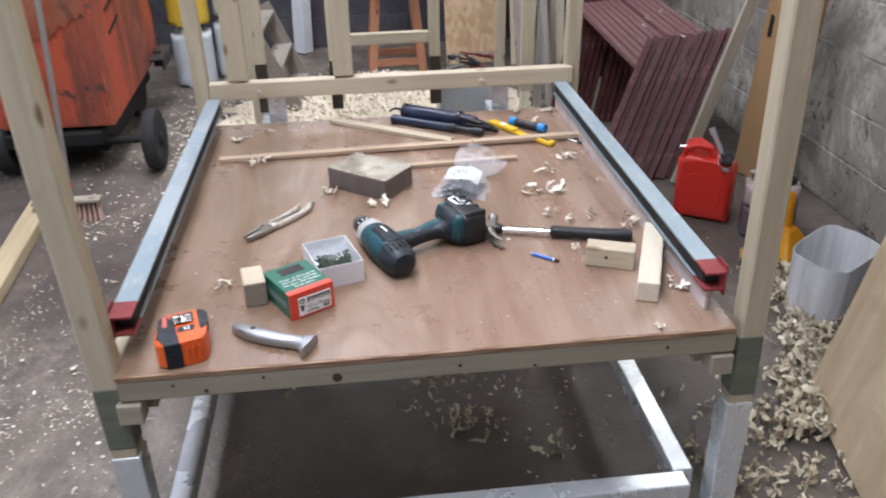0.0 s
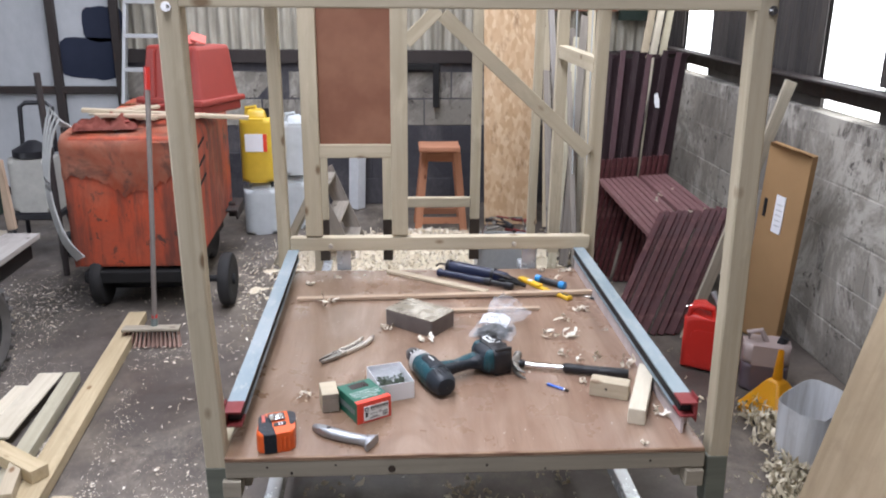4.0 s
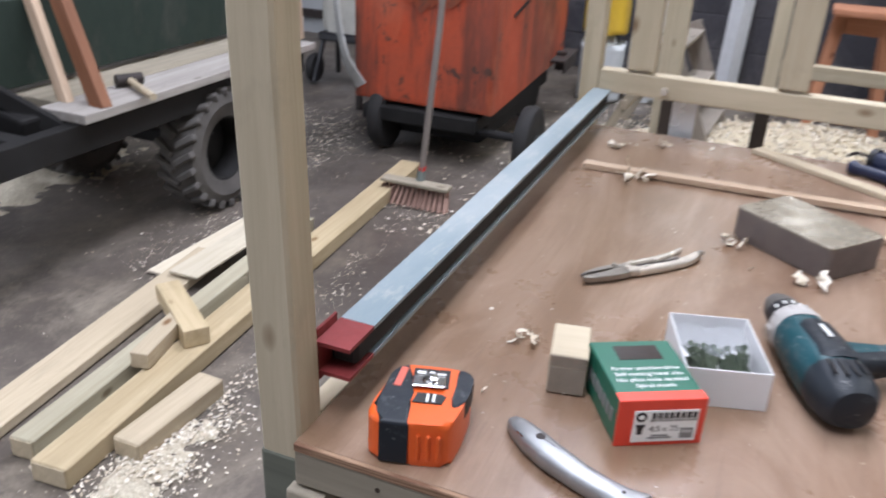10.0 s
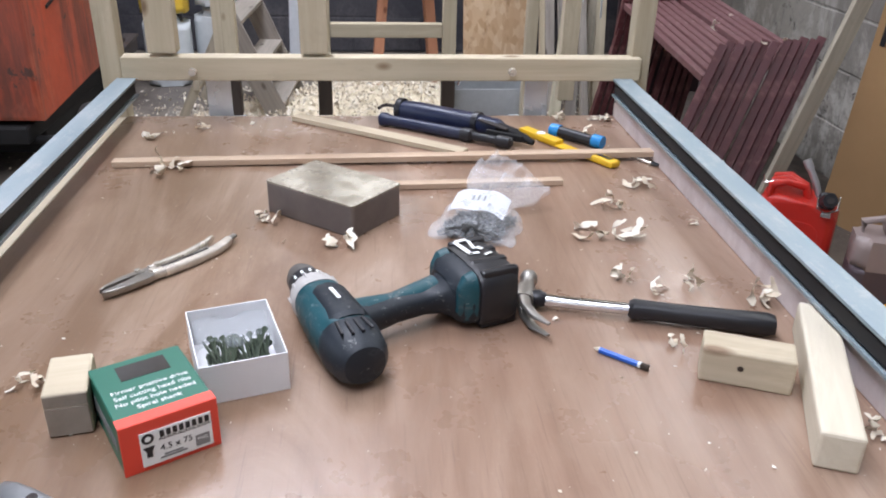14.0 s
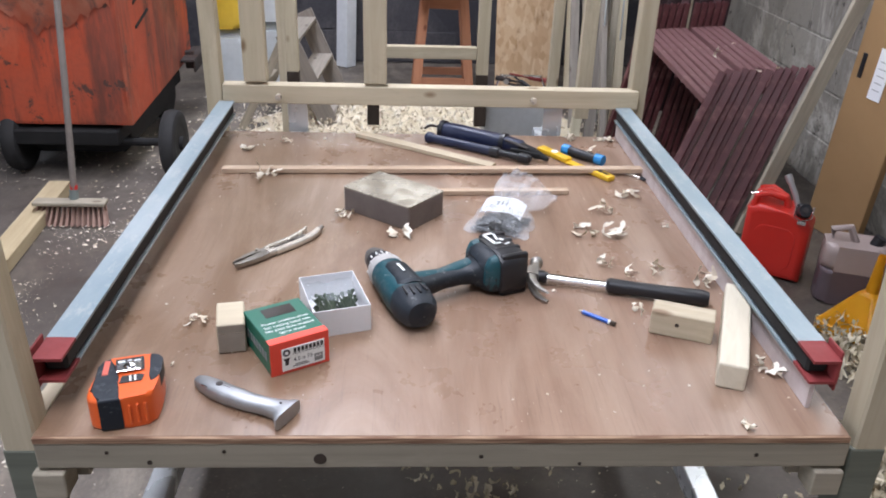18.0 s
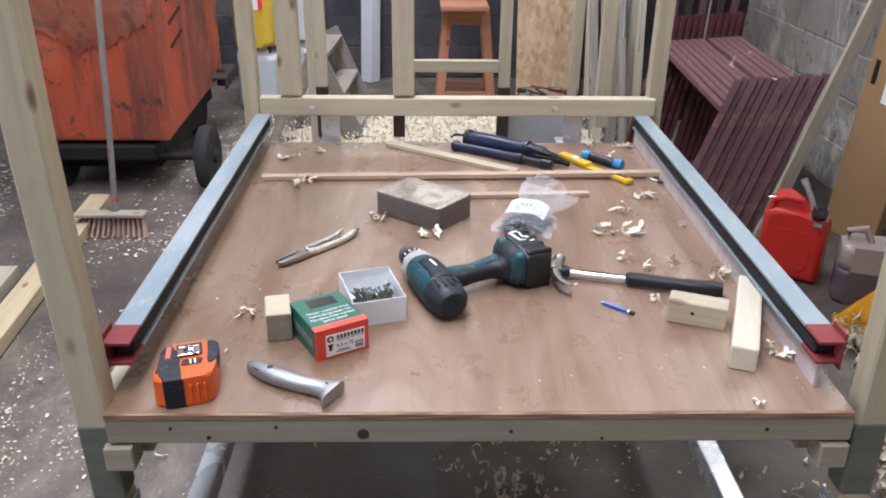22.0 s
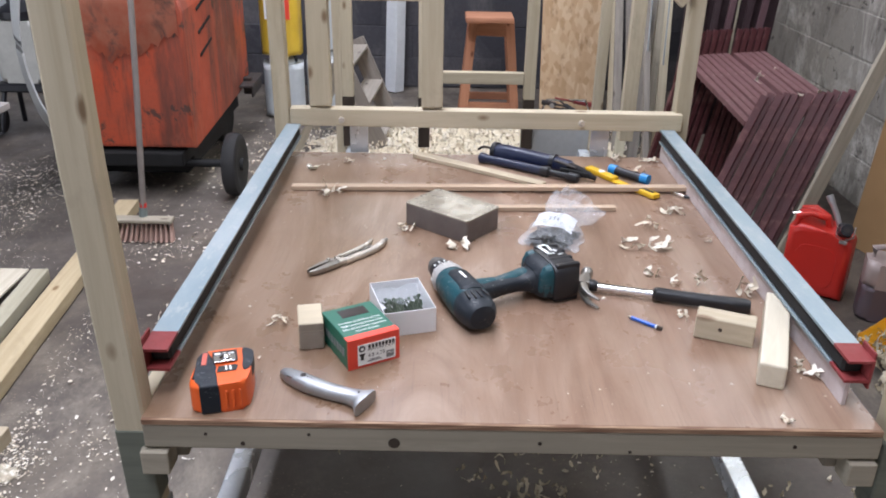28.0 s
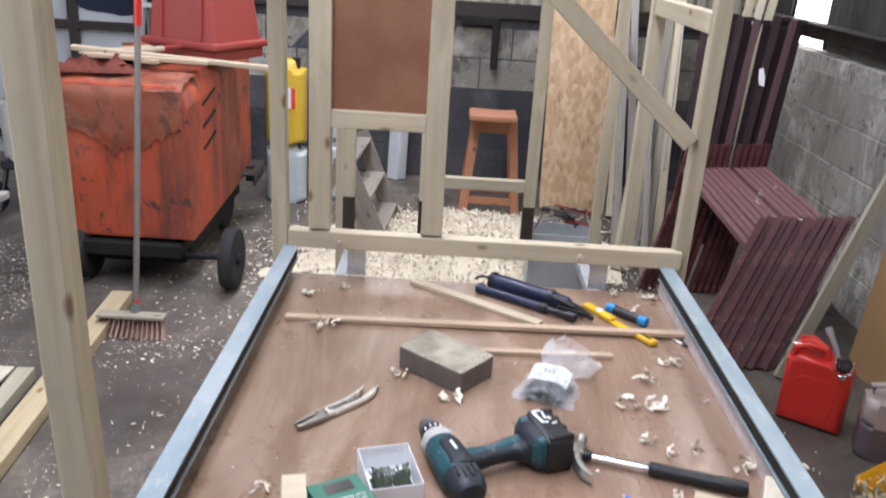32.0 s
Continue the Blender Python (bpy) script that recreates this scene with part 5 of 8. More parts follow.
ex = V(-0.178, -0.984, 0)
ez = V(0.226, -0.194, 1.2)
ez = (ez - ez.dot(ex) * ex).normalized()
mt = Matrix((ex, ez.cross(ex), ez)).transposed().to_4x4()
mt.translation = V(1.203, 0.582, 0.003)
tagged(part("plywood_sheet", bm, BIRCH, None, "", mt), "pale plywood sheet leaning towards the block wall", "board")


def fuel_can():
    th = thing("jerry_can", (1.372, 1.86, 0), "red metal jerry can with a steel spout and black cap", "jerry can", "", "", -34)
    side = Matrix(((1, 0, 0, 0), (0, 0, 1, -0.075), (0, 1, 0, 0), (0, 0, 0, 1)))
    bm = bmesh.new()
    prism(bm, [(-0.118, 0), (0.118, 0), (0.118, 0.225), (0.095, 0.262), (0.03, 0.272), (-0.07, 0.285), (-0.118, 0.262)], 0.15, 0.026, side, 4)
    body = part("body", bm, CAN_RED, th, "", None, 50)
    for s in (-1, 1):
        bm = bmesh.new()
        prism(bm, rounded(0.15, 0.17, 0.04), 0.005, 0.002, Matrix(((1, 0, 0, 0), (0, 0, s, s * 0.0735), (0, 1, 0, 0.125), (0, 0, 0, 1))))
        part("pressed_panel", bm, CAN_RED, body, "", PLACE[th])
    for y0, y1 in ((-0.05, -0.012), (0.05, 0.012), (0.0, 0.0)):
        bm = bmesh.new()
        tube(bm, [(-0.095, y0, 0.265), (-0.092, y0, 0.308), (-0.05, y0 * 0.7 + y1 * 0.3, 0.322), (0.005, y1, 0.305), (0.022, y1, 0.262)], [0.013, 0.013, 0.012, 0.012, 0.014], 10)
        part("handle", bm, CAN_RED, th)
    bm = bmesh.new()
    box(bm, (0.078, -0.045, 0.285), (0.05, 0.035, 0.055), 0.012, (-25, 0, 20), 3)
    cyl(bm, (0.080, -0.055, 0.288), (0.090, -0.082, 0.302), 0.024, 0.023, 18)
    cap = part("cap", bm, BLACK_PLASTIC, th, "black screw cap")
    bm = bmesh.new()
    cyl(bm, (0.090, -0.081, 0.3015), (0.0906, -0.0835, 0.303), 0.011, 0.011, 16)
    part("cap_recess", bm, DARK_STEEL, cap, "", PLACE[th])
    bm = bmesh.new()
    tube(bm, [(0.052, -0.060, 0.30), (0.056, -0.088, 0.272), (0.085, -0.096, 0.262), (0.116, -0.088, 0.278), (0.114, -0.060, 0.312)], 0.0028, 6)
    box(bm, (0.086, -0.095, 0.255), (0.03, 0.006, 0.016), 0.002)
    part("cap_clip", bm, CHROME, th, "bright wire clip")
    bm = bmesh.new()
    tube(bm, [(0.050, 0.02, 0.270), (0.030, 0.025, 0.315), (0.0, 0.03, 0.365)], [0.010, 0.011, 0.011], 10)
    tube(bm, [(0.004, 0.029, 0.358), (-0.012, 0.033, 0.384)], 0.014, 12)
    part("spout", bm, LADDER_ALU, th, "grey metal spout")
    bm = bmesh.new()
    tube(bm, [(-0.125, -0.04, 0.335), (-0.12, -0.035, 0.308), (-0.06, -0.02, 0.320), (-0.03, -0.02, 0.318)], 0.0025, 6)
    part("bail_wire", bm, CHROME, th, "bright bent wire")


fuel_can()
dc = thing("plastic_canister", (1.56, 1.64, 0), "clear plastic canister half full of dark murky fluid", "canister", "", "", -20)
bm = bmesh.new()
prism(bm, rounded(0.21, 0.15, 0.04), 0.13, 0.012)
part("fluid_half", bm, MURKY, dc, "dark fluid showing through")
bm = bmesh.new()
prism(bm, rounded(0.21, 0.15, 0.04), 0.10, 0.03, Matrix.Translation((0, 0, 0.128)), 3)
part("body", bm, MURKY_TOP, dc)
bm = bmesh.new()
tube(bm, [(-0.08, 0, 0.2), (-0.085, 0, 0.265), (-0.03, 0, 0.28), (0.0, 0, 0.22)], 0.014, 8)
part("handle", bm, MURKY_TOP, dc)
bm = bmesh.new()
cyl(bm, (0.06, 0, 0.215), (0.075, 0, 0.255), 0.022, 0.022, 14)
part("cap", bm, BLACK_PLASTIC, dc)

# square funnel upside down
fn = thing("funnel", (1.50, 1.38, 0), "yellow square plastic funnel standing upside down", "funnel", "", "", 28)
bm = bmesh.new()
sect = [(0.115, 0.0), (0.115, 0.035), (0.108, 0.04), (0.035, 0.155), (0.022, 0.165), (0.012, 0.30)]
prev = None
for j, (r, z) in enumerate(sect):
    ring = [bm.verts.new((x * r / 0.5, y * r / 0.5, z)) for x, y in rounded(1, 1, 0.12 if j < 3 else (0.2 if j == 3 else 0.49))]
    if prev:
        for i in range(len(ring)):
            bm.faces.new((prev[i], prev[(i + 1) % len(ring)], ring[(i + 1) % len(ring)], ring[i]))
    prev = ring
bmesh.ops.solidify(bm, geom=bm.faces[:], thickness=0.002)
part("cone", bm, FUNNEL_YELLOW, fn)

# cut-down plastic tub: ribbed milky wall, hacked rim
k = Mat("grubby_streaked_polythene", 0.38, 0, 0.5)
streak = k.noise(14, 7, 0.72, k.coord((1.6, 1.6, 0.10)), 0.3)
low = k.noise(7, 6, 0.7)
col = k.mix(k.ramp(streak, [(0.42, 0.0), (0.62, 0.8)]), (0.64, 0.65, 0.66), (0.44, 0.43, 0.42))
k.color(k.mix(k.ramp(low, [(0.52, 0.0), (0.68, 0.6)]), col, (0.74, 0.75, 0.75)))
TUB_POLY = k.m
tb = thing("cut_plastic_tub", (1.47, 1.0, 0), "grubby translucent plastic drum cut open as a bucket", "tub", "", "", 20)
bm = bmesh.new()
outer = rounded(0.25, 0.23, 0.085, 9)
rib = [1 + 0.012 * math.sin(i * 2.1) for i in range(len(outer))]
cut = [0.262 + 0.022 * math.sin(3.4 * x / 0.2) + 0.010 * noise.noise(V(x * 40, y * 40, 3)) for x, y in outer]
rings = []
for f, s, inner in ((0.0, 0.86, 0), (0.04, 0.92, 0), (0.5, 0.965, 0), (1.0, 1.0, 0), (1.0, 0.985, 1), (0.5, 0.95, 1), (0.03, 0.90, 1)):
    rings.append([bm.verts.new((x * s * (rib[i] if 0.02 < f < 0.9 else 1), y * s * (rib[i] if 0.02 < f < 0.9 else 1), f * cut[i] + 0.002)) for i, (x, y) in enumerate(outer)])
n = len(outer)
bm.faces.new(rings[0][::-1])
bm.faces.new(rings[-1])
for a, b in zip(rings, rings[1:]):
    for i in range(n):
        bm.faces.new((a[i], a[(i + 1) % n], b[(i + 1) % n], b[i]))
part("tub_wall", bm, TUB_POLY, tb, "", None, 60)


def ladder(name, p, q, w, rungs, mat, label, depth=0.025):
    """A ladder from foot p to head q whose stiles stand w apart in x."""
    p, q = Vector(p), Vector(q)
    th = thing(name, p, label, "ladder")
    for s in (-1, 1):
        o = V(s * w / 2, 0, 0)
        beam("stile", p + o, q + o * 0.85, 0.065, depth, mat, th, "", (1, 0, 0), 0.003)
    for i in range(rungs):
        c = p + (q - p) * (i + 0.7) / rungs
        ww = w / 2 * (1 - 0.15 * (i + 0.7) / rungs)
        beam("tread", c + V(-ww, 0, 0), c + V(ww, 0, 0), 0.075, 0.03, mat, th, "", (0, 0, 1), 0.003)
    return th


sl = ladder("step_ladder", (-2.13, 4.6, 0), (-1.97, 4.95, 2.5), 0.40, 10, LADDER_ALU, "tall aluminium step ladder leaning at the back wall")
bm = bmesh.new()
box(bm, (0.16, 0.24, 2.16), (0.28, 0.03, 0.48), 0.004, (-8, 3, 0))
part("platform", bm, LADDER_ALU, sl, "folded ladder platform")
# old wooden step ladder lying slanted
ws = thing("wooden_steps", (-0.55, 4.75, 0), "old paint-spotted wooden step ladder leaning sideways", "step ladder")
LOW, HIGH = (V(-0.455, 3.43, 0.0), V(-0.425, 3.96, 0.0)), (V(-0.715, 3.50, 0.54), V(-0.675, 4.03, 0.56))
for p0, q0 in zip(LOW, HIGH):
    beam("side", p0, q0, 0.022, 0.105, STEPWOOD, ws, "", (0.9, 0.0, 0.45))
for f in (0.22, 0.56, 0.93):
    a, b = LOW[0].lerp(HIGH[0], f), LOW[1].lerp(HIGH[1], f)
    beam("tread", a, b, 0.12, 0.02, STEPWOOD, ws, "dusty worn tread", (0, 0, 1))
for a, b in ((V(-0.98, 3.52, 0.0), V(-0.72, 3.54, 0.52)), (V(-0.95, 3.98, 0.0), V(-0.69, 4.0, 0.52))):
    beam("rear_leg", a, b, 0.03, 0.045, GREY_TIMBER, ws)
beam("rear_rail", (-0.88, 3.50, 0.2), (-0.85, 4.0, 0.2), 0.03, 0.05, GREY_TIMBER, ws)

# toolbox behind the frame
tbx = thing("steel_toolbox", (0.50, 3.02, 0), "open grey steel toolbox heaped with tools", "toolbox")
bm = bmesh.new()
for a, s in (((0, -0.10, 0.17), (0.36, 0.004, 0.34)), ((0, 0.10, 0.17), (0.36, 0.004, 0.34)), ((-0.178, 0, 0.17), (0.004, 0.2, 0.34)), ((0.178, 0, 0.17), (0.004, 0.2, 0.34)), ((0, 0, 0.24), (0.35, 0.19, 0.004))):
    box(bm, a, s, 0.001)
part("case", bm, plain("grey_hammered_steel", (0.50, 0.52, 0.53), 0.45, 0.5), tbx)
bm = bmesh.new()
tube(bm, [(-0.15, 0.0, 0.33), (-0.10, 0.02, 0.45), (0.1, 0.02, 0.45), (0.15, 0, 0.33)], 0.007, 8)
part("carry_handle", bm, CHROME, tbx)
for i in range(8):
    a, r = rng.uniform(0, 180), rng.uniform(0.06, 0.12)
    x, y = 0.50 + rng.uniform(-0.09, 0.09), 3.02 + rng.uniform(-0.03, 0.03)
    z = 0.36 + 0.012 * i
    bm = bmesh.new()
    p, q = V(x - r * math.cos(a), y - 0.4 * r * math.sin(a), z), V(x + r * math.cos(a), y + 0.4 * r * math.sin(a), z + rng.uniform(-0.02, 0.06))
    cyl(bm, p, p.lerp(q, 0.55), 0.013, 0.011, 10)
    cyl(bm, p.lerp(q, 0.55), q, 0.006, 0.005, 8)
    tagged(part("hand_tool", bm, (BLACK_PLASTIC, RED_OXIDE, STEEL, DARK_STEEL)[i % 4]), "loose hand tool piled in the toolbox", "hand tool", "tools in the toolbox")


# knapsack sprayer on a trolley, hose and pipe beside the compressor
sp = thing("sprayer_trolley", (-2.62, 3.85, 0), "white tank sprayer on a black wheeled trolley", "sprayer")
bm = bmesh.new()
prism(bm, rounded(0.30, 0.24, 0.06), 0.36, 0.03, Matrix.Translation((0, 0, 0.32)), 3)
part("tank", bm, DIRTY_POLY, sp, "dirty white plastic tank")
bm = bmesh.new()
tube(bm, [(-0.10, 0.08, 0.7), (-0.09, 0.1, 1.0), (-0.05, 0.1, 1.03), (0.09, 0.1, 1.03), (0.12, 0.1, 1.0), (0.12, 0.08, 0.7)], 0.016, 8)
part("trolley_handle", bm, BLACK_PLASTIC, sp)
bm = bmesh.new()
lathe(bm, [(0.10, 0.0), (0.13, 0.02), (0.13, 0.06), (0.06, 0.10), (0.03, 0.12)], 20, Matrix.Translation((0, 0, 0.67)))
part("lid", bm, BLACK_PLASTIC, sp)
bm = bmesh.new()
box(bm, (0, 0, 0.29), (0.32, 0.26, 0.05), 0.01)
for x in (-0.14, 0.14):
    tube(bm, [(x, -0.08, 0.28), (x * 1.2, -0.16, 0.02)], 0.015, 8)
    tube(bm, [(x, 0.08, 0.28), (x * 1.2, 0.14, 0.02)], 0.015, 8)
part("stand", bm, BLACK_PLASTIC, sp)
for x in (-0.2, 0.2):
    bm = bmesh.new()
    lathe(bm, [(0.04, -0.02), (0.08, -0.022), (0.09, 0), (0.08, 0.022), (0.04, 0.02)], 20, Matrix.Translation((x, -0.10, 0.09)) @ Euler((0, radians(90), 0)).to_matrix().to_4x4())
    part("wheel", bm, RUBBER, sp)
hs = thing("coiled_hose", (-2.04, 2.68, 0), "pale grey hose hung in long loops beside the compressor", "hose")
for i in range(4):
    bm = bmesh.new()
    pts = []
    for j in range(15):
        u = j / 14
        pts.append((0.035 + 0.017 * i - (0.085 + 0.006 * i) * math.sin(math.pi * u) ** 0.8 + 0.02 * u, 0.012 - 0.010 * i + (0.05 * (u - 0.85) / 0.15 if u > 0.85 else 0), 1.17 - 0.02 * i - (0.87 - 0.03 * i) * u))
    tube(bm, [(0.06 + 0.017 * i, 0.07, 1.06)] + pts, 0.0072, 8)
    part("hose_loop", bm, HOSE, hs)
bm = bmesh.new()
tube(bm, [(-2.30, 3.35, 0.0), (-2.36, 3.45, 1.28)], 0.02, 10)
tagged(part("steel_pipe", bm, DARK_STEEL), "rusty steel pipe leaning beside the compressor", "pipe")


# cart with green side board
LUG = []


def cart():
    th = thing("timber_cart", (-2.5, 1.85, 0), "old farm cart with plank bed and dark green side board", "cart")
    for i in range(4):
        beam("bed_plank", (-2.155 - 0.19 * i, 1.17 + 0.07 * i, 0.52), (-2.155 - 0.19 * i, 2.50 + 0.05 * (i % 2), 0.52), 0.182, 0.03, (DUSTY_PLANK, GREY_TIMBER)[i % 2], th, "worn dusty bed plank")
    for x in (-2.10, -2.92):
        beam("chassis_rail", (x - 0.02, 0.55, 0.455), (x - 0.02, 2.45, 0.455), 0.05, 0.09, BLACK_STEEL, th)
    beam("cross_member", (-2.9, 1.0, 0.455), (-2.12, 1.0, 0.455), 0.06, 0.08, BLACK_STEEL, th)
    beam("axle_bar", (-2.9, 1.86, 0.236), (-2.17, 1.86, 0.236), 0.05, 0.05, BLACK_STEEL, th)
    beam("side_board", (-2.42, 0.35, 0.69), (-2.40, 2.86, 0.69), 0.025, 0.265, GREEN_PAINT, th, "dark green side board")
    beam("side_board", (-2.95, 0.35, 0.74), (-2.95, 2.60, 0.74), 0.025, 0.34, GREEN_PAINT, th, "dark green side board")
    beam("top_rail", (-2.47, 0.35, 0.905), (-2.45, 2.95, 0.89), 0.03, 0.05, TREATED, th, "pale timber top rail")
    for y in (0.7, 1.45, 2.2, 2.80):
        beam("stanchion", (-2.455, y, 0.50), (-2.455, y, 0.89), 0.05, 0.035, TREATED, th, "", (0, 1, 0))
    beam("end_stanchion", (-2.36, 2.84, 0.46), (-2.385, 2.84, 0.86), 0.045, 0.035, STRIPWOOD, th, "reddish timber stanchion", (0, 1, 0))
    beam("prop", (-2.09, 1.27, 0.52), (-2.385, 1.41, 0.93), 0.055, 0.04, PROPWOOD, th, "brown stained prop", (0, 1, 0))
    beam("prop", (-2.22, 1.26, 0.52), (-2.39, 1.33, 0.84), 0.04, 0.03, STRIPWOOD, th, "", (0, 1, 0))
    bm = bmesh.new()
    box(bm, (-2.55, 0.95, 0.52), (0.30, 0.34, 0.14), 0.02, (0, 0, 8), 2)
    cyl(bm, (-2.36, 0.80, 0.53), (-2.36, 1.12, 0.53), 0.06, 0.05, 16)
    box(bm, (-2.30, 1.10, 0.47), (0.20, 0.10, 0.16), 0.012, (0, 12, 0), 2)
    part("winch_gear", bm, BLACK_STEEL, th, "oily black gear casing", Matrix())
    beam("brace_bar", (-2.30, 1.06, 0.60), (-2.12, 1.20, 0.44), 0.04, 0.05, BLACK_STEEL, th)
    for x in (-2.150, -2.82):
        bm = bmesh.new()
        m = Matrix.Translation((x, 1.86, 0.236)) @ Euler((0, radians(90), 0)).to_matrix().to_4x4()
        lathe(bm, [(0.125, -0.070), (0.18, -0.086), (0.213, -0.074), (0.222, 0.0), (0.213, 0.074), (0.18, 0.086), (0.125, 0.070)], 36, m)
        bmesh.ops.delete(bm, geom=[f for f in bm.faces if len(f.verts) > 8], context="FACES_ONLY")
        wheel = part("wheel", bm, TYRE_DUST, th, "chunky muddy tyre", Matrix())
        if not LUG:
            bm = bmesh.new()
            box(bm, (0, 0, 0), (0.030, 0.026, 0.090), 0.005)
            LUG.append(finish(bm, "tread_lug", TYRE_DUST))
        for i in range(22):
            for s in (-1, 1):
                a = 2 * math.pi * (i + 0.25 * s) / 22
                mm = m @ Euler((0, 0, a)).to_matrix().to_4x4() @ Matrix.Translation((0.219, 0, s * 0.044)) @ Euler((radians(s * 32), 0, 0)).to_matrix().to_4x4()
                put("tread_lug", LUG[0], mm, wheel)
        bm = bmesh.new()
        lathe(bm, [(0.126, -0.070), (0.126, 0.070), (0.118, 0.066), (0.112, -0.03), (0.05, -0.03), (0.045, 0.0), (0.0, 0.0)], 24, m)
        part("rim", bm, BLACK_STEEL, wheel, "", Matrix())
    bm = bmesh.new()
    m = Matrix.Translation((-2.44, 0.98, 0.12)) @ Euler((0, radians(90), radians(61))).to_matrix().to_4x4()
    lathe(bm, [(0.05, -0.025), (0.10, -0.028), (0.118, 0), (0.10, 0.028), (0.05, 0.025)], 24, m)
    part("jockey_wheel", bm, RUBBER, th, "small black jockey wheel", Matrix())
    bm = bmesh.new()
    cyl(bm, (-2.48, 0.98, 0.11), (-2.48, 0.98, 0.52), 0.022, None, 12)
    box(bm, (-2.46, 0.98, 0.11), (0.10, 0.03, 0.03), 0.004)
    part("jockey_post", bm, BLACK_STEEL, th, "", Matrix())
    return th


cart()
hm = thing("club_hammer", (-2.19, 1.50, 0.535), "steel-headed hammer lying on the cart bed", "hammer", "", "", 62)
bm = bmesh.new()
cyl(bm, (-0.042, 0, 0.024), (0.045, 0, 0.024), 0.021, 0.021, 14)
part("head", bm, DARK_STEEL, hm)
bm = bmesh.new()
tube(bm, [(0.0, 0.0, 0.024), (0.0, -0.10, 0.018), (0.0, -0.21, 0.014)], 0.012, 10)
part("handle", bm, PINE, hm)

# ---- things on the deck ----
D = HB   # the deck's top


def local(x, y, deg, z=D):
    return Matrix.Translation((x, y, z)) @ Euler((0, 0, radians(deg))).to_matrix().to_4x4()


def softened(poly, times=2):
    """An outline with its corners cut again and again until it runs round."""
    for _ in range(times):
        poly = [(p[0] * a + q[0] * b, p[1] * a + q[1] * b) for p, q in zip(poly, poly[1:] + poly[:1]) for a, b in ((0.75, 0.25), (0.25, 0.75))]
    return poly


def tape_measure():
    th = thing("tape_measure", (-0.483, 0.063, D), "orange and black tape measure lying on its side, clip up", "tape measure", "", "", 17)
    case = [(-0.061, -0.052), (0.030, -0.054), (0.038, -0.044), (0.046, -0.015), (0.053, 0.028), (0.052, 0.046), (0.038, 0.056), (-0.022, 0.058), (-0.036, 0.051), (-0.045, 0.006)]
    bm = bmesh.new()
    prism(bm, softened(case), 0.054, 0.006, None, 3)
    body = part("case", bm, TAPE_ORANGE, th, "", None, 50)
    bm = bmesh.new()
    prism(bm, [(-0.040, -0.0535), (-0.009, -0.0552), (-0.009, -0.022), (-0.014, 0.0), (-0.014, 0.034), (-0.021, 0.0580), (-0.034, 0.0520), (-0.0400, 0.036), (-0.0515, -0.024), (-0.041, -0.036)], 0.0552, 0.004, None, 3)
    part("rubber_side", bm, CHARCOAL, body, "charcoal rubber overmould", PLACE[th])
    bm = bmesh.new()
    box(bm, (-0.0280, 0.030, 0.0555), (0.0085, 0.038, 0.002), 0.0008, (0, 0, -7))
    part("inlay", bm, PINK_RED, body, "salmon red inlay", PLACE[th])
    bm = bmesh.new()
    prism(bm, softened([(0.030, -0.022), (0.047, -0.014), (0.0550, 0.030), (0.053, 0.048), (0.034, 0.058), (0.036, 0.025)]), 0.0236, 0.003, Matrix.Translation((0, 0, 0.032)))
    part("grip_pad", bm, CHARCOAL, body, "", PLACE[th])
    bm = bmesh.new()
    box(bm, (0.006, 0.032, 0.0548), (0.042, 0.036, 0.0016), 0.0005)
    plate = part("rating_label", bm, PRINT_BLACK, body, "black and silver label", PLACE[th])
    for i, (x, y, w, h) in enumerate(((-0.006, 0.041, 0.010, 0.005), (0.006, 0.041, 0.006, 0.005), (0.017, 0.040, 0.010, 0.003), (-0.006, 0.033, 0.006, 0.004), (0.015, 0.034, 0.012, 0.002))):
        bm = bmesh.new()
        box(bm, (x, y, 0.0558), (w, h, 0.0006))
        part("print_bar", bm, PRINT_WHITE, plate, "", PLACE[th])
    bm = bmesh.new()
    box(bm, (0.005, 0.020, 0.0585), (0.036, 0.022, 0.0016), 0.0006, (-4, 0, 0))
    lathe(bm, [(0.010, 0.0), (0.008, 0.003), (0.0, 0.004)], 14, Matrix.Translation((0.006, 0.024, 0.0590)))
    part("belt_clip", bm, CHROME, th, "steel belt clip")
    bm = bmesh.new()
    prism(bm, [(-0.014, -0.014), (0.018, -0.014), (0.022, 0.0), (0.016, 0.004), (-0.010, 0.004)], 0.0012, 0, Matrix.Translation((0.004, -0.002, 0.0542)))
    badge = part("badge", bm, PRINT_BLACK, body, "black badge", PLACE[th])
    for i in range(2):
        bm = bmesh.new()
        box(bm, (0.006 + 0.007 * i, -0.007, 0.0558), (0.003, 0.014, 0.0005))
        part("print_bar", bm, PRINT_WHITE, badge, "", PLACE[th])
    for i in range(3):
        bm = bmesh.new()
        box(bm, (0.002 + 0.011 * i, -0.0545, 0.025), (0.005, 0.005, 0.034), 0.002)
        part("grip_rib", bm, TAPE_ORANGE, body, "", PLACE[th])


tape_measure()


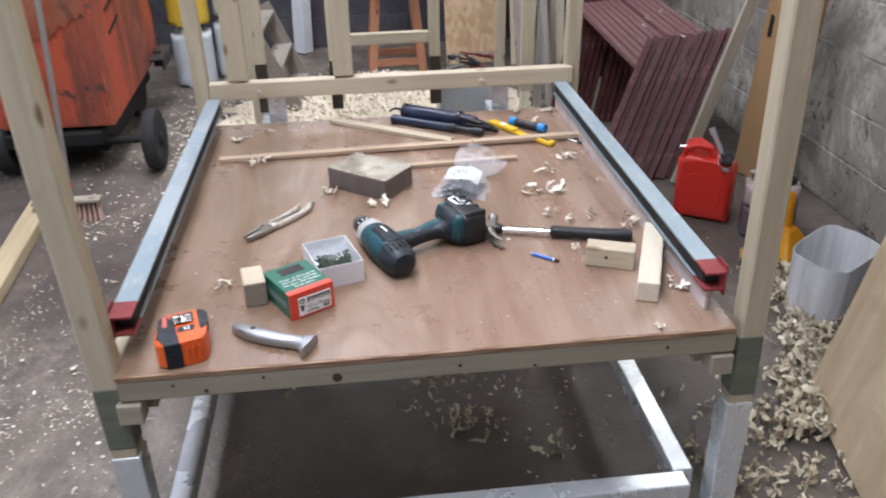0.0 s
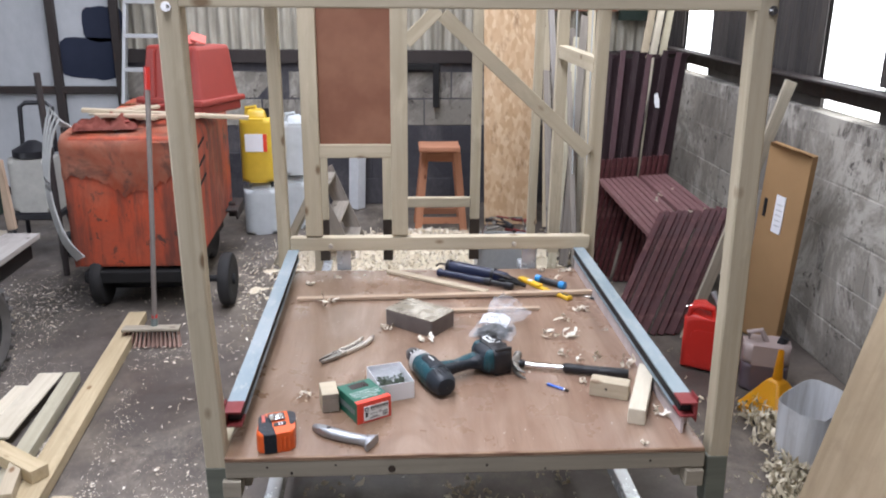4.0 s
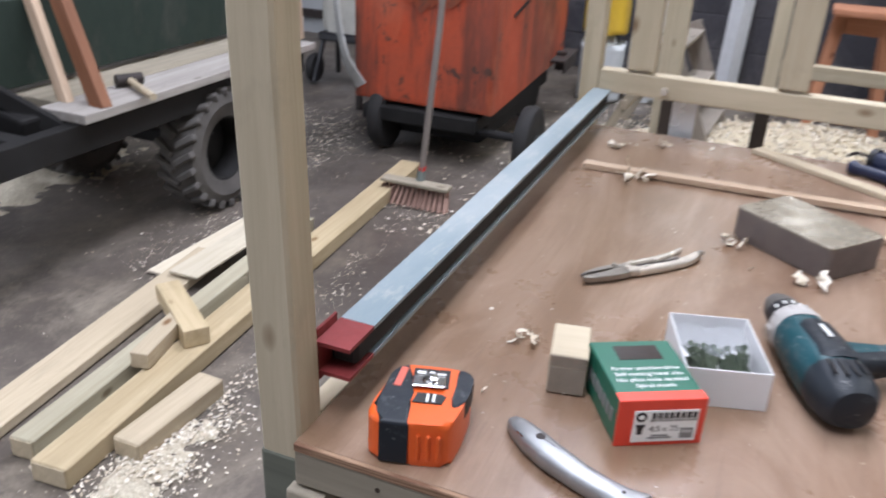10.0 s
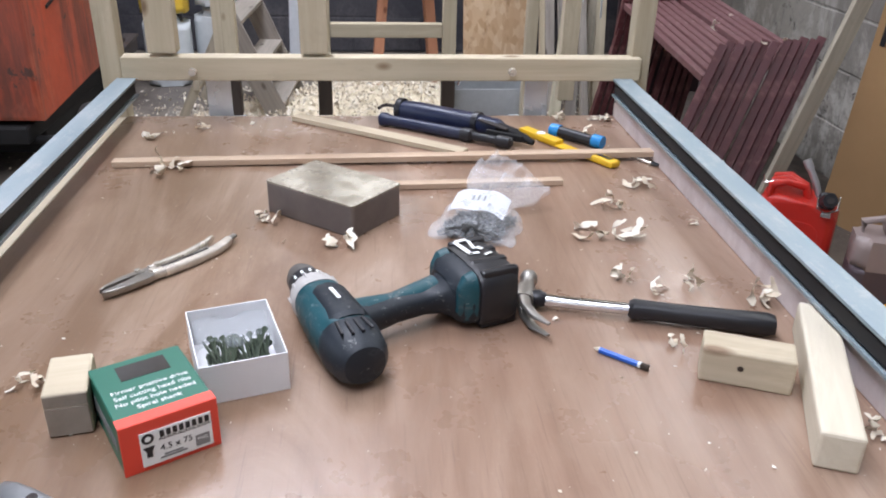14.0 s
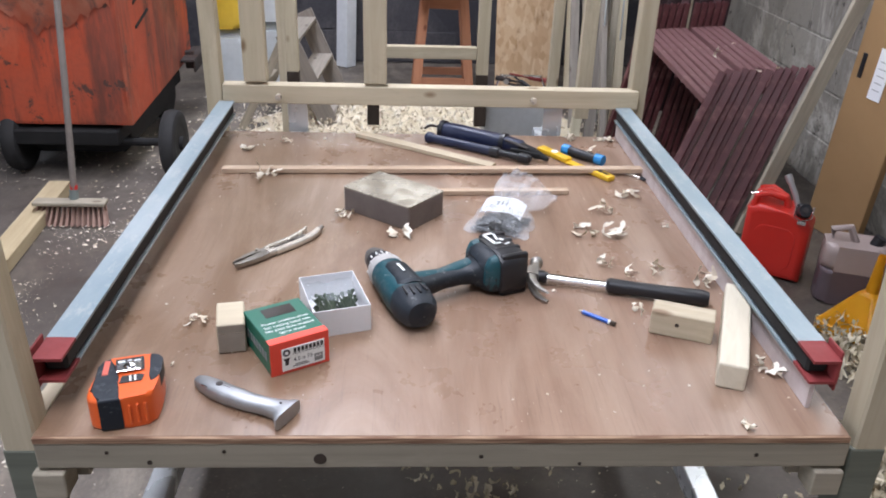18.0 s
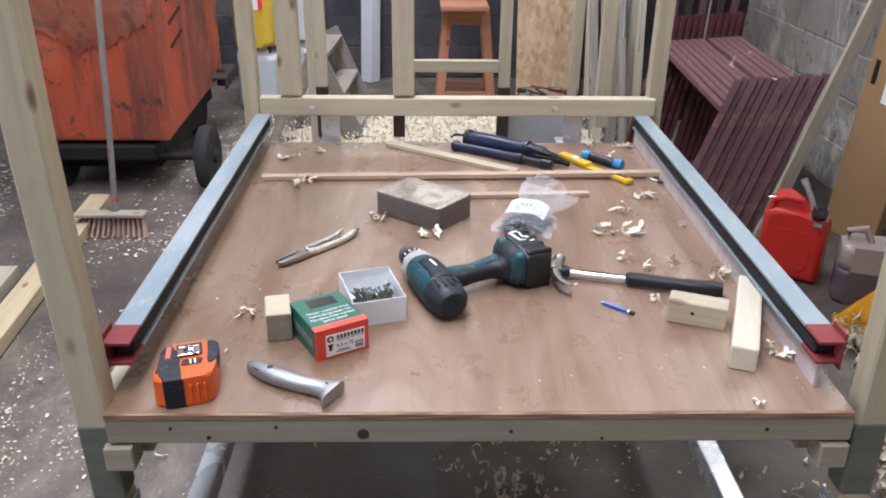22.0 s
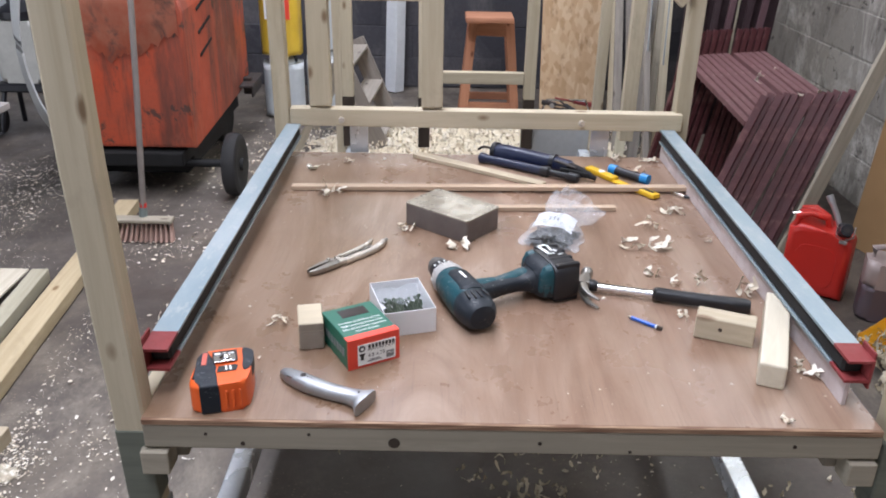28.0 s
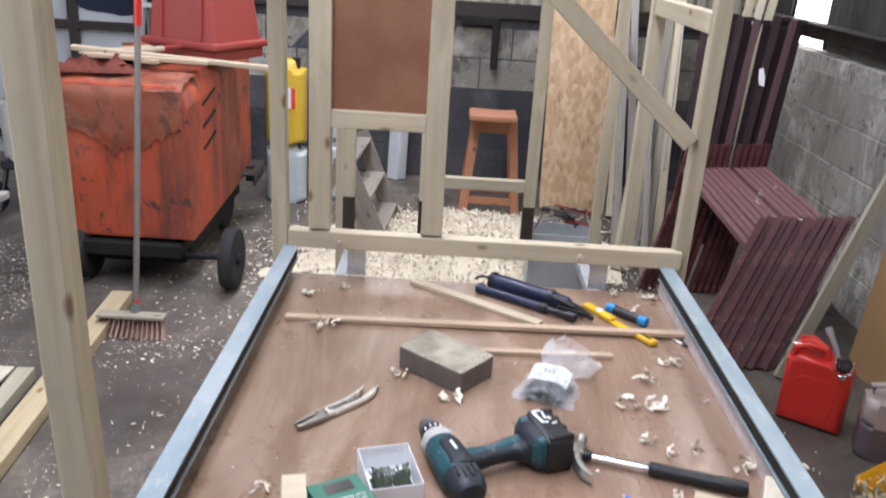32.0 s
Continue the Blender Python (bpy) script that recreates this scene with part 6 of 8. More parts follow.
def knife():
    th = thing("utility_knife", (-0.317, 0.071, D), "grey cast metal utility knife lying on the deck", "knife", "", "", -30)
    bm = bmesh.new()
    ux, uz = V(0, 1, 0), V(0, 0, 1)
    secs = []
    for x, hw, hh, oy, sq in ((-0.096, 0.0035, 0.0055, 0.005, 3), (-0.092, 0.0075, 0.0075, 0.004, 3.4), (-0.078, 0.0125, 0.0095, 0.001, 3.6), (-0.050, 0.0165, 0.0108, -0.003, 3.6), (-0.02, 0.0168, 0.0112, -0.005, 3.4), (0.02, 0.0150, 0.0112, -0.003, 3.2), (0.050, 0.0145, 0.0112, 0.002, 3.2), (0.068, 0.0165, 0.0115, 0.004, 3.4), (0.078, 0.0215, 0.0120, 0.003, 3.8), (0.086, 0.0290, 0.0125, 0.0, 4.2), (0.0905, 0.0300, 0.0125, -0.001, 4.4)):
        secs.append(((x, oy, hh), hw, hh, ux, uz, sq))
    loft(bm, secs)
    body = part("body", bm, ALU, th, "", None, 50)
    bm = bmesh.new()
    cyl(bm, (0.072, 0.006, 0.0225), (0.072, 0.006, 0.0243), 0.0022, None, 8)
    part("hanging_hole", bm, DARK_STEEL, body, "", PLACE[th])
    bm = bmesh.new()
    box(bm, (-0.060, -0.013, 0.0185), (0.014, 0.004, 0.002), 0.0008, (-30, 0, -4))
    part("bright_scratch", bm, CHROME, body, "small bright fleck", PLACE[th])
    bm = bmesh.new()
    lathe(bm, [(0.0055, 0.0), (0.0055, 0.0018), (0.004, 0.0022)], 14, Matrix.Translation((-0.042, 0.0, 0.0205)))
    part("screw", bm, DARK_STEEL, body, "dark slotted screw", PLACE[th])
    bm = bmesh.new()
    box(bm, (-0.02, 0.0, 0.0219), (0.036, 0.001, 0.0006))
    part("seam_groove", bm, DARK_STEEL, body, "", PLACE[th])
    bm = bmesh.new()
    box(bm, (-0.0958, 0.005, 0.006), (0.003, 0.0012, 0.009), 0.0)
    part("blade_slot", bm, DARK_STEEL, body, "", PLACE[th])


knife()


def offcut_block(at, size, deg, mat, label, hole=False):
    bm = bmesh.new()
    box(bm, (0, 0, size[2] / 2), size, 0.003, None, 2)
    ob = tagged(part("timber_offcut", bm, mat, None, "", local(*at, deg)), label, "timber offcut")
    if hole:
        bm = bmesh.new()
        cyl(bm, (-0.008, -size[1] / 2 - 0.0004, size[2] * 0.56), (-0.008, -size[1] / 2 + 0.002, size[2] * 0.56), 0.004, 0.004, 10)
        part("nail_hole", bm, ROTTEN, ob, "", PLACE[ob])
    return ob


offcut_block((-0.364, 0.250), (0.047, 0.078, 0.056), 11, BLOCKWOOD, "pale timber block standing beside the screw box")
end_wood = plain("grey_weathered_end_grain", (0.30, 0.255, 0.205), 0.85, 0, 0.2, 0.5, 45, 0.4)
blk = [o for o in bpy.data.objects if o.name.startswith("timber_offcut")][0]
for z0, z1 in ((0.002, 0.0385), (0.0395, 0.0545)):
    bm = bmesh.new()
    box(bm, (0, -0.0393, (z0 + z1) / 2), (0.0445, 0.0016, z1 - z0), 0.0006)
    part("end_grain", bm, end_wood, blk, "grey sawn end grain", PLACE[blk])
offcut_block((0.436, 0.284), (0.110, 0.048, 0.047), -22, BLOCKWOOD, "planed timber block with a dark nail hole", True)
bm = bmesh.new()
box(bm, (0, 0, 0.0235), (0.295, 0.047, 0.047), 0.004, None, 2)
tagged(part("timber_offcut", bm, WHITEWOOD, None, "", Matrix.Translation((0.518, 0.246, D)) @ Euler((0, 0, radians(68.5))).to_matrix().to_4x4()), "pale square timber stick lying at the deck edge", "timber offcut")


def screw_box():
    m = local(-0.281, 0.141, 29.6)
    th = thing("screw_box", (-0.281, 0.141, D), "green and red cardboard screw box with a window in the lid", "box", "", "", 29.6)
    W, L, HH = 0.101, 0.122, 0.060
    bm = bmesh.new()
    box(bm, (W / 2, L / 2 + 0.001, HH / 2), (W, L, HH), 0.0012)
    sleeve = part("sleeve", bm, BOX_GREEN, th, "green printed card sleeve")
    bm = bmesh.new()
    box(bm, (W / 2, 0.0, HH / 2), (W + 0.0012, 0.0035, HH + 0.001), 0.0006)
    box(bm, (W / 2, 0.007, HH + 0.0002), (W + 0.001, 0.016, 0.0012), 0.0)
    box(bm, (W + 0.0002, 0.006, HH / 2), (0.0012, 0.014, HH), 0.0)
    end = part("end_flap", bm, BOX_RED, th, "red printed end panel")
    bm = bmesh.new()
    box(bm, (W * 0.55, -0.0024, HH * 0.44), (W * 0.74, 0.001, HH * 0.70))
    lab = part("paper_label", bm, PRINT_WHITE, end, "white paper label", PLACE[th])
    face = PLACE[th] @ Matrix.Translation((W * 0.64, -0.0032, HH * 0.68)) @ Euler((radians(90), 0, 0)).to_matrix().to_4x4()
    for i in range(8):
        bm = bmesh.new()
        box(bm, (W * 0.64 - 0.0236 + 0.00675 * i, -0.0031, HH * 0.68), (0.0046, 0.0006, 0.0078))
        part("print_bar", bm, PRINT_BLACK, lab, "", PLACE[th])
    lettering("word", "PREMIUM DECKING SCREW", 0.0044, face @ Matrix.Translation((0, -0.0066, 0)), PRINT_BLACK, lab)
    face = PLACE[th] @ Matrix.Translation((W * 0.54, -0.0032, HH * 0.38)) @ Euler((radians(90), 0, 0)).to_matrix().to_4x4()
    lettering("word", "4.5 x 75", 0.0105, face, PRINT_BLACK, lab)
    lettering("word", "FREE", 0.0052, face @ Matrix.Translation((0.0272, -0.0045, 0.0004)), PRINT_WHITE, lab)
    for nm, x, z, w, h, mt in (("print_square", 0.81, 0.27, 0.015, 0.014, PRINT_GREY), ("print_bar", 0.5, 0.18, 0.028, 0.002, PRINT_GREY), ("print_bar", 0.5, 0.23, 0.020, 0.002, PRINT_GREY)):
        bm = bmesh.new()
        box(bm, (W * x, -0.0031, HH * z), (w, 0.0006, h))
        part(nm, bm, mt, lab, "", PLACE[th])
    bm = bmesh.new()
    lathe(bm, [(0.0064, 0), (0.0064, 0.0006), (0.0030, 0.0007), (0.0030, 0.0)], 16, Matrix.Translation((W * 0.26, -0.0031, HH * 0.66)) @ Euler((radians(90), 0, 0)).to_matrix().to_4x4())
    part("head_symbol", bm, PRINT_BLACK, lab, "", PLACE[th])
    bm = bmesh.new()
    cyl(bm, (W * 0.26, -0.0036, HH * 0.66), (W * 0.26, -0.0041, HH * 0.66), 0.0034, None, 6)
    part("head_recess", bm, PRINT_WHITE, lab, "", PLACE[th])
    bm = bmesh.new()
    prism(bm, [(-0.006, 0.004), (0.006, 0.004), (0.003, -0.002), (0.003, -0.009), (-0.003, -0.009), (-0.003, -0.002)], 0.0006, 0, Matrix.Translation((W * 0.26, -0.0030, HH * 0.42)) @ Euler((radians(90), 0, 0)).to_matrix().to_4x4())
    part("screw_symbol", bm, PRINT_BLACK, lab, "", PLACE[th])
    for i, text in enumerate(("Firmer positive drive", "Self cutting head ribs", "No pilot hole needed", "Spiral shank")):
        lettering("line", text, 0.0098, PLACE[th] @ Matrix.Translation((W * 0.5, 0.062 - 0.0118 * i, HH + 0.0006)), PRINT_WHITE, sleeve)
    bm = bmesh.new()
    box(bm, (W * 0.52, 0.096, HH + 0.0003), (0.054, 0.030, 0.0006), 0.0)
    part("window", bm, plain("dark_window_film", (0.05, 0.045, 0.042), 0.12, 0, 0.6, 0.5, 60, 0), sleeve, "clear film window over dark contents", PLACE[th])
    for i in range(7):
        bm = bmesh.new()
        box(bm, (-0.0006, 0.020 + 0.0135 * i, HH * 0.48), (0.0006, 0.0085, 0.016))
        part("print_bar", bm, PRINT_GREY, sleeve, "", PLACE[th])


screw_box()


def screw_mesh():
    bm = bmesh.new()
    lathe(bm, [(0.0, 0.0), (0.0019, 0.008), (0.0019, 0.066), (0.0024, 0.068), (0.0044, 0.0745), (0.0044, 0.0755), (0.002, 0.0755), (0.002, 0.074)], 8)
    return finish(bm, "screw", SCREW_GREEN)


def screw_tray():
    th = thing("screw_tray", (-0.126, 0.288, D), "open white card tray half full of green screws", "box", "", "", 17)
    W, L, HH, t = 0.103, 0.135, 0.052, 0.0015
    bm = bmesh.new()
    rings = []
    for dx, z in ((0, 0), (0, HH), (t, HH), (t, t)):
        rings.append([bm.verts.new((x, y, z)) for x, y in ((-dx, dx), (-dx, L - dx), (-W + dx, L - dx), (-W + dx, dx))])
    for a, b in zip(rings, rings[1:]):
        for i in range(4):
            bm.faces.new((a[i], a[(i + 1) % 4], b[(i + 1) % 4], b[i]))
    bm.faces.new(rings[0])
    bm.faces.new(rings[-1])
    part("tray", bm, WHITE_CARD, th)
    me = screw_mesh()
    r = random.Random(4)
    for i in range(74):
        x = -W / 2 + r.uniform(-0.036, 0.036)
        y = 0.047 + r.uniform(-0.005, 0.008)
        z = 0.006 + 0.027 * i / 74 + r.uniform(0, 0.003)
        m = PLACE[th] @ Matrix.Translation((x, y, z)) @ Euler((0, 0, radians(max(-24, min(24, r.gauss(-3, 11)))))).to_matrix().to_4x4() @ Euler((radians(90 + r.uniform(-7, 7)), 0, 0)).to_matrix().to_4x4() @ Matrix.Translation((0, 0, -0.037)) @ Euler((radians(180 * (i % 2)), 0, 0)).to_matrix().to_4x4() @ Matrix.Translation((0, 0, -0.074 * (i % 2)))
        put("screw", me, m, th)
    bm = bmesh.new()
    n = 20
    grid = [[bm.verts.new((-0.006 - 0.091 * i / n, 0.066 + 0.062 * j / n + 0.009 * math.sin(i * 0.5), 0.041 + 0.006 * noise.noise(V(i * 0.22, j * 0.25, 2)) + 0.002 * noise.noise(V(i * 0.6, j * 0.6, 5)) - 0.004 * (1 - j / n))) for i in range(n + 1)] for j in range(n + 1)]
    for a, b in zip(grid, grid[1:]):
        for i in range(n):
            bm.faces.new((a[i], a[i + 1], b[i + 1], b[i]))
    part("inner_bag", bm, FOLDED_FILM, th, "crumpled clear polythene bag", None, 30)


screw_tray()


def tin():
    th = thing("metal_tin", (-0.094, 0.820, D), "tarnished oblong metal tin with a worn flat lid", "tin", "", "", -38.5)
    bm = bmesh.new()
    prism(bm, rounded(0.199, 0.132, 0.007, 3), 0.056, 0.002)
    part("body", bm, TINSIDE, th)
    bm = bmesh.new()
    ring = rounded(0.2005, 0.1335, 0.0075, 3)
    prism(bm, ring, 0.004, 0.0015, Matrix.Translation((0, 0, 0.0548)), 2)
    part("lid", bm, TINLID, th, "shiny tin lid, its reflection lightened into the colour")
    for y in (-0.03, 0.03):
        bm = bmesh.new()
        cyl(bm, (-0.1012, y - 0.012, 0.055), (-0.1012, y + 0.012, 0.055), 0.0022, None, 8)
        part("hinge", bm, TINSIDE, th, "rolled tin hinge")


tin()


def pliers():
    th = thing("locking_pliers", (-0.330, 0.606, D), "worn nickel-plated locking pliers lying on the deck", "pliers", "", "", 46)
    Y, Z = V(0, 1, 0), V(0, 0, 1)

    def plate(nm, pts, z, h, mat, label="", bev=0.002):
        bm = bmesh.new()
        prism(bm, pts, h, bev, Matrix.Translation((0, 0, z)), 2)
        return part(nm, bm, mat, th, label)
    bm = bmesh.new()   # folded steel handle, swelling towards its rounded tail
    loft(bm, [((x, y, z), a, b, Y, Z, 2.6) for x, y, z, a, b in ((-0.040, -0.008, 0.013, 0.010, 0.011), (-0.02, -0.010, 0.012, 0.011, 0.0115), (0.03, -0.010, 0.011, 0.0105, 0.011), (0.075, -0.006, 0.011, 0.010, 0.0105), (0.098, 0.002, 0.012, 0.010, 0.010), (0.112, 0.010, 0.012, 0.009, 0.009), (0.116, 0.012, 0.012, 0.005, 0.005))])
    handle = part("fixed_handle", bm, NICKEL, th, "folded steel handle")
    bm = bmesh.new()
    box(bm, (0.02, -0.006, 0.0222), (0.085, 0.0065, 0.0016), 0.0005, (0, 1.5, 2))
    part("handle_slot", bm, DARK_STEEL, handle, "dark open channel of the handle", PLACE[th])
    bm = bmesh.new()   # lever bowed away from the handle
    loft(bm, [((x, y, z), a, b, Y, Z, 2.8) for x, y, z, a, b in ((-0.034, 0.012, 0.014, 0.005, 0.008), (-0.005, 0.013, 0.014, 0.006, 0.009), (0.035, 0.016, 0.014, 0.006, 0.009), (0.070, 0.024, 0.014, 0.0055, 0.009), (0.092, 0.034, 0.015, 0.005, 0.008), (0.098, 0.038, 0.015, 0.003, 0.005))])
    part("lever", bm, NICKEL, th, "hinged lever handle")
    plate("release_trigger", [(0.030, 0.003), (0.060, 0.008), (0.078, 0.014), (0.074, 0.018), (0.052, 0.013), (0.028, 0.008)], 0.008, 0.006, STEEL, "small release lever")
    plate("upper_jaw", [(-0.030, -0.016), (-0.030, 0.004), (-0.060, 0.004), (-0.078, -0.004), (-0.100, -0.005), (-0.118, -0.003), (-0.121, -0.010), (-0.110, -0.016), (-0.075, -0.021), (-0.050, -0.020)], 0.005, 0.014, STEEL, "serrated fixed jaw")
    plate("lower_jaw", [(-0.026, 0.004), (-0.026, 0.016), (-0.052, 0.021), (-0.082, 0.018), (-0.108, 0.012), (-0.118, 0.005), (-0.112, 0.003), (-0.090, 0.008), (-0.064, 0.009), (-0.045, 0.004)], 0.006, 0.012, STEEL, "hooked moving jaw")
    for i in range(6):
        bm = bmesh.new()
        box(bm, (-0.084 - 0.005 * i, -0.0035, 0.0125), (0.0022, 0.003, 0.011), 0.0004, (0, 0, 30))
        part("tooth", bm, DARK_STEEL, th)
    for x, y, r in ((-0.036, -0.004, 0.007), (-0.020, 0.011, 0.006), (-0.052, 0.014, 0.005), (0.024, 0.004, 0.004)):
        bm = bmesh.new()
        cyl(bm, (x, y, 0.004), (x, y, 0.024), r, r * 0.85, 14)
        part("rivet", bm, NICKEL, th)
    bm = bmesh.new()
    cyl(bm, (0.110, 0.011, 0.012), (0.128, 0.019, 0.012), 0.0065, 0.006, 12)
    part("adjusting_screw", bm, STEEL, th, "knurled adjusting screw")
    for o in th.children_recursive:
        o.data.transform(Matrix.Diagonal((1, 0.86, 0.72, 1)))


pliers()


def drill():
    m = local(-0.080, 0.390, 22)
    th = thing("cordless_drill", (-0.080, 0.390, D), "teal and black cordless drill lying on its side", "drill", "", "", 22)
    X, Y, Z = V(1, 0, 0), V(0, 1, 0), V(0, 0, 1)
    zc = 0.036

    def run(secs):
        bm = bmesh.new()
        loft(bm, [((x, y, z), a, b, X, Z, q) for x, y, z, a, b, q in secs])
        return bm
    body = part("motor_housing", run([(0, -0.122, zc, 0.012, 0.012, 2.2), (0, -0.118, zc, 0.025, 0.024, 2.2), (0, -0.105, zc, 0.034, 0.031, 2.4), (0.0, -0.07, zc, 0.038, 0.035, 2.6), (0.0, -0.03, zc, 0.039, 0.036, 2.6), (0, 0.03, zc, 0.036, 0.034, 2.5), (0, 0.055, zc, 0.033, 0.032, 2.4)]), TEAL, th, "scuffed teal motor housing")
    part("rear_cap", run([(0, -0.1235, zc, 0.010, 0.010, 2.2), (0, -0.1195, zc, 0.0262, 0.0252, 2.2), (0, -0.106, zc, 0.0352, 0.0322, 2.4), (0, -0.072, zc, 0.0392, 0.0362, 2.6), (0, -0.062, zc, 0.0385, 0.0355, 2.6)]), CHARCOAL, body, "charcoal rubber end cap", PLACE[th])
    for i in range(4):
        bm = bmesh.new()
        box(bm, (0.012 * i - 0.018, -0.086 + 0.003 * abs(i - 1.5), zc + 0.0352), (0.004, 0.030, 0.003), 0.0008, (0, 0, 4 * (i - 1.5)))
        part("vent_slot", bm, BLACK_PLASTIC, body, "", PLACE[th])
    part("gear_housing", run([(0, 0.048, zc, 0.034, 0.034, 2.3), (0, 0.058, zc, 0.0352, 0.0352, 2.2), (0, 0.074, zc, 0.0330, 0.0330, 2.1), (0, 0.082, zc, 0.0285, 0.0285, 2.0)]), GREYPLAST, body, "grey torque ring", PLACE[th])
    for i in range(10):
        a = 2 * math.pi * i / 10
        bm = bmesh.new()
        box(bm, (0.0338 * math.cos(a), 0.066, zc + 0.0338 * math.sin(a)), (0.004, 0.016, 0.004), 0.001)
        part("ring_rib", bm, GREYPLAST, body, "", PLACE[th])
    part("collar", run([(0, 0.079, zc, 0.026, 0.026, 2.0), (0, 0.106, zc, 0.0250, 0.0250, 2.0)]), BLACK_PLASTIC, body, "black chuck collar with white dashes", PLACE[th])
    part("chuck", run([(0, 0.103, zc, 0.0235, 0.0235, 2.0), (0, 0.122, zc, 0.0225, 0.0225, 2.0), (0, 0.138, zc, 0.016, 0.016, 2.0), (0, 0.144, zc, 0.010, 0.010, 2.0)]), CHUCK_GREY, body, "worn dark grey drill chuck", PLACE[th])
    for i in range(5):
        a = radians(30 + 26 * i)
        bm = bmesh.new()
        box(bm, (0.0256 * math.cos(a), 0.094, zc + 0.0256 * math.sin(a)), (0.003, 0.007, 0.003))
        part("mark", bm, PRINT_WHITE, body, "", PLACE[th])
    # raised dark side panel
    part("side_panel", run([(0.004, -0.060, zc + 0.011, 0.024, 0.0262, 3), (0.004, -0.052, zc + 0.013, 0.0285, 0.0268, 3), (0.004, 0.022, zc + 0.013, 0.0262, 0.0245, 3), (0.004, 0.040, zc + 0.012, 0.019, 0.0205, 3)]), CHARCOAL, body, "charcoal side panel", PLACE[th])
    bm = bmesh.new()
    box(bm, (0.004, -0.006, zc + 0.0408), (0.005, 0.030, 0.001), 0.0, (0, 0, 3))
    part("badge_bar", bm, PRINT_WHITE, body, "pale worn badge", PLACE[th])
    # handle along +x
    bm = bmesh.new()
    loft(bm, [((0.020, -0.022, zc), 0.030, 0.026, Y, Z, 2.6), ((0.045, -0.018, zc), 0.0225, 0.020, Y, Z, 2.5), ((0.085, -0.012, zc), 0.0178, 0.0170, Y, Z, 2.4), ((0.125, -0.008, zc), 0.0178, 0.0170, Y, Z, 2.4), ((0.150, -0.006, zc + 0.001), 0.023, 0.021, Y, Z, 2.6), ((0.163, -0.004, zc + 0.003), 0.036, 0.030, Y, Z, 3)])
    hnd = part("handle", bm, CHARCOAL, th, "charcoal rubber grip")
    bm = bmesh.new()
    loft(bm, [((0.028, -0.012, zc + 0.010), 0.019, 0.0152, Y, Z, 2.4), ((0.085, -0.003, zc + 0.007), 0.0125, 0.0112, Y, Z, 2.4), ((0.152, 0.006, zc + 0.009), 0.019, 0.0160, Y, Z, 2.6)])
    part("handle_inlay", bm, TEAL, hnd, "teal handle inlay", PLACE[th])
    bm = bmesh.new()
    box(bm, (0.045, 0.016, zc), (0.024, 0.016, 0.016), 0.005, (0, 0, -20), 2)
    part("trigger", bm, BLACK_PLASTIC, th)
    # battery
    bm = bmesh.new()
    loft(bm, [((x, -0.002, zc + 0.006), a, b, Y, Z, 3.4) for x, a, b in ((0.158, 0.030, 0.026), (0.168, 0.050, 0.036), (0.180, 0.056, 0.040), (0.193, 0.057, 0.0405))])
    foot = part("battery_shoe", bm, CHARCOAL, th, "dark battery shoe")
    for s in (-1, 1):
        bm = bmesh.new()
        loft(bm, [((x, -0.002 + s * 0.040, zc + 0.011), a, b, Y, Z, 2.6) for x, a, b in ((0.162, 0.004, 0.020), (0.172, 0.0135, 0.034), (0.186, 0.0175, 0.0375))])
        part("shoe_inlay", bm, TEAL, foot, "teal shoe flank", PLACE[th])
    bm = bmesh.new()
    loft(bm, [((x, 0.0, zc + 0.007), a, b, Y, Z, 4.2) for x, a, b in ((0.190, 0.060, 0.041), (0.196, 0.0635, 0.0425), (0.236, 0.0635, 0.0425), (0.246, 0.060, 0.040), (0.248, 0.054, 0.036))])
    bat = part("battery", bm, BLACK_PLASTIC, th, "black battery pack with white lettering worn away")
    for y in (-0.048, -0.016, 0.016, 0.048):
        bm = bmesh.new()
        box(bm, (0.222, y, zc + 0.007), (0.056, 0.013, 0.0865), 0.004, None, 2)
        part("battery_rib", bm, BLACK_PLASTIC, bat, "", PLACE[th])
    bm = bmesh.new()
    box(bm, (0.252, 0.0, zc + 0.018), (0.008, 0.060, 0.030), 0.003, None, 2)
    part("battery_latch", bm, CHARCOAL, bat, "", PLACE[th])
    for x, y, w, h, d in ((0.204, 0.024, 0.007, 0.044, 6), (0.220, 0.030, 0.005, 0.026, -8), (0.212, 0.047, 0.018, 0.006, 4), (0.212, 0.004, 0.014, 0.005, -5), (0.229, -0.004, 0.012, 0.004, 14), (0.226, 0.016, 0.006, 0.010, 30)):
        bm = bmesh.new()
        box(bm, (x, y, zc + 0.0508), (w, h, 0.0008), 0, (0, 0, d))
        part("logo_bar", bm, PRINT_WHITE, bat, "white worn logo stroke", PLACE[th])


drill()


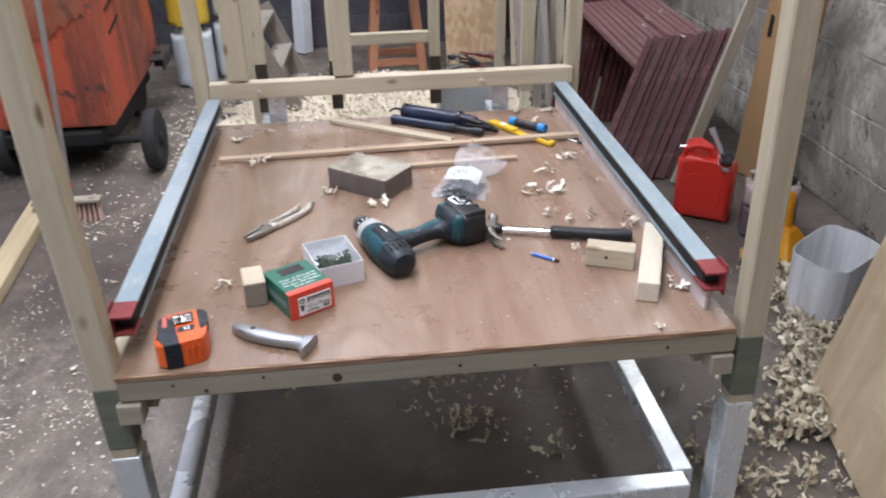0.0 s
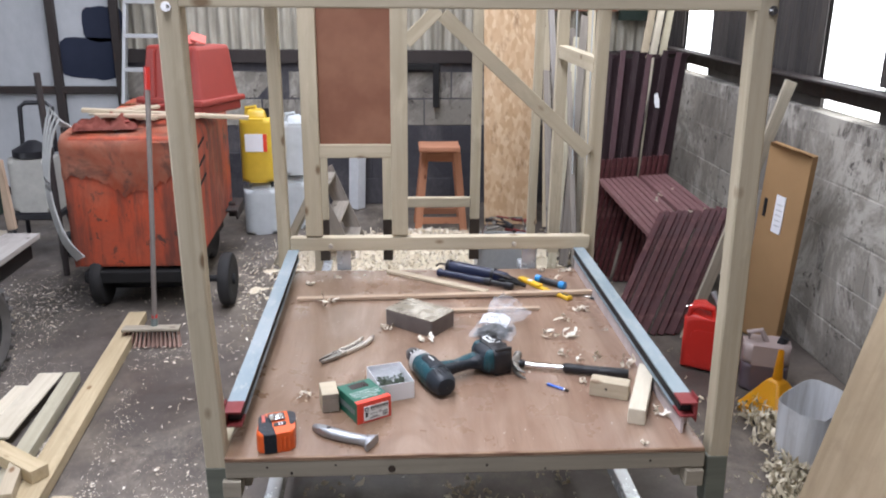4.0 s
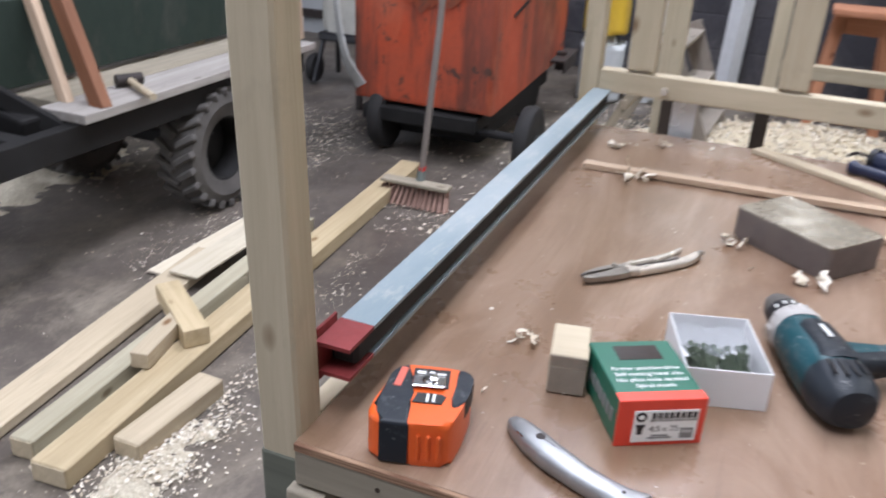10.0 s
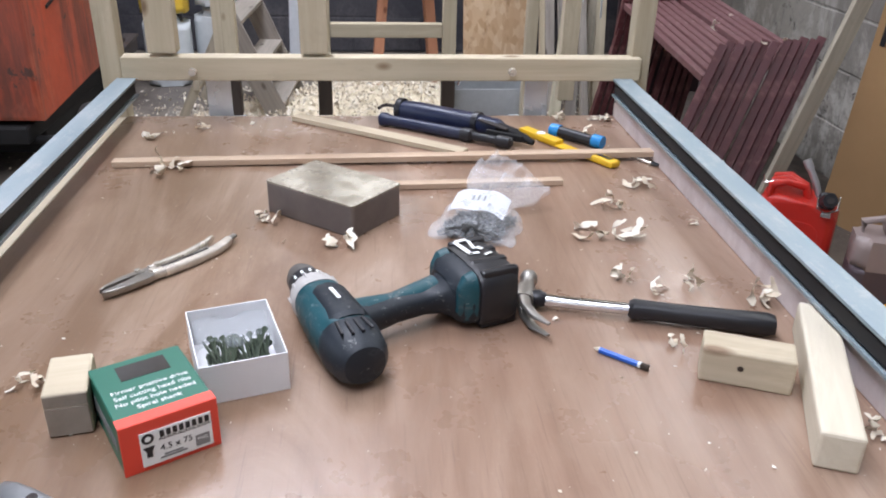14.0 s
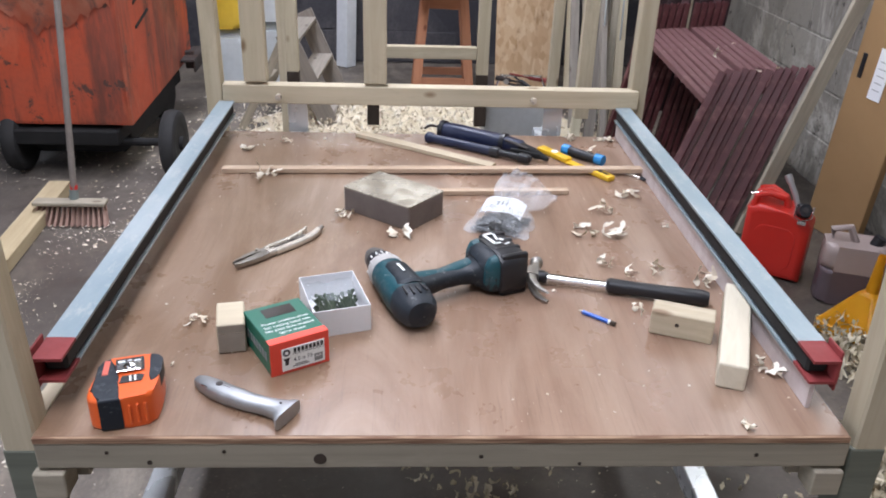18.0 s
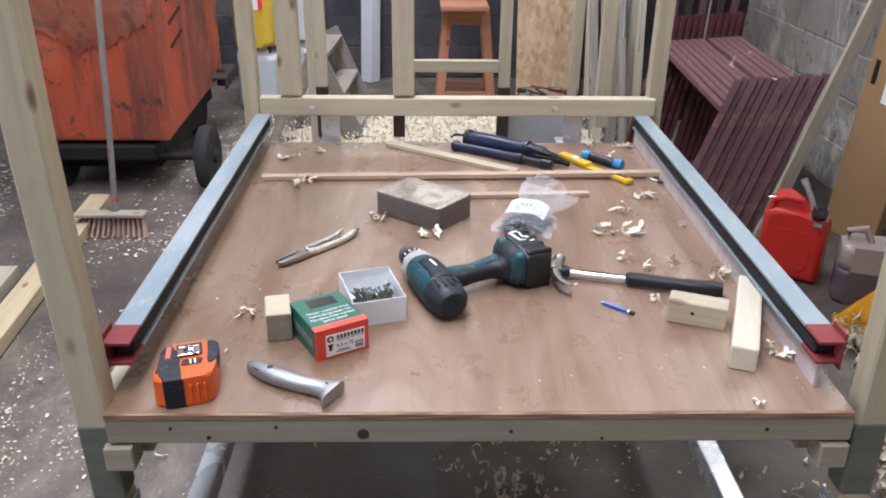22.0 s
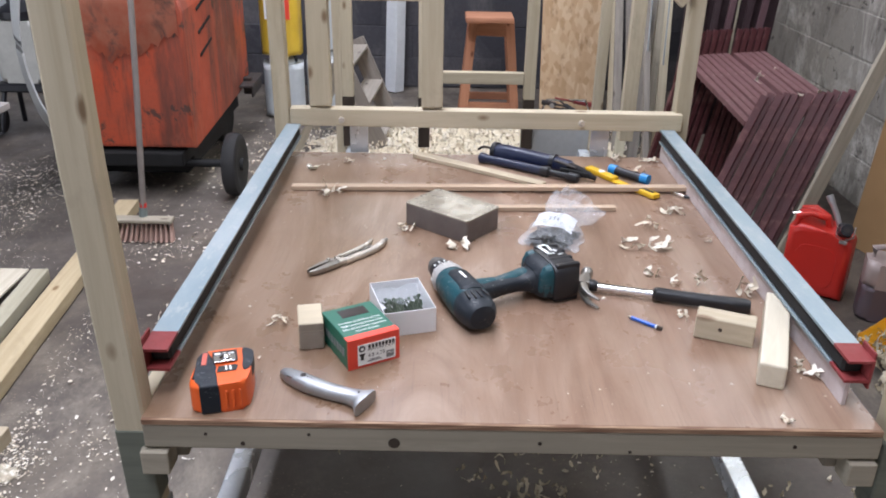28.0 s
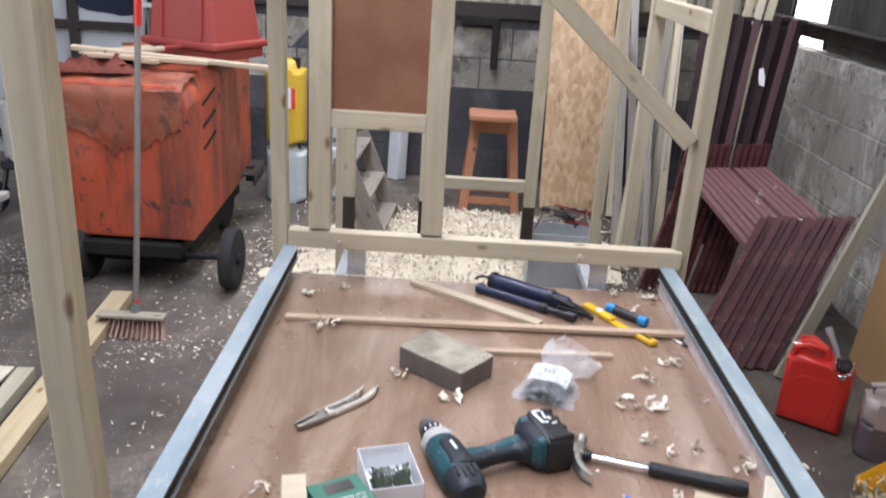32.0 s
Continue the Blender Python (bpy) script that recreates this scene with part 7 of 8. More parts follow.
def hammer():
    th = thing("claw_hammer", (0.205, 0.470, D), "claw hammer with chromed shaft and black rubber grip", "hammer", "", "", -16)
    bm = bmesh.new()
    tube(bm, [(0.0, 0, 0.014), (0.06, 0, 0.014), (0.135, 0, 0.015)], 0.0085, 12)
    part("shaft", bm, CHROME, th, "chromed steel shaft")
    bm = bmesh.new()
    tube(bm, [(-0.014, 0, 0.015), (0.004, 0, 0.015), (0.014, 0, 0.014)], [0.010, 0.013, 0.010], 12)
    part("collar", bm, BLACK_PLASTIC, th, "black collar")
    bm = bmesh.new()
    loft(bm, [((x, 0, 0.016), a, b, V(0, 1, 0), V(0, 0, 1), 2.6) for x, a, b in ((0.130, 0.010, 0.010), (0.136, 0.0145, 0.0135), (0.19, 0.0135, 0.0125), (0.26, 0.015, 0.0135), (0.315, 0.0175, 0.0145), (0.325, 0.015, 0.012))])
    part("grip", bm, BLACK_PLASTIC, th, "black rubber grip")
    bm = bmesh.new()
    loft(bm, [((-0.016, y, 0.016), a, b, V(1, 0, 0), V(0, 0, 1), q) for y, a, b, q in ((0.060, 0.013, 0.013, 2), (0.050, 0.0135, 0.0135, 2), (0.045, 0.010, 0.010, 2), (0.028, 0.010, 0.010, 2.2), (0.018, 0.014, 0.013, 3), (-0.016, 0.014, 0.013, 3))])
    hd = part("head", bm, STEEL, th, "worn steel hammer head")
    for s in (-1, 1):
        bm = bmesh.new()
        tube(bm, [(-0.016, -0.012, 0.016 + s * 0.006), (-0.010, -0.04, 0.016 + s * 0.008), (0.004, -0.066, 0.016 + s * 0.009), (0.026, -0.084, 0.016 + s * 0.009)], [0.009, 0.008, 0.0065, 0.003], 8, 0.7)
        part("claw", bm, STEEL, hd, "", PLACE[th])


hammer()

pn = thing("pencil_stub", (0.290, 0.331, D), "short blue carpenter's pencil with a dark end", "pencil", "", "", -41)
bm = bmesh.new()
cyl(bm, (-0.028, 0, 0.004), (0.026, 0, 0.004), 0.0042, None, 6)
part("barrel", bm, PENCIL_BLUE, pn, "blue lacquered barrel")
bm = bmesh.new()
cyl(bm, (-0.0365, 0, 0.004), (-0.028, 0, 0.004), 0.0008, 0.0040, 8)
part("point", bm, WHITEWOOD, pn)
bm = bmesh.new()
cyl(bm, (0.026, 0, 0.004), (0.030, 0, 0.004), 0.0043, None, 8)
part("band", bm, PRINT_WHITE, pn)
bm = bmesh.new()
cyl(bm, (0.030, 0, 0.004), (0.040, 0, 0.004), 0.0043, None, 8)
part("end", bm, ROTTEN, pn, "dark pencil end")

# timber strips
oriented("timber_strip", (-0.543, 1.066, D + 0.0067), (0.576, 1.088, D + 0.0147), 0.026, 0.012, STRIPWOOD, "long thin reddish timber strip lying across the deck", "timber strip", "timber strips", (0, 0, 1), 0.001)
oriented("timber_strip", (-0.205, 1.380, D + 0.006), (0.17, 1.118, D + 0.006), 0.034, 0.011, PINE, "thin pale timber strip lying aslant on the deck", "timber strip", "timber strips", (0, 0, 1), 0.001)
oriented("timber_strip", (-0.03, 0.930, D + 0.006), (0.345, 0.948, D + 0.006), 0.022, 0.011, STRIPWOOD, "short brown timber strip behind the tin", "timber strip", "timber strips", (0, 0, 1), 0.001)


FADED_LABEL = plain("label_under_film", (0.66, 0.68, 0.71), 0.4, 0, 0.5, 0.25, 40, 0.2)


def nail_bag():
    th = thing("bag_of_nails", (0.172, 0.785, D), "clear plastic bag of galvanised nails with a paper label", "bag", "", "", -22)
    bm = bmesh.new()
    n, mm = 30, 34
    top, bot = [], []
    for j in range(mm + 1):
        v = j / mm
        rt, rb = [], []
        neck = math.exp(-((v - 0.56) / 0.13) ** 2)
        w = 0.072 - 0.036 * neck - 0.018 * max(0, v - 0.6) + 0.010 * noise.noise(V(v * 7, 1, 0))
        lift = 0.075 * max(0, v - 0.42) ** 0.8
        for i in range(n + 1):
            u = i / n * 2 - 1
            x = u * w + 0.018 * v * v + 0.030 * max(0, v - 0.55) * u + 0.007 * noise.noise(V(u * 3, v * 9, 3))
            y = -0.105 + 0.228 * v + 0.018 * noise.noise(V(u * 2, v * 2, 5)) - 0.055 * u * max(0, v - 0.45)
            edge = max(0, 1 - u * u) ** 0.5 * min(1, 6 * v + 0.12) * min(1, 5 * (1 - v) + 0.25)
            ridge = 1 - 2 * abs(noise.noise(V(u * 2.6, v * 5, 1)))
            cr = 0.016 * ridge + 0.014 * noise.noise(V(u * 6, v * 9, 4)) + 0.012 * noise.noise(V(u * 13, v * 15, 8))
            hgt = 0.036 * (1 - 0.35 * neck) + cr
            rt.append(bm.verts.new((x, y, 0.002 + lift * (0.6 + 0.4 * (1 - u * u)) + max(0.002, hgt) * edge)))
            rb.append(bm.verts.new((x, y, 0.0012 + 0.80 * lift)))
        top.append(rt)
        bot.append(rb)
    for g in (top, bot):
        for a, b in zip(g, g[1:]):
            for i in range(n):
                bm.faces.new((a[i], a[i + 1], b[i + 1], b[i]))
    part("bag_film", bm, CLEARBAG, th, "crinkled clear film", None, 18)
    bm = bmesh.new()
    r = random.Random(9)
    for i in range(420):
        u, v = r.uniform(-0.9, 0.75), r.uniform(0.0, 0.46)
        x, y = u * 0.056 + 0.02 * v, -0.098 + 0.22 * v
        z = 0.004 + r.random() * 0.026 * (1 - u * u) * (1 - 1.5 * v + 0.5 * v * v)
        a = r.uniform(0, math.pi)
        d = V(math.cos(a), math.sin(a), r.uniform(-0.25, 0.25)) * 0.013
        cyl(bm, V(x, y, z) - d, V(x, y, z) + d, 0.0015, None, 5)
    tagged(part("nails", bm, NAILS, th, "heap of small galvanised nails"), kind="stuff")
    bm = bmesh.new()
    nn = 8
    grid = [[bm.verts.new((-0.052 + 0.098 * i / nn, -0.058 + 0.062 * j / nn, 0.053 - 0.012 * (2 * i / nn - 1) ** 2 - 0.012 * (1 - j / nn) + 0.002 * math.sin(i * 1.3))) for i in range(nn + 1)] for j in range(nn + 1)]
    for a, b in zip(grid, grid[1:]):
        for i in range(nn):
            bm.faces.new((a[i], a[i + 1], b[i + 1], b[i]))
    lab = part("paper_label", bm, FADED_LABEL, th, "white barcode label", None, 60)
    for i in range(6):
        bm = bmesh.new()
        x = -0.026 + 0.010 * i
        box(bm, (x, -0.022, 0.0525 - 0.012 * (2 * (x + 0.045) / 0.085 - 1) ** 2 - 0.005), (0.004, 0.016, 0.0006), 0, (12, 0, 0))
        part("print_bar", bm, PRINT_GREY, lab, "", PLACE[th])


nail_bag()

# sealant gun, level, torch, driver bit at the back of the deck
sg = thing("sealant_gun", (0.168, 1.258, D), "dark blue sealant gun with black tubes lying on the deck", "sealant gun", "", "", -33)
bm = bmesh.new()
loft(bm, [((x, 0.030, 0.024), a, b, V(0, 1, 0), V(0, 0, 1), 2.6) for x, a, b in ((-0.172, 0.012, 0.014), (-0.165, 0.023, 0.023), (-0.12, 0.025, 0.025), (0.02, 0.024, 0.023), (0.09, 0.018, 0.018), (0.10, 0.012, 0.012))])
barrel = part("barrel", bm, NAVY, sg, "scuffed navy blue barrel")
bm = bmesh.new()
box(bm, (-0.04, 0.012, 0.034), (0.19, 0.006, 0.006), 0.002, (0, 2, 0))
part("seam", bm, NAVY, barrel, "", PLACE[sg])
for x, r0 in ((-0.166, 0.0262), (0.035, 0.0255)):
    bm = bmesh.new()
    cyl(bm, (x - 0.007, 0.030, 0.0262), (x + 0.007, 0.030, 0.0262), r0, None, 18)
    part("barrel_ring", bm, BLACK_PLASTIC, barrel, "black end ring", PLACE[sg])
bm = bmesh.new()
tube(bm, [(-0.21, 0.030, 0.030), (-0.165, 0.030, 0.030)], 0.004, 8)
tube(bm, [(-0.205, 0.030, 0.030), (-0.212, 0.020, 0.030), (-0.212, 0.002, 0.028)], 0.004, 8)
part("plunger_rod", bm, DARK_STEEL, sg, "hooked dark steel rod")
bm = bmesh.new()
box(bm, (0.120, -0.006, 0.020), (0.085, 0.012, 0.016), 0.004, (0, 4, 10), 2)
part("trigger", bm, BLACK_STEEL, sg, "black trigger lever")
bm = bmesh.new()
loft(bm, [((x, -0.030, 0.015), a, b, V(0, 1, 0), V(0, 0, 1), 2.4) for x, a, b in ((-0.190, 0.008, 0.008), (-0.184, 0.015, 0.015), (-0.172, 0.016, 0.0155), (-0.160, 0.012, 0.012), (0.0, 0.0125, 0.0125), (0.03, 0.0125, 0.0125))])
part("second_tube", bm, NAVY, sg, "dark blue tube alongside")
bm = bmesh.new()
loft(bm, [((x, -0.030, 0.015), a, b, V(0, 1, 0), V(0, 0, 1), 3) for x, a, b in ((0.025, 0.012, 0.012), (0.033, 0.0145, 0.0145), (0.050, 0.0145, 0.0145), (0.056, 0.009, 0.009), (0.110, 0.0085, 0.0085), (0.116, 0.0125, 0.0125), (0.145, 0.012, 0.012), (0.150, 0.006, 0.006))])
part("nozzle", bm, BLACK_PLASTIC, sg, "ringed black nozzle")
bm = bmesh.new()
tube(bm, [(0.085, 0.026, 0.026), (0.12, 0.016, 0.024), (0.16, 0.008, 0.018), (0.185, 0.004, 0.012)], [0.013, 0.012, 0.010, 0.006], 12)
part("pump_end", bm, BLACK_STEEL, sg)
bm = bmesh.new()
box(bm, (0.085, 0.010, 0.036), (0.075, 0.016, 0.004), 0.0015, (0, 6, -8), 2)
box(bm, (0.115, 0.022, 0.030), (0.060, 0.006, 0.012), 0.002, (0, 4, -16), 2)
part("bracket", bm, DARK_STEEL, sg, "dull steel bracket")

lv = thing("yellow_level", (0.400, 1.148, D), "short yellow spirit level lying under the timber strip", "spirit level", "", "", -57)
bm = bmesh.new()
box(bm, (-0.085, 0, 0.008), (0.12, 0.028, 0.015), 0.004, None, 2)
box(bm, (0.0, 0, 0.0035), (0.10, 0.026, 0.006), 0.002)
box(bm, (0.095, 0.0, 0.008), (0.09, 0.028, 0.015), 0.005, None, 2)
part("body", bm, TOOL_YELLOW, lv)
bm = bmesh.new()
cyl(bm, (-0.085, 0, 0.0150), (-0.085, 0, 0.0170), 0.010, None, 16)
part("vial_ring", bm, PRINT_WHITE, lv)
bm = bmesh.new()
box(bm, (0.10, 0.0, 0.0160), (0.05, 0.010, 0.001), 0.0)
part("groove", bm, BLACK_PLASTIC, lv)

tr = thing("pen_torch", (0.432, 1.200, D), "black pen torch with bright blue ends", "torch", "", "", -45)
bm = bmesh.new()
cyl(bm, (-0.045, 0, 0.014), (0.042, 0, 0.013), 0.0135, 0.012, 16)
part("barrel", bm, BLACK_PLASTIC, tr)
for a, b, r0 in ((-0.068, -0.045, 0.015), (0.042, 0.066, 0.0145)):
    bm = bmesh.new()
    cyl(bm, (a, 0, 0.0145), (b, 0, 0.0145), r0, None, 16)
    part("end_cap", bm, TORCH_BLUE, tr, "bright blue end cap")
bt = thing("driver_bit", (0.546, 1.064, D), "small steel driver bit with a black tip", "drill bit", "", "", -54)
bm = bmesh.new()
cyl(bm, (-0.034, 0, 0.004), (0.022, 0, 0.004), 0.0032, None, 6)
part("shank", bm, NICKEL, bt)
bm = bmesh.new()
cyl(bm, (0.020, 0, 0.005), (0.036, 0, 0.005), 0.005, 0.0035, 8)
part("tip", bm, BLACK_PLASTIC, bt)


# ---- shavings ----
def curl(verts, faces, at, ln, wd, r, turn, rnd):
    """Adds one thin, crumpled, ragged-edged shaving, rolled up or buckled, to lists of verts and faces."""
    n = 7
    base = len(verts)
    ang, tilt = turn, rnd.uniform(-0.9, 0.9)
    bend = rnd.uniform(-0.5, 0.5)
    roll = rnd.choice((0.0, 0.2, 0.5, 0.9, 1.3)) * rnd.choice((-1, 1))
    x = y = z = 0.0
    up, pts = rnd.uniform(-0.5, 0.7), []
    for i in range(n + 1):
        ww = wd / 2 * (0.3 + 0.85 * math.sin(math.pi * (0.08 + 0.84 * i / n))) * rnd.uniform(0.55, 1.3)
        c, sn = math.cos(tilt), math.sin(tilt)
        for sd in (-1, 1):
            k = sd * ww * rnd.uniform(0.6, 1.3)
            pts.append((x - k * math.sin(ang) * c, y + k * math.cos(ang) * c, z + k * sn))
        st = ln / n * rnd.uniform(0.6, 1.4)
        ang += bend + rnd.uniform(-0.6, 0.6)
        up += roll + rnd.uniform(-0.5, 0.5)
        tilt += rnd.uniform(-0.8, 0.8)
        x, y, z = x + st * math.cos(ang) * math.cos(up), y + st * math.sin(ang) * math.cos(up), z + st * math.sin(up)
    low = min(p[2] for p in pts)
    mx, my = sum(p[0] for p in pts) / len(pts), sum(p[1] for p in pts) / len(pts)
    verts.extend((at[0] + p[0] - mx, at[1] + p[1] - my, at[2] + 0.001 + 0.9 * (p[2] - low)) for p in pts)
    for i in range(n):
        a = base + 2 * i
        faces.append((a, a + 1, a + 3, a + 2))


def shavings(name, spots, mat, label, category="shavings", kind="stuff", smooth=True):
    verts, faces = [], []
    for at, ln, wd, rnd in spots:
        curl(verts, faces, at, ln, wd, 0, rnd.uniform(0, 6.28), rnd)
    me = bpy.data.meshes.new(name)
    me.from_pydata(verts, [], faces)
    me.materials.append(mat)
    for p in me.polygons:
        p.use_smooth = smooth
    ob = new(name, me)
    return tagged(ob, label, category, kind=kind)


SPOTS = [(-0.506, 1.229, 5), (-0.405, 1.302, 4), (-0.425, 1.025, 6), (-0.435, 0.313, 4), (-0.446, 0.177, 2), (-0.208, 0.793, 4), (-0.174, 0.693, 1.5), (-0.079, 0.680, 5), (0.434, 1.38, 5), (0.523, 1.37, 5), (0.493, 0.929, 5), (0.404, 0.836, 5), (0.348, 0.712, 5), (0.407, 0.713, 5), (0.355, 0.545, 4), (0.393, 0.513, 3), (0.461, 0.531, 4), (0.544, 0.751, 3), (0.550, 0.470, 7), (0.545, 0.161, 6), (0.462, 0.009, 3), (0.38, 0.352, 3), (0.228, 0.425, 2), (0.467, 1.239, 4), (-0.465, 1.273, 2), (-0.298, 1.334, 2)]
sr = random.Random(21)


def flakes(name, spots, mat, label):
    """Flat torn bits, each a bent scrap of a few faces."""
    verts, faces = [], []
    for (x, y, z), r, rnd in spots:
        a, c = rnd.uniform(0, 6.28), len(verts)
        ca, sa, n = math.cos(a), math.sin(a), rnd.choice((4, 5))
        st = rnd.uniform(0.25, 0.8)
        for i in range(n):
            t = 6.283 * i / n + rnd.uniform(-0.4, 0.4)
            lx, ly = r * math.cos(t) * rnd.uniform(0.7, 1.2), r * st * math.sin(t) * rnd.uniform(0.7, 1.2)
            verts.append((x + ca * lx - sa * ly, y + sa * lx + ca * ly, z + 0.0008 + rnd.uniform(0, 0.4) * r))
        faces.append(tuple(range(c, c + n)))
    me = bpy.data.meshes.new(name)
    me.from_pydata(verts, [], faces)
    me.materials.append(mat)
    return tagged(new(name, me), label, "shavings", kind="stuff")


def ribbon(at, s, rnd):
    """One crumpled scrap of shaving, a thin ribbon that rolls and buckles."""
    verts, faces = [], []
    curl(verts, faces, (0, 0, 0), 0.0098 * s + 0.012, 0.0027 * s + 0.002, 0, rnd.uniform(0, 6.28), rnd)
    me = bpy.data.meshes.new("wood_shaving")
    me.from_pydata([(x, y, 0.62 * z) for x, y, z in verts], [], faces)
    me.materials.append(SCRAP)
    for p in me.polygons:
        p.use_smooth = True
    ob = new("wood_shaving", me)
    ob.matrix_basis = Matrix.Translation((at[0], at[1], at[2]))
    return ob


SCRAP = bpy.data.materials["wood_shaving"].copy()
for nd in SCRAP.node_tree.nodes:
    if nd.type == "VALTORGB":
        SCRAP.node_tree.links.new([m for m in SCRAP.node_tree.nodes if m.type == "OBJECT_INFO"][0].outputs["Random"], nd.inputs[0])
for x, y, s in SPOTS:
    for c in range(1 if s <= 2 else 3 + 2 * int(s > 3) + int(s > 5)):
        o = 0.0042 * s
        tagged(ribbon((x + sr.uniform(-o, o), y + sr.uniform(-o, o), D + 0.001 * c), s * sr.uniform(0.5, 1.15), sr), "crumpled pale wood shaving lying on the deck", "wood shaving", "shavings on the deck")
for x, y, z in ((1.44, 2.47, 0.632), (1.53, 2.49, 0.64), (1.36, 2.75, 0.652), (1.48, 2.9, 0.656), (1.30, 2.62, 0.65)):
    tagged(ribbon((x, y, z), 6 * sr.uniform(0.7, 1.1), sr), "pale wood shaving caught on the maroon stands", "wood shaving", "shavings on the stands")
crumbs = []
for i in range(900):
    x, y = sr.uniform(-0.57, 0.57), sr.uniform(0.0, 1.38)
    if noise.noise(V(x * 4, y * 4, 3)) < 0.02 and sr.random() < 0.75:
        continue
    crumbs.append(((x, y, D), 0.0007 + 0.0032 * sr.random() ** 3, sr))
flakes("sawdust_crumbs", crumbs, SHAVING, "tiny pale crumbs of sawdust scattered over the deck")


def free(x, y):
    """Whether a place on the floor is clear of what stands there."""
    return x < 1.9 and not (abs(x + 1.67) < 0.30 and 2.8 < y < 3.8)


spots = []
for i in range(12500):         # finely strewn chips over the floor
    x, y = sr.uniform(-3.2, 1.0), sr.uniform(-0.9, 4.6)
    d = noise.noise(V(x * 1.3, y * 1.3, 0)) + 0.7 * noise.noise(V(x * 4, y * 4, 7)) + 0.5 * noise.noise(V(x * 11, y * 11, 2))
    if d < sr.uniform(0.12, 0.85) or not free(x, y):
        continue
    spots.append(((x, y, 0), 0.0018 + 0.0065 * sr.random() ** 3, sr))
for i in range(3900):          # drifts beside the timbers and the front leg
    t = sr.random()
    k3 = sr.choice((0, 1, 2, 3, 3, 4, 4))
    if k3 == 0:
        x, y = -1.34 + 0.05 * abs(sr.gauss(0, 1)), 0.10 + 0.80 * t
    elif k3 == 1:
        x, y = -1.37 - 0.16 * t + 0.09 * abs(sr.gauss(0, 1)), 0.85 + 1.4 * t
        if noise.noise(V(x * 7, y * 7, 6)) < 0.0:
            continue
    elif k3 == 2:
        x, y = -1.10 + 0.40 * t + sr.gauss(0, 0.05), 0.75 + 0.40 * t + sr.gauss(0, 0.07)
    elif k3 == 3:
        x, y = -1.95 + sr.gauss(0, 0.10), 1.25 + 0.8 * t + sr.gauss(0, 0.05)
    else:
        x, y = -2.35 + sr.gauss(0, 0.22), 2.75 + sr.gauss(0, 0.25)
    spots.append(((x, y, 0.004 * sr.random()), 0.0014 + 0.0060 * sr.random() ** 3, sr))
for i in range(1500):          # round the drums and behind the compressor
    spots.append(((sr.gauss(-1.0, 0.3), sr.gauss(3.2, 0.55), 0), 0.003 + 0.012 * sr.random() ** 2, sr))
for i in range(4200):          # fluffy pile by the short timber
    x, y = -1.315 + sr.gauss(0, 0.055), 0.52 + sr.gauss(0, 0.16)
    d = noise.noise(V(x * 9, y * 9, 4))
    if d < sr.uniform(-0.45, 0.35):
        continue
    q = math.exp(-((x + 1.30) / 0.10) ** 2 - ((y - 0.50) / 0.2) ** 2)
    spots.append(((x, y, 0.016 * sr.random() * q), 0.0018 + 0.0065 * sr.random() ** 2, sr))
for i in range(2600):          # dust caught between the timbers
    t = sr.random()
    x, y = -1.535 - 0.06 * t + sr.gauss(0, 0.012), 0.38 + 0.9 * t
    spots.append(((x, y, 0.010 * sr.random()), 0.0016 + 0.006 * sr.random() ** 2, sr))
for i in range(5200):          # drifts under and behind the cart
    c = sr.choice(((-3.3, 1.95), (-3.3, 1.95), (-3.0, 2.0), (-2.5, 2.7), (-2.1, 3.05), (-3.1, 0.9)))
    x, y = c[0] + sr.gauss(0, 0.26), c[1] + sr.gauss(0, 0.20)
    if noise.noise(V(x * 5, y * 5, 8)) > sr.uniform(-0.3, 0.4):
        spots.append(((x, y, 0.006 * sr.random()), 0.003 + 0.011 * sr.random() ** 2, sr))
for i in range(320):           # in front of the broom
    x, y = -1.33 + sr.gauss(0, 0.16), 2.13 + sr.gauss(0, 0.07)
    spots.append(((x, y, 0.004 * sr.random()), 0.002 + 0.010 * sr.random() ** 3, sr))
dr = random.Random(5)
for i in range(3000):          # dusty stretch beside the compressor
    x, y = dr.gauss(-2.25, 0.22), dr.gauss(2.65, 0.45)
    if x < -1.98 and noise.noise(V(x * 5, y * 5, 8)) > dr.uniform(-0.5, 0.3):
        spots.append(((x, y, 0.003 * dr.random()), 0.0015 + 0.008 * dr.random() ** 3, dr))


for i in range(650):           # strewn between the timbers and the frame
    x, y = dr.gauss(-1.14, 0.15), dr.gauss(0.80, 0.34)
    if x > -1.33 and noise.noise(V(x * 6, y * 6, 4)) > dr.uniform(-0.4, 0.35):
        spots.append(((x, y, 0.003 * dr.random()), 0.002 + 0.010 * dr.random() ** 3, dr))


def powder(name, cx, cy, sx, sy, hgt, seed, label):
    """A low, clumped heap of sawdust whose thin edge dips under the floor."""
    bm = bmesh.new()
    bmesh.ops.create_grid(bm, x_segments=46, y_segments=60, size=1)
    for v in bm.verts:
        x, y = cx + sx * v.co.x, cy + sy * v.co.y
        fall = max(0.0, 1 - v.co.x ** 2) * max(0.0, 1 - v.co.y ** 2)
        lump = 0.55 * noise.noise(V(x * 11, y * 11, seed)) + 0.4 * noise.noise(V(x * 27, y * 27, seed)) + 0.25 * noise.noise(V(x * 60, y * 60, seed))
        v.co = V(x, y, hgt * (fall * (0.75 + lump) - 0.45) - 0.002)
    return tagged(part(name, bm, POWDER, None, "", None, 80), label, "sawdust", kind="stuff")


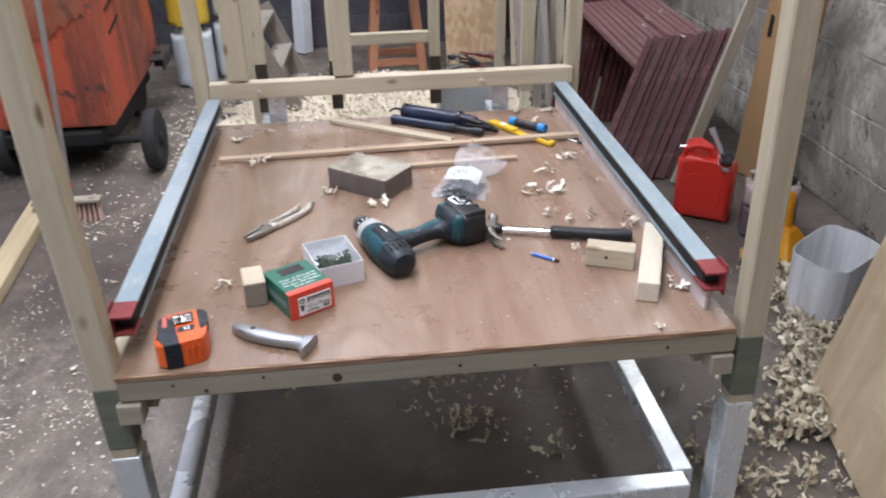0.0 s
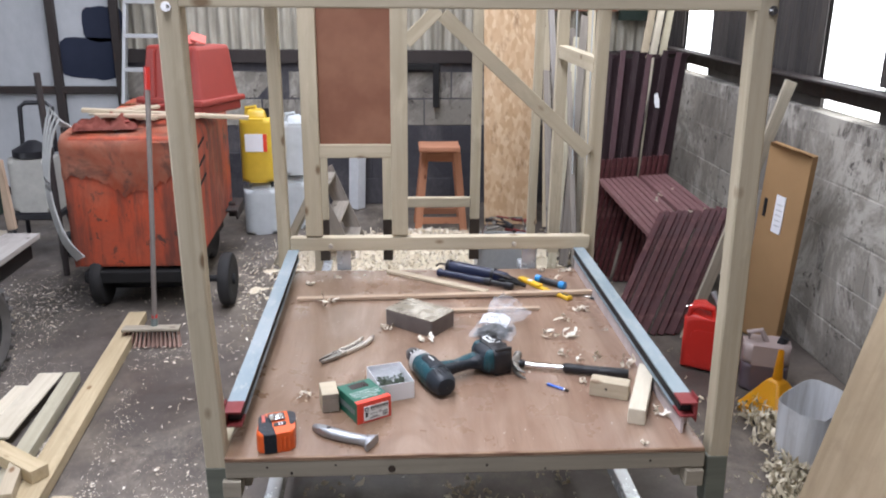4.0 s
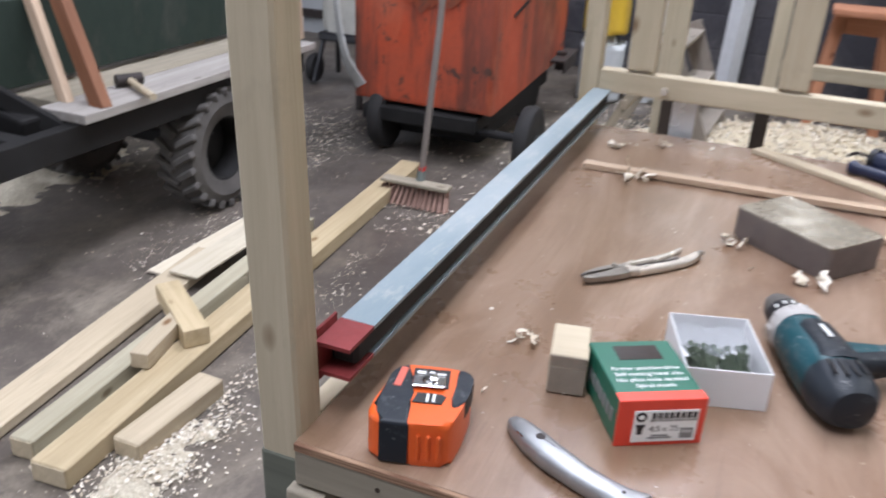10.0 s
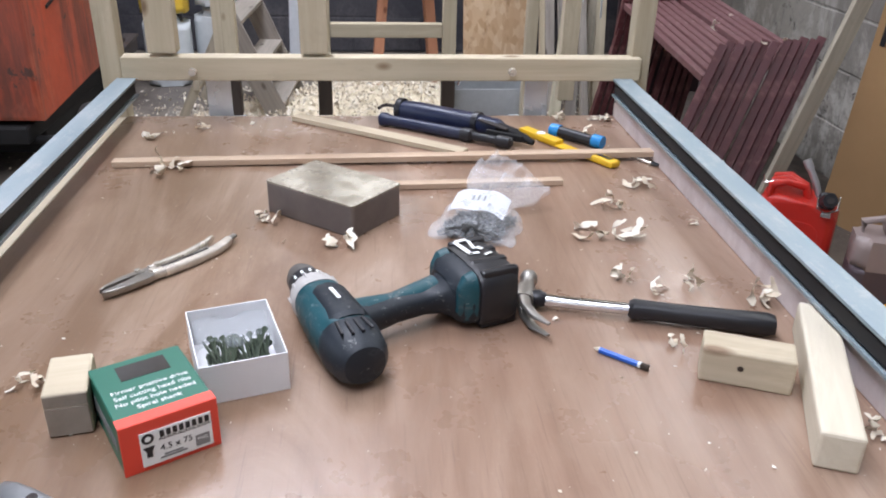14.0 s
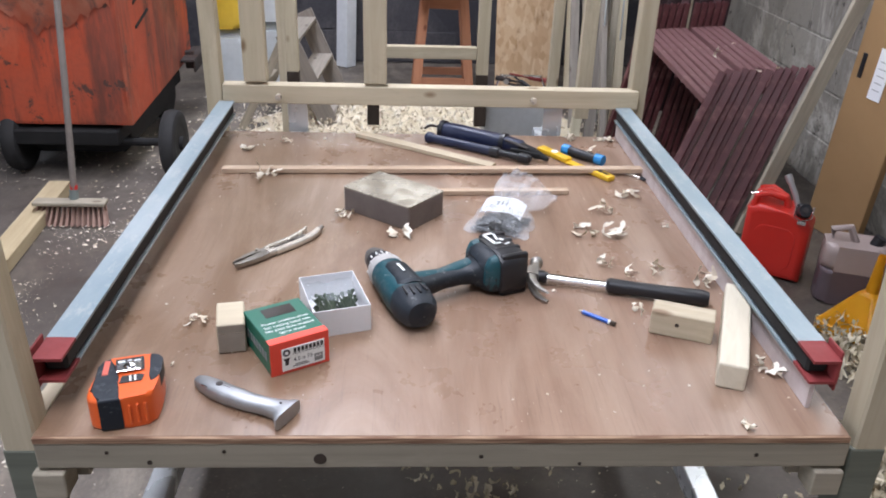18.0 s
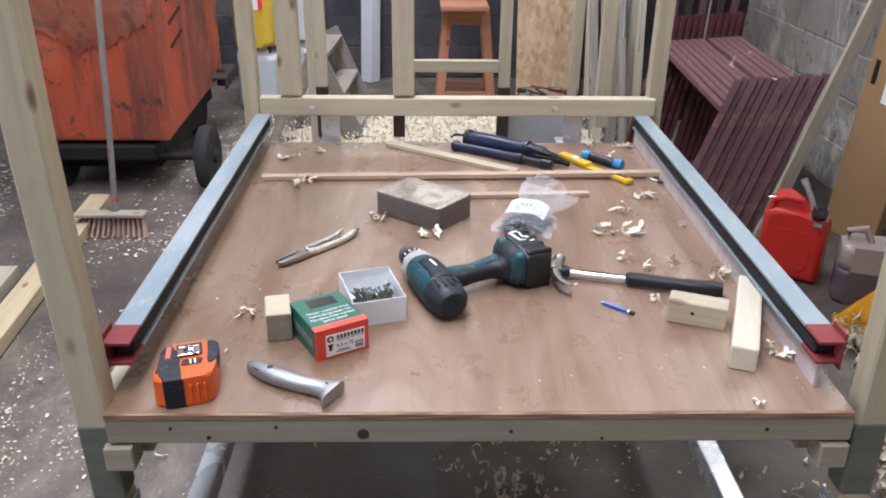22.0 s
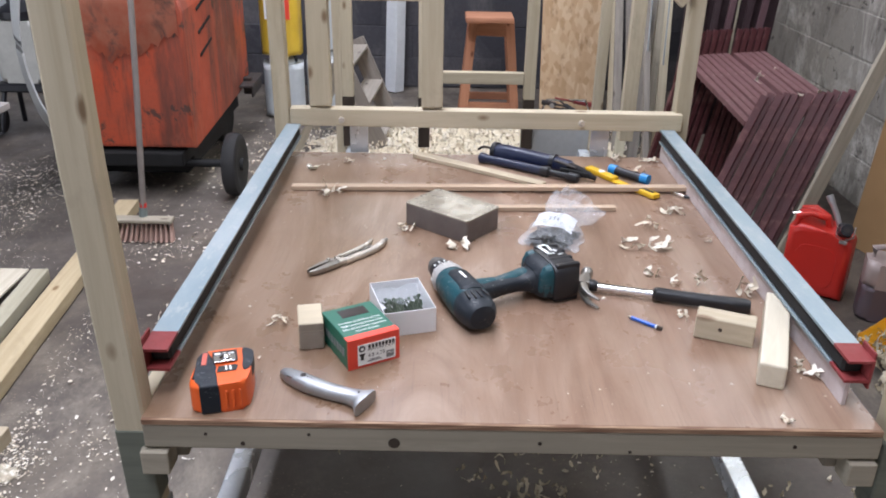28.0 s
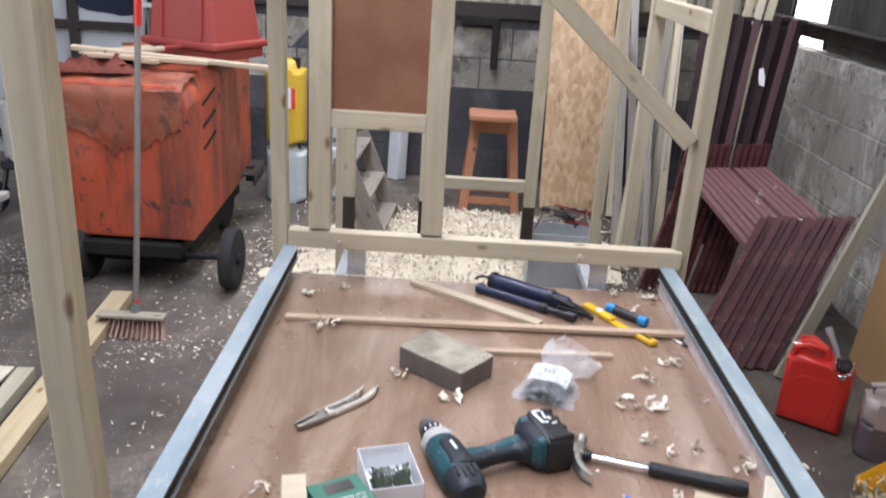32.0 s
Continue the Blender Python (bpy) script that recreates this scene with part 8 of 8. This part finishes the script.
k = Mat("loose_sawdust", 0.9, 0, 0.1)
k.color(k.ramp(k.noise(120, 6, 0.8), [(0.36, (0.46, 0.39, 0.28)), (0.62, (0.74, 0.68, 0.55))]))
k.bump(k.noise(160, 4, 0.8), 0.9, 0.006)
POWDER = k.m
powder("sawdust_heap", -1.315, 0.50, 0.10, 0.26, 0.036, 2, "loose pale sawdust heaped beside the timbers")
powder("sawdust_heap", -3.16, 1.74, 0.58, 0.78, 0.060, 7, "broad pale sawdust under the cart")
flakes("wood_chips", spots, SHAVING, "pale wood chips strewn over the dark floor")
spots = []
for i in range(70):
    spots.append(((sr.uniform(-1.3, -0.7), sr.uniform(0.3, 2.6), 0), sr.uniform(0.012, 0.05), sr.uniform(0.004, 0.010), sr))
shavings("loose_curls", spots, SHAVING, "loose pale curls lying on the floor")
spots = []
for i in range(1150):          # thick drift along the east side
    t = sr.random()
    y = 0.36 + 1.02 * t
    c = 1.02 + 0.40 * min(1, max(0, (y - 0.25) / 0.75)) - 0.10 * max(0, y - 1.3)
    wide = 0.045 + 0.05 * abs(noise.noise(V(y * 5, 1, 0))) + (0.05 if y < 0.42 else 0.0)
    x = c + sr.gauss(0, wide)
    hgt = 0.055 * max(0, 1 - ((x - c) / 0.14) ** 2)
    spots.append(((x, y, hgt * sr.random()), sr.uniform(0.034, 0.095), sr.uniform(0.010, 0.021), sr))
for i in range(430):           # thinner spread in front of the plywood sheet
    x, y = sr.uniform(0.74, 1.22), sr.gauss(0.22, 0.20)
    if noise.noise(V(x * 6, y * 6, 5)) > sr.uniform(-0.35, 0.25):
        spots.append(((x, y, 0.012 * sr.random()), sr.uniform(0.026, 0.07), sr.uniform(0.008, 0.017), sr))
for cx, cy, k2, sp in ((0.08, 0.82, 34, 0.045), (0.16, 0.57, 40, 0.05), (0.45, 0.90, 16, 0.035), (0.37, 0.43, 16, 0.035), (0.30, 0.72, 10, 0.05), (-0.41, 0.85, 14, 0.06), (0.44, 0.22, 14, 0.06), (0.02, 0.66, 14, 0.05)):
    for i in range(k2):        # crumpled clusters under the frame
        spots.append(((cx + sr.gauss(0, sp), cy + sr.gauss(0, sp * 0.8), 0.012 * sr.random()), sr.uniform(0.018, 0.055), sr.uniform(0.006, 0.018), sr))
for i in range(260):
    spots.append(((sr.uniform(0.62, 1.3), sr.uniform(0.0, 3.2), 0), sr.uniform(0.012, 0.04), sr.uniform(0.005, 0.012), sr))
shavings("floor_shavings", spots, SHAVING_DULL, "thick drift of dull curled shavings along the wall side")

# heap of pale shavings behind the frame
def heap(x, y):
    return 0.17 * math.exp(-((x - 0.05) / 0.62) ** 2 - ((y - 3.62) / 0.42) ** 2) + 0.03 * math.exp(-((x + 0.2) / 0.8) ** 2 - ((y - 3.1) / 0.5) ** 2)


bm = bmesh.new()
bmesh.ops.create_grid(bm, x_segments=50, y_segments=40, size=1)
for v in bm.verts:
    x, y = 0.0 + 1.2 * v.co.x, 3.45 + 0.85 * v.co.y
    v.co = V(x, y, heap(x, y) + 0.02 * noise.noise(V(x * 9, y * 9, 0)) - 0.022)
k = Mat("packed_shavings", 0.85, 0, 0.2)
k.color(k.ramp(k.voronoi(70, k.coord((1, 1, 1)), "F1", "Distance"), [(0.1, (0.78, 0.71, 0.56)), (0.6, (0.66, 0.58, 0.43))]))
k.bump(k.noise(80, 4), 0.8, 0.01)
tagged(part("shaving_heap", bm, k.m), "broad heap of pale yellow shavings on the floor", "shavings", kind="stuff")
spots = []
for i in range(3800):
    x, y = sr.gauss(0.05, 0.55), sr.gauss(3.5, 0.42)
    if y > 4.3 or abs(x) > 1.2:
        continue
    spots.append(((x, y, heap(x, y)), sr.uniform(0.015, 0.05), sr.uniform(0.006, 0.016), sr))
for i in range(900):
    x, y = sr.gauss(-0.5, 0.25), sr.gauss(3.1, 0.5)
    spots.append(((x, y, heap(x, y)), sr.uniform(0.015, 0.05), sr.uniform(0.006, 0.016), sr))
shavings("heaped_shavings", spots, SHAVING, "pale curls heaped on the floor behind the frame")

# ---- concrete blocks of the walls ----
BL, BH, JT = 0.45, 0.225, 0.007
bm = bmesh.new()
box(bm, (0, 0, 0), (BL - JT, 0.03, BH - JT), 0.004)
whole = finish(bm, "block", BLOCK)
bm = bmesh.new()
box(bm, (0, 0, 0), (BL / 2 - JT, 0.03, BH - JT), 0.004)
half = finish(bm, "block", BLOCK)


bm = bmesh.new()
box(bm, (0, 0, 0), (BL - JT, 0.03, BH - JT), 0.004)
whole_dark = finish(bm, "block", DARK_BLOCK)
bm = bmesh.new()
box(bm, (0, 0, 0), (BL / 2 - JT, 0.03, BH - JT), 0.004)
half_dark = finish(bm, "block", DARK_BLOCK)


def blockwork(wall, origin, way, length, rows, deg, out, dark_rows=0):
    br = random.Random(3)
    for j in range(rows):
        z = BH * (j + 0.5) + 0.004
        x = 0.0
        first = True
        while x < length - 0.01:
            w = BL / 2 if (first and j % 2) or length - x < BL * 0.75 else BL
            c = Vector(origin) + Vector(way) * (x + w / 2) + Vector(out) * br.uniform(-0.002, 0.002)
            m = pose(c.x, c.y, z, br.uniform(-0.5, 0.5), br.uniform(-0.5, 0.5), deg + br.uniform(-0.5, 0.5))
            put("block", (whole_dark if j < dark_rows else whole) if w == BL else (half_dark if j < dark_rows else half), m, wall)
            x += w
            first = False


PLACE[wall_east] = Matrix()
PLACE[wall_north] = Matrix()
blockwork(wall_east, (WX + 0.0245, -0.2, 0), (0, 1, 0), 5.3, 5, 90, (-1, 0, 0))
blockwork(wall_north, (-2.4, WY + 0.0245, 0), (1, 0, 0), 4.3, 5, 0, (0, -1, 0), 3)
for y0, y1 in ((-0.2, 1.5), (2.3, 3.6), (4.1, 5.1)):
    bm = bmesh.new()
    box(bm, (WX + 0.09, (y0 + y1) / 2, 1.15), (0.16, y1 - y0, 0.13), 0.008)
    tagged(part("wall_coping", bm, MORTAR), "rough mortar capping along the block wall", "coping", kind="structure")
bm = bmesh.new()
prism(bm, [(-0.06, -0.02), (-0.035, -0.05), (0.0, -0.035), (0.03, -0.055), (0.055, -0.02), (0.07, 0.015), (0.03, 0.03), (0.015, 0.055), (-0.02, 0.03), (-0.05, 0.04)], 0.002, 0.0, Matrix(((0, 0, -1, WX + 0.0075), (-1, 0, 0, 1.38), (0, 1, 0, 1.06), (0, 0, 0, 1))))
part("paint_splash", bm, plain("blue_paint_splash", (0.035, 0.07, 0.12), 0.7, 0, 0.3, 0.6, 20), wall_east, "blue paint splash", Matrix())
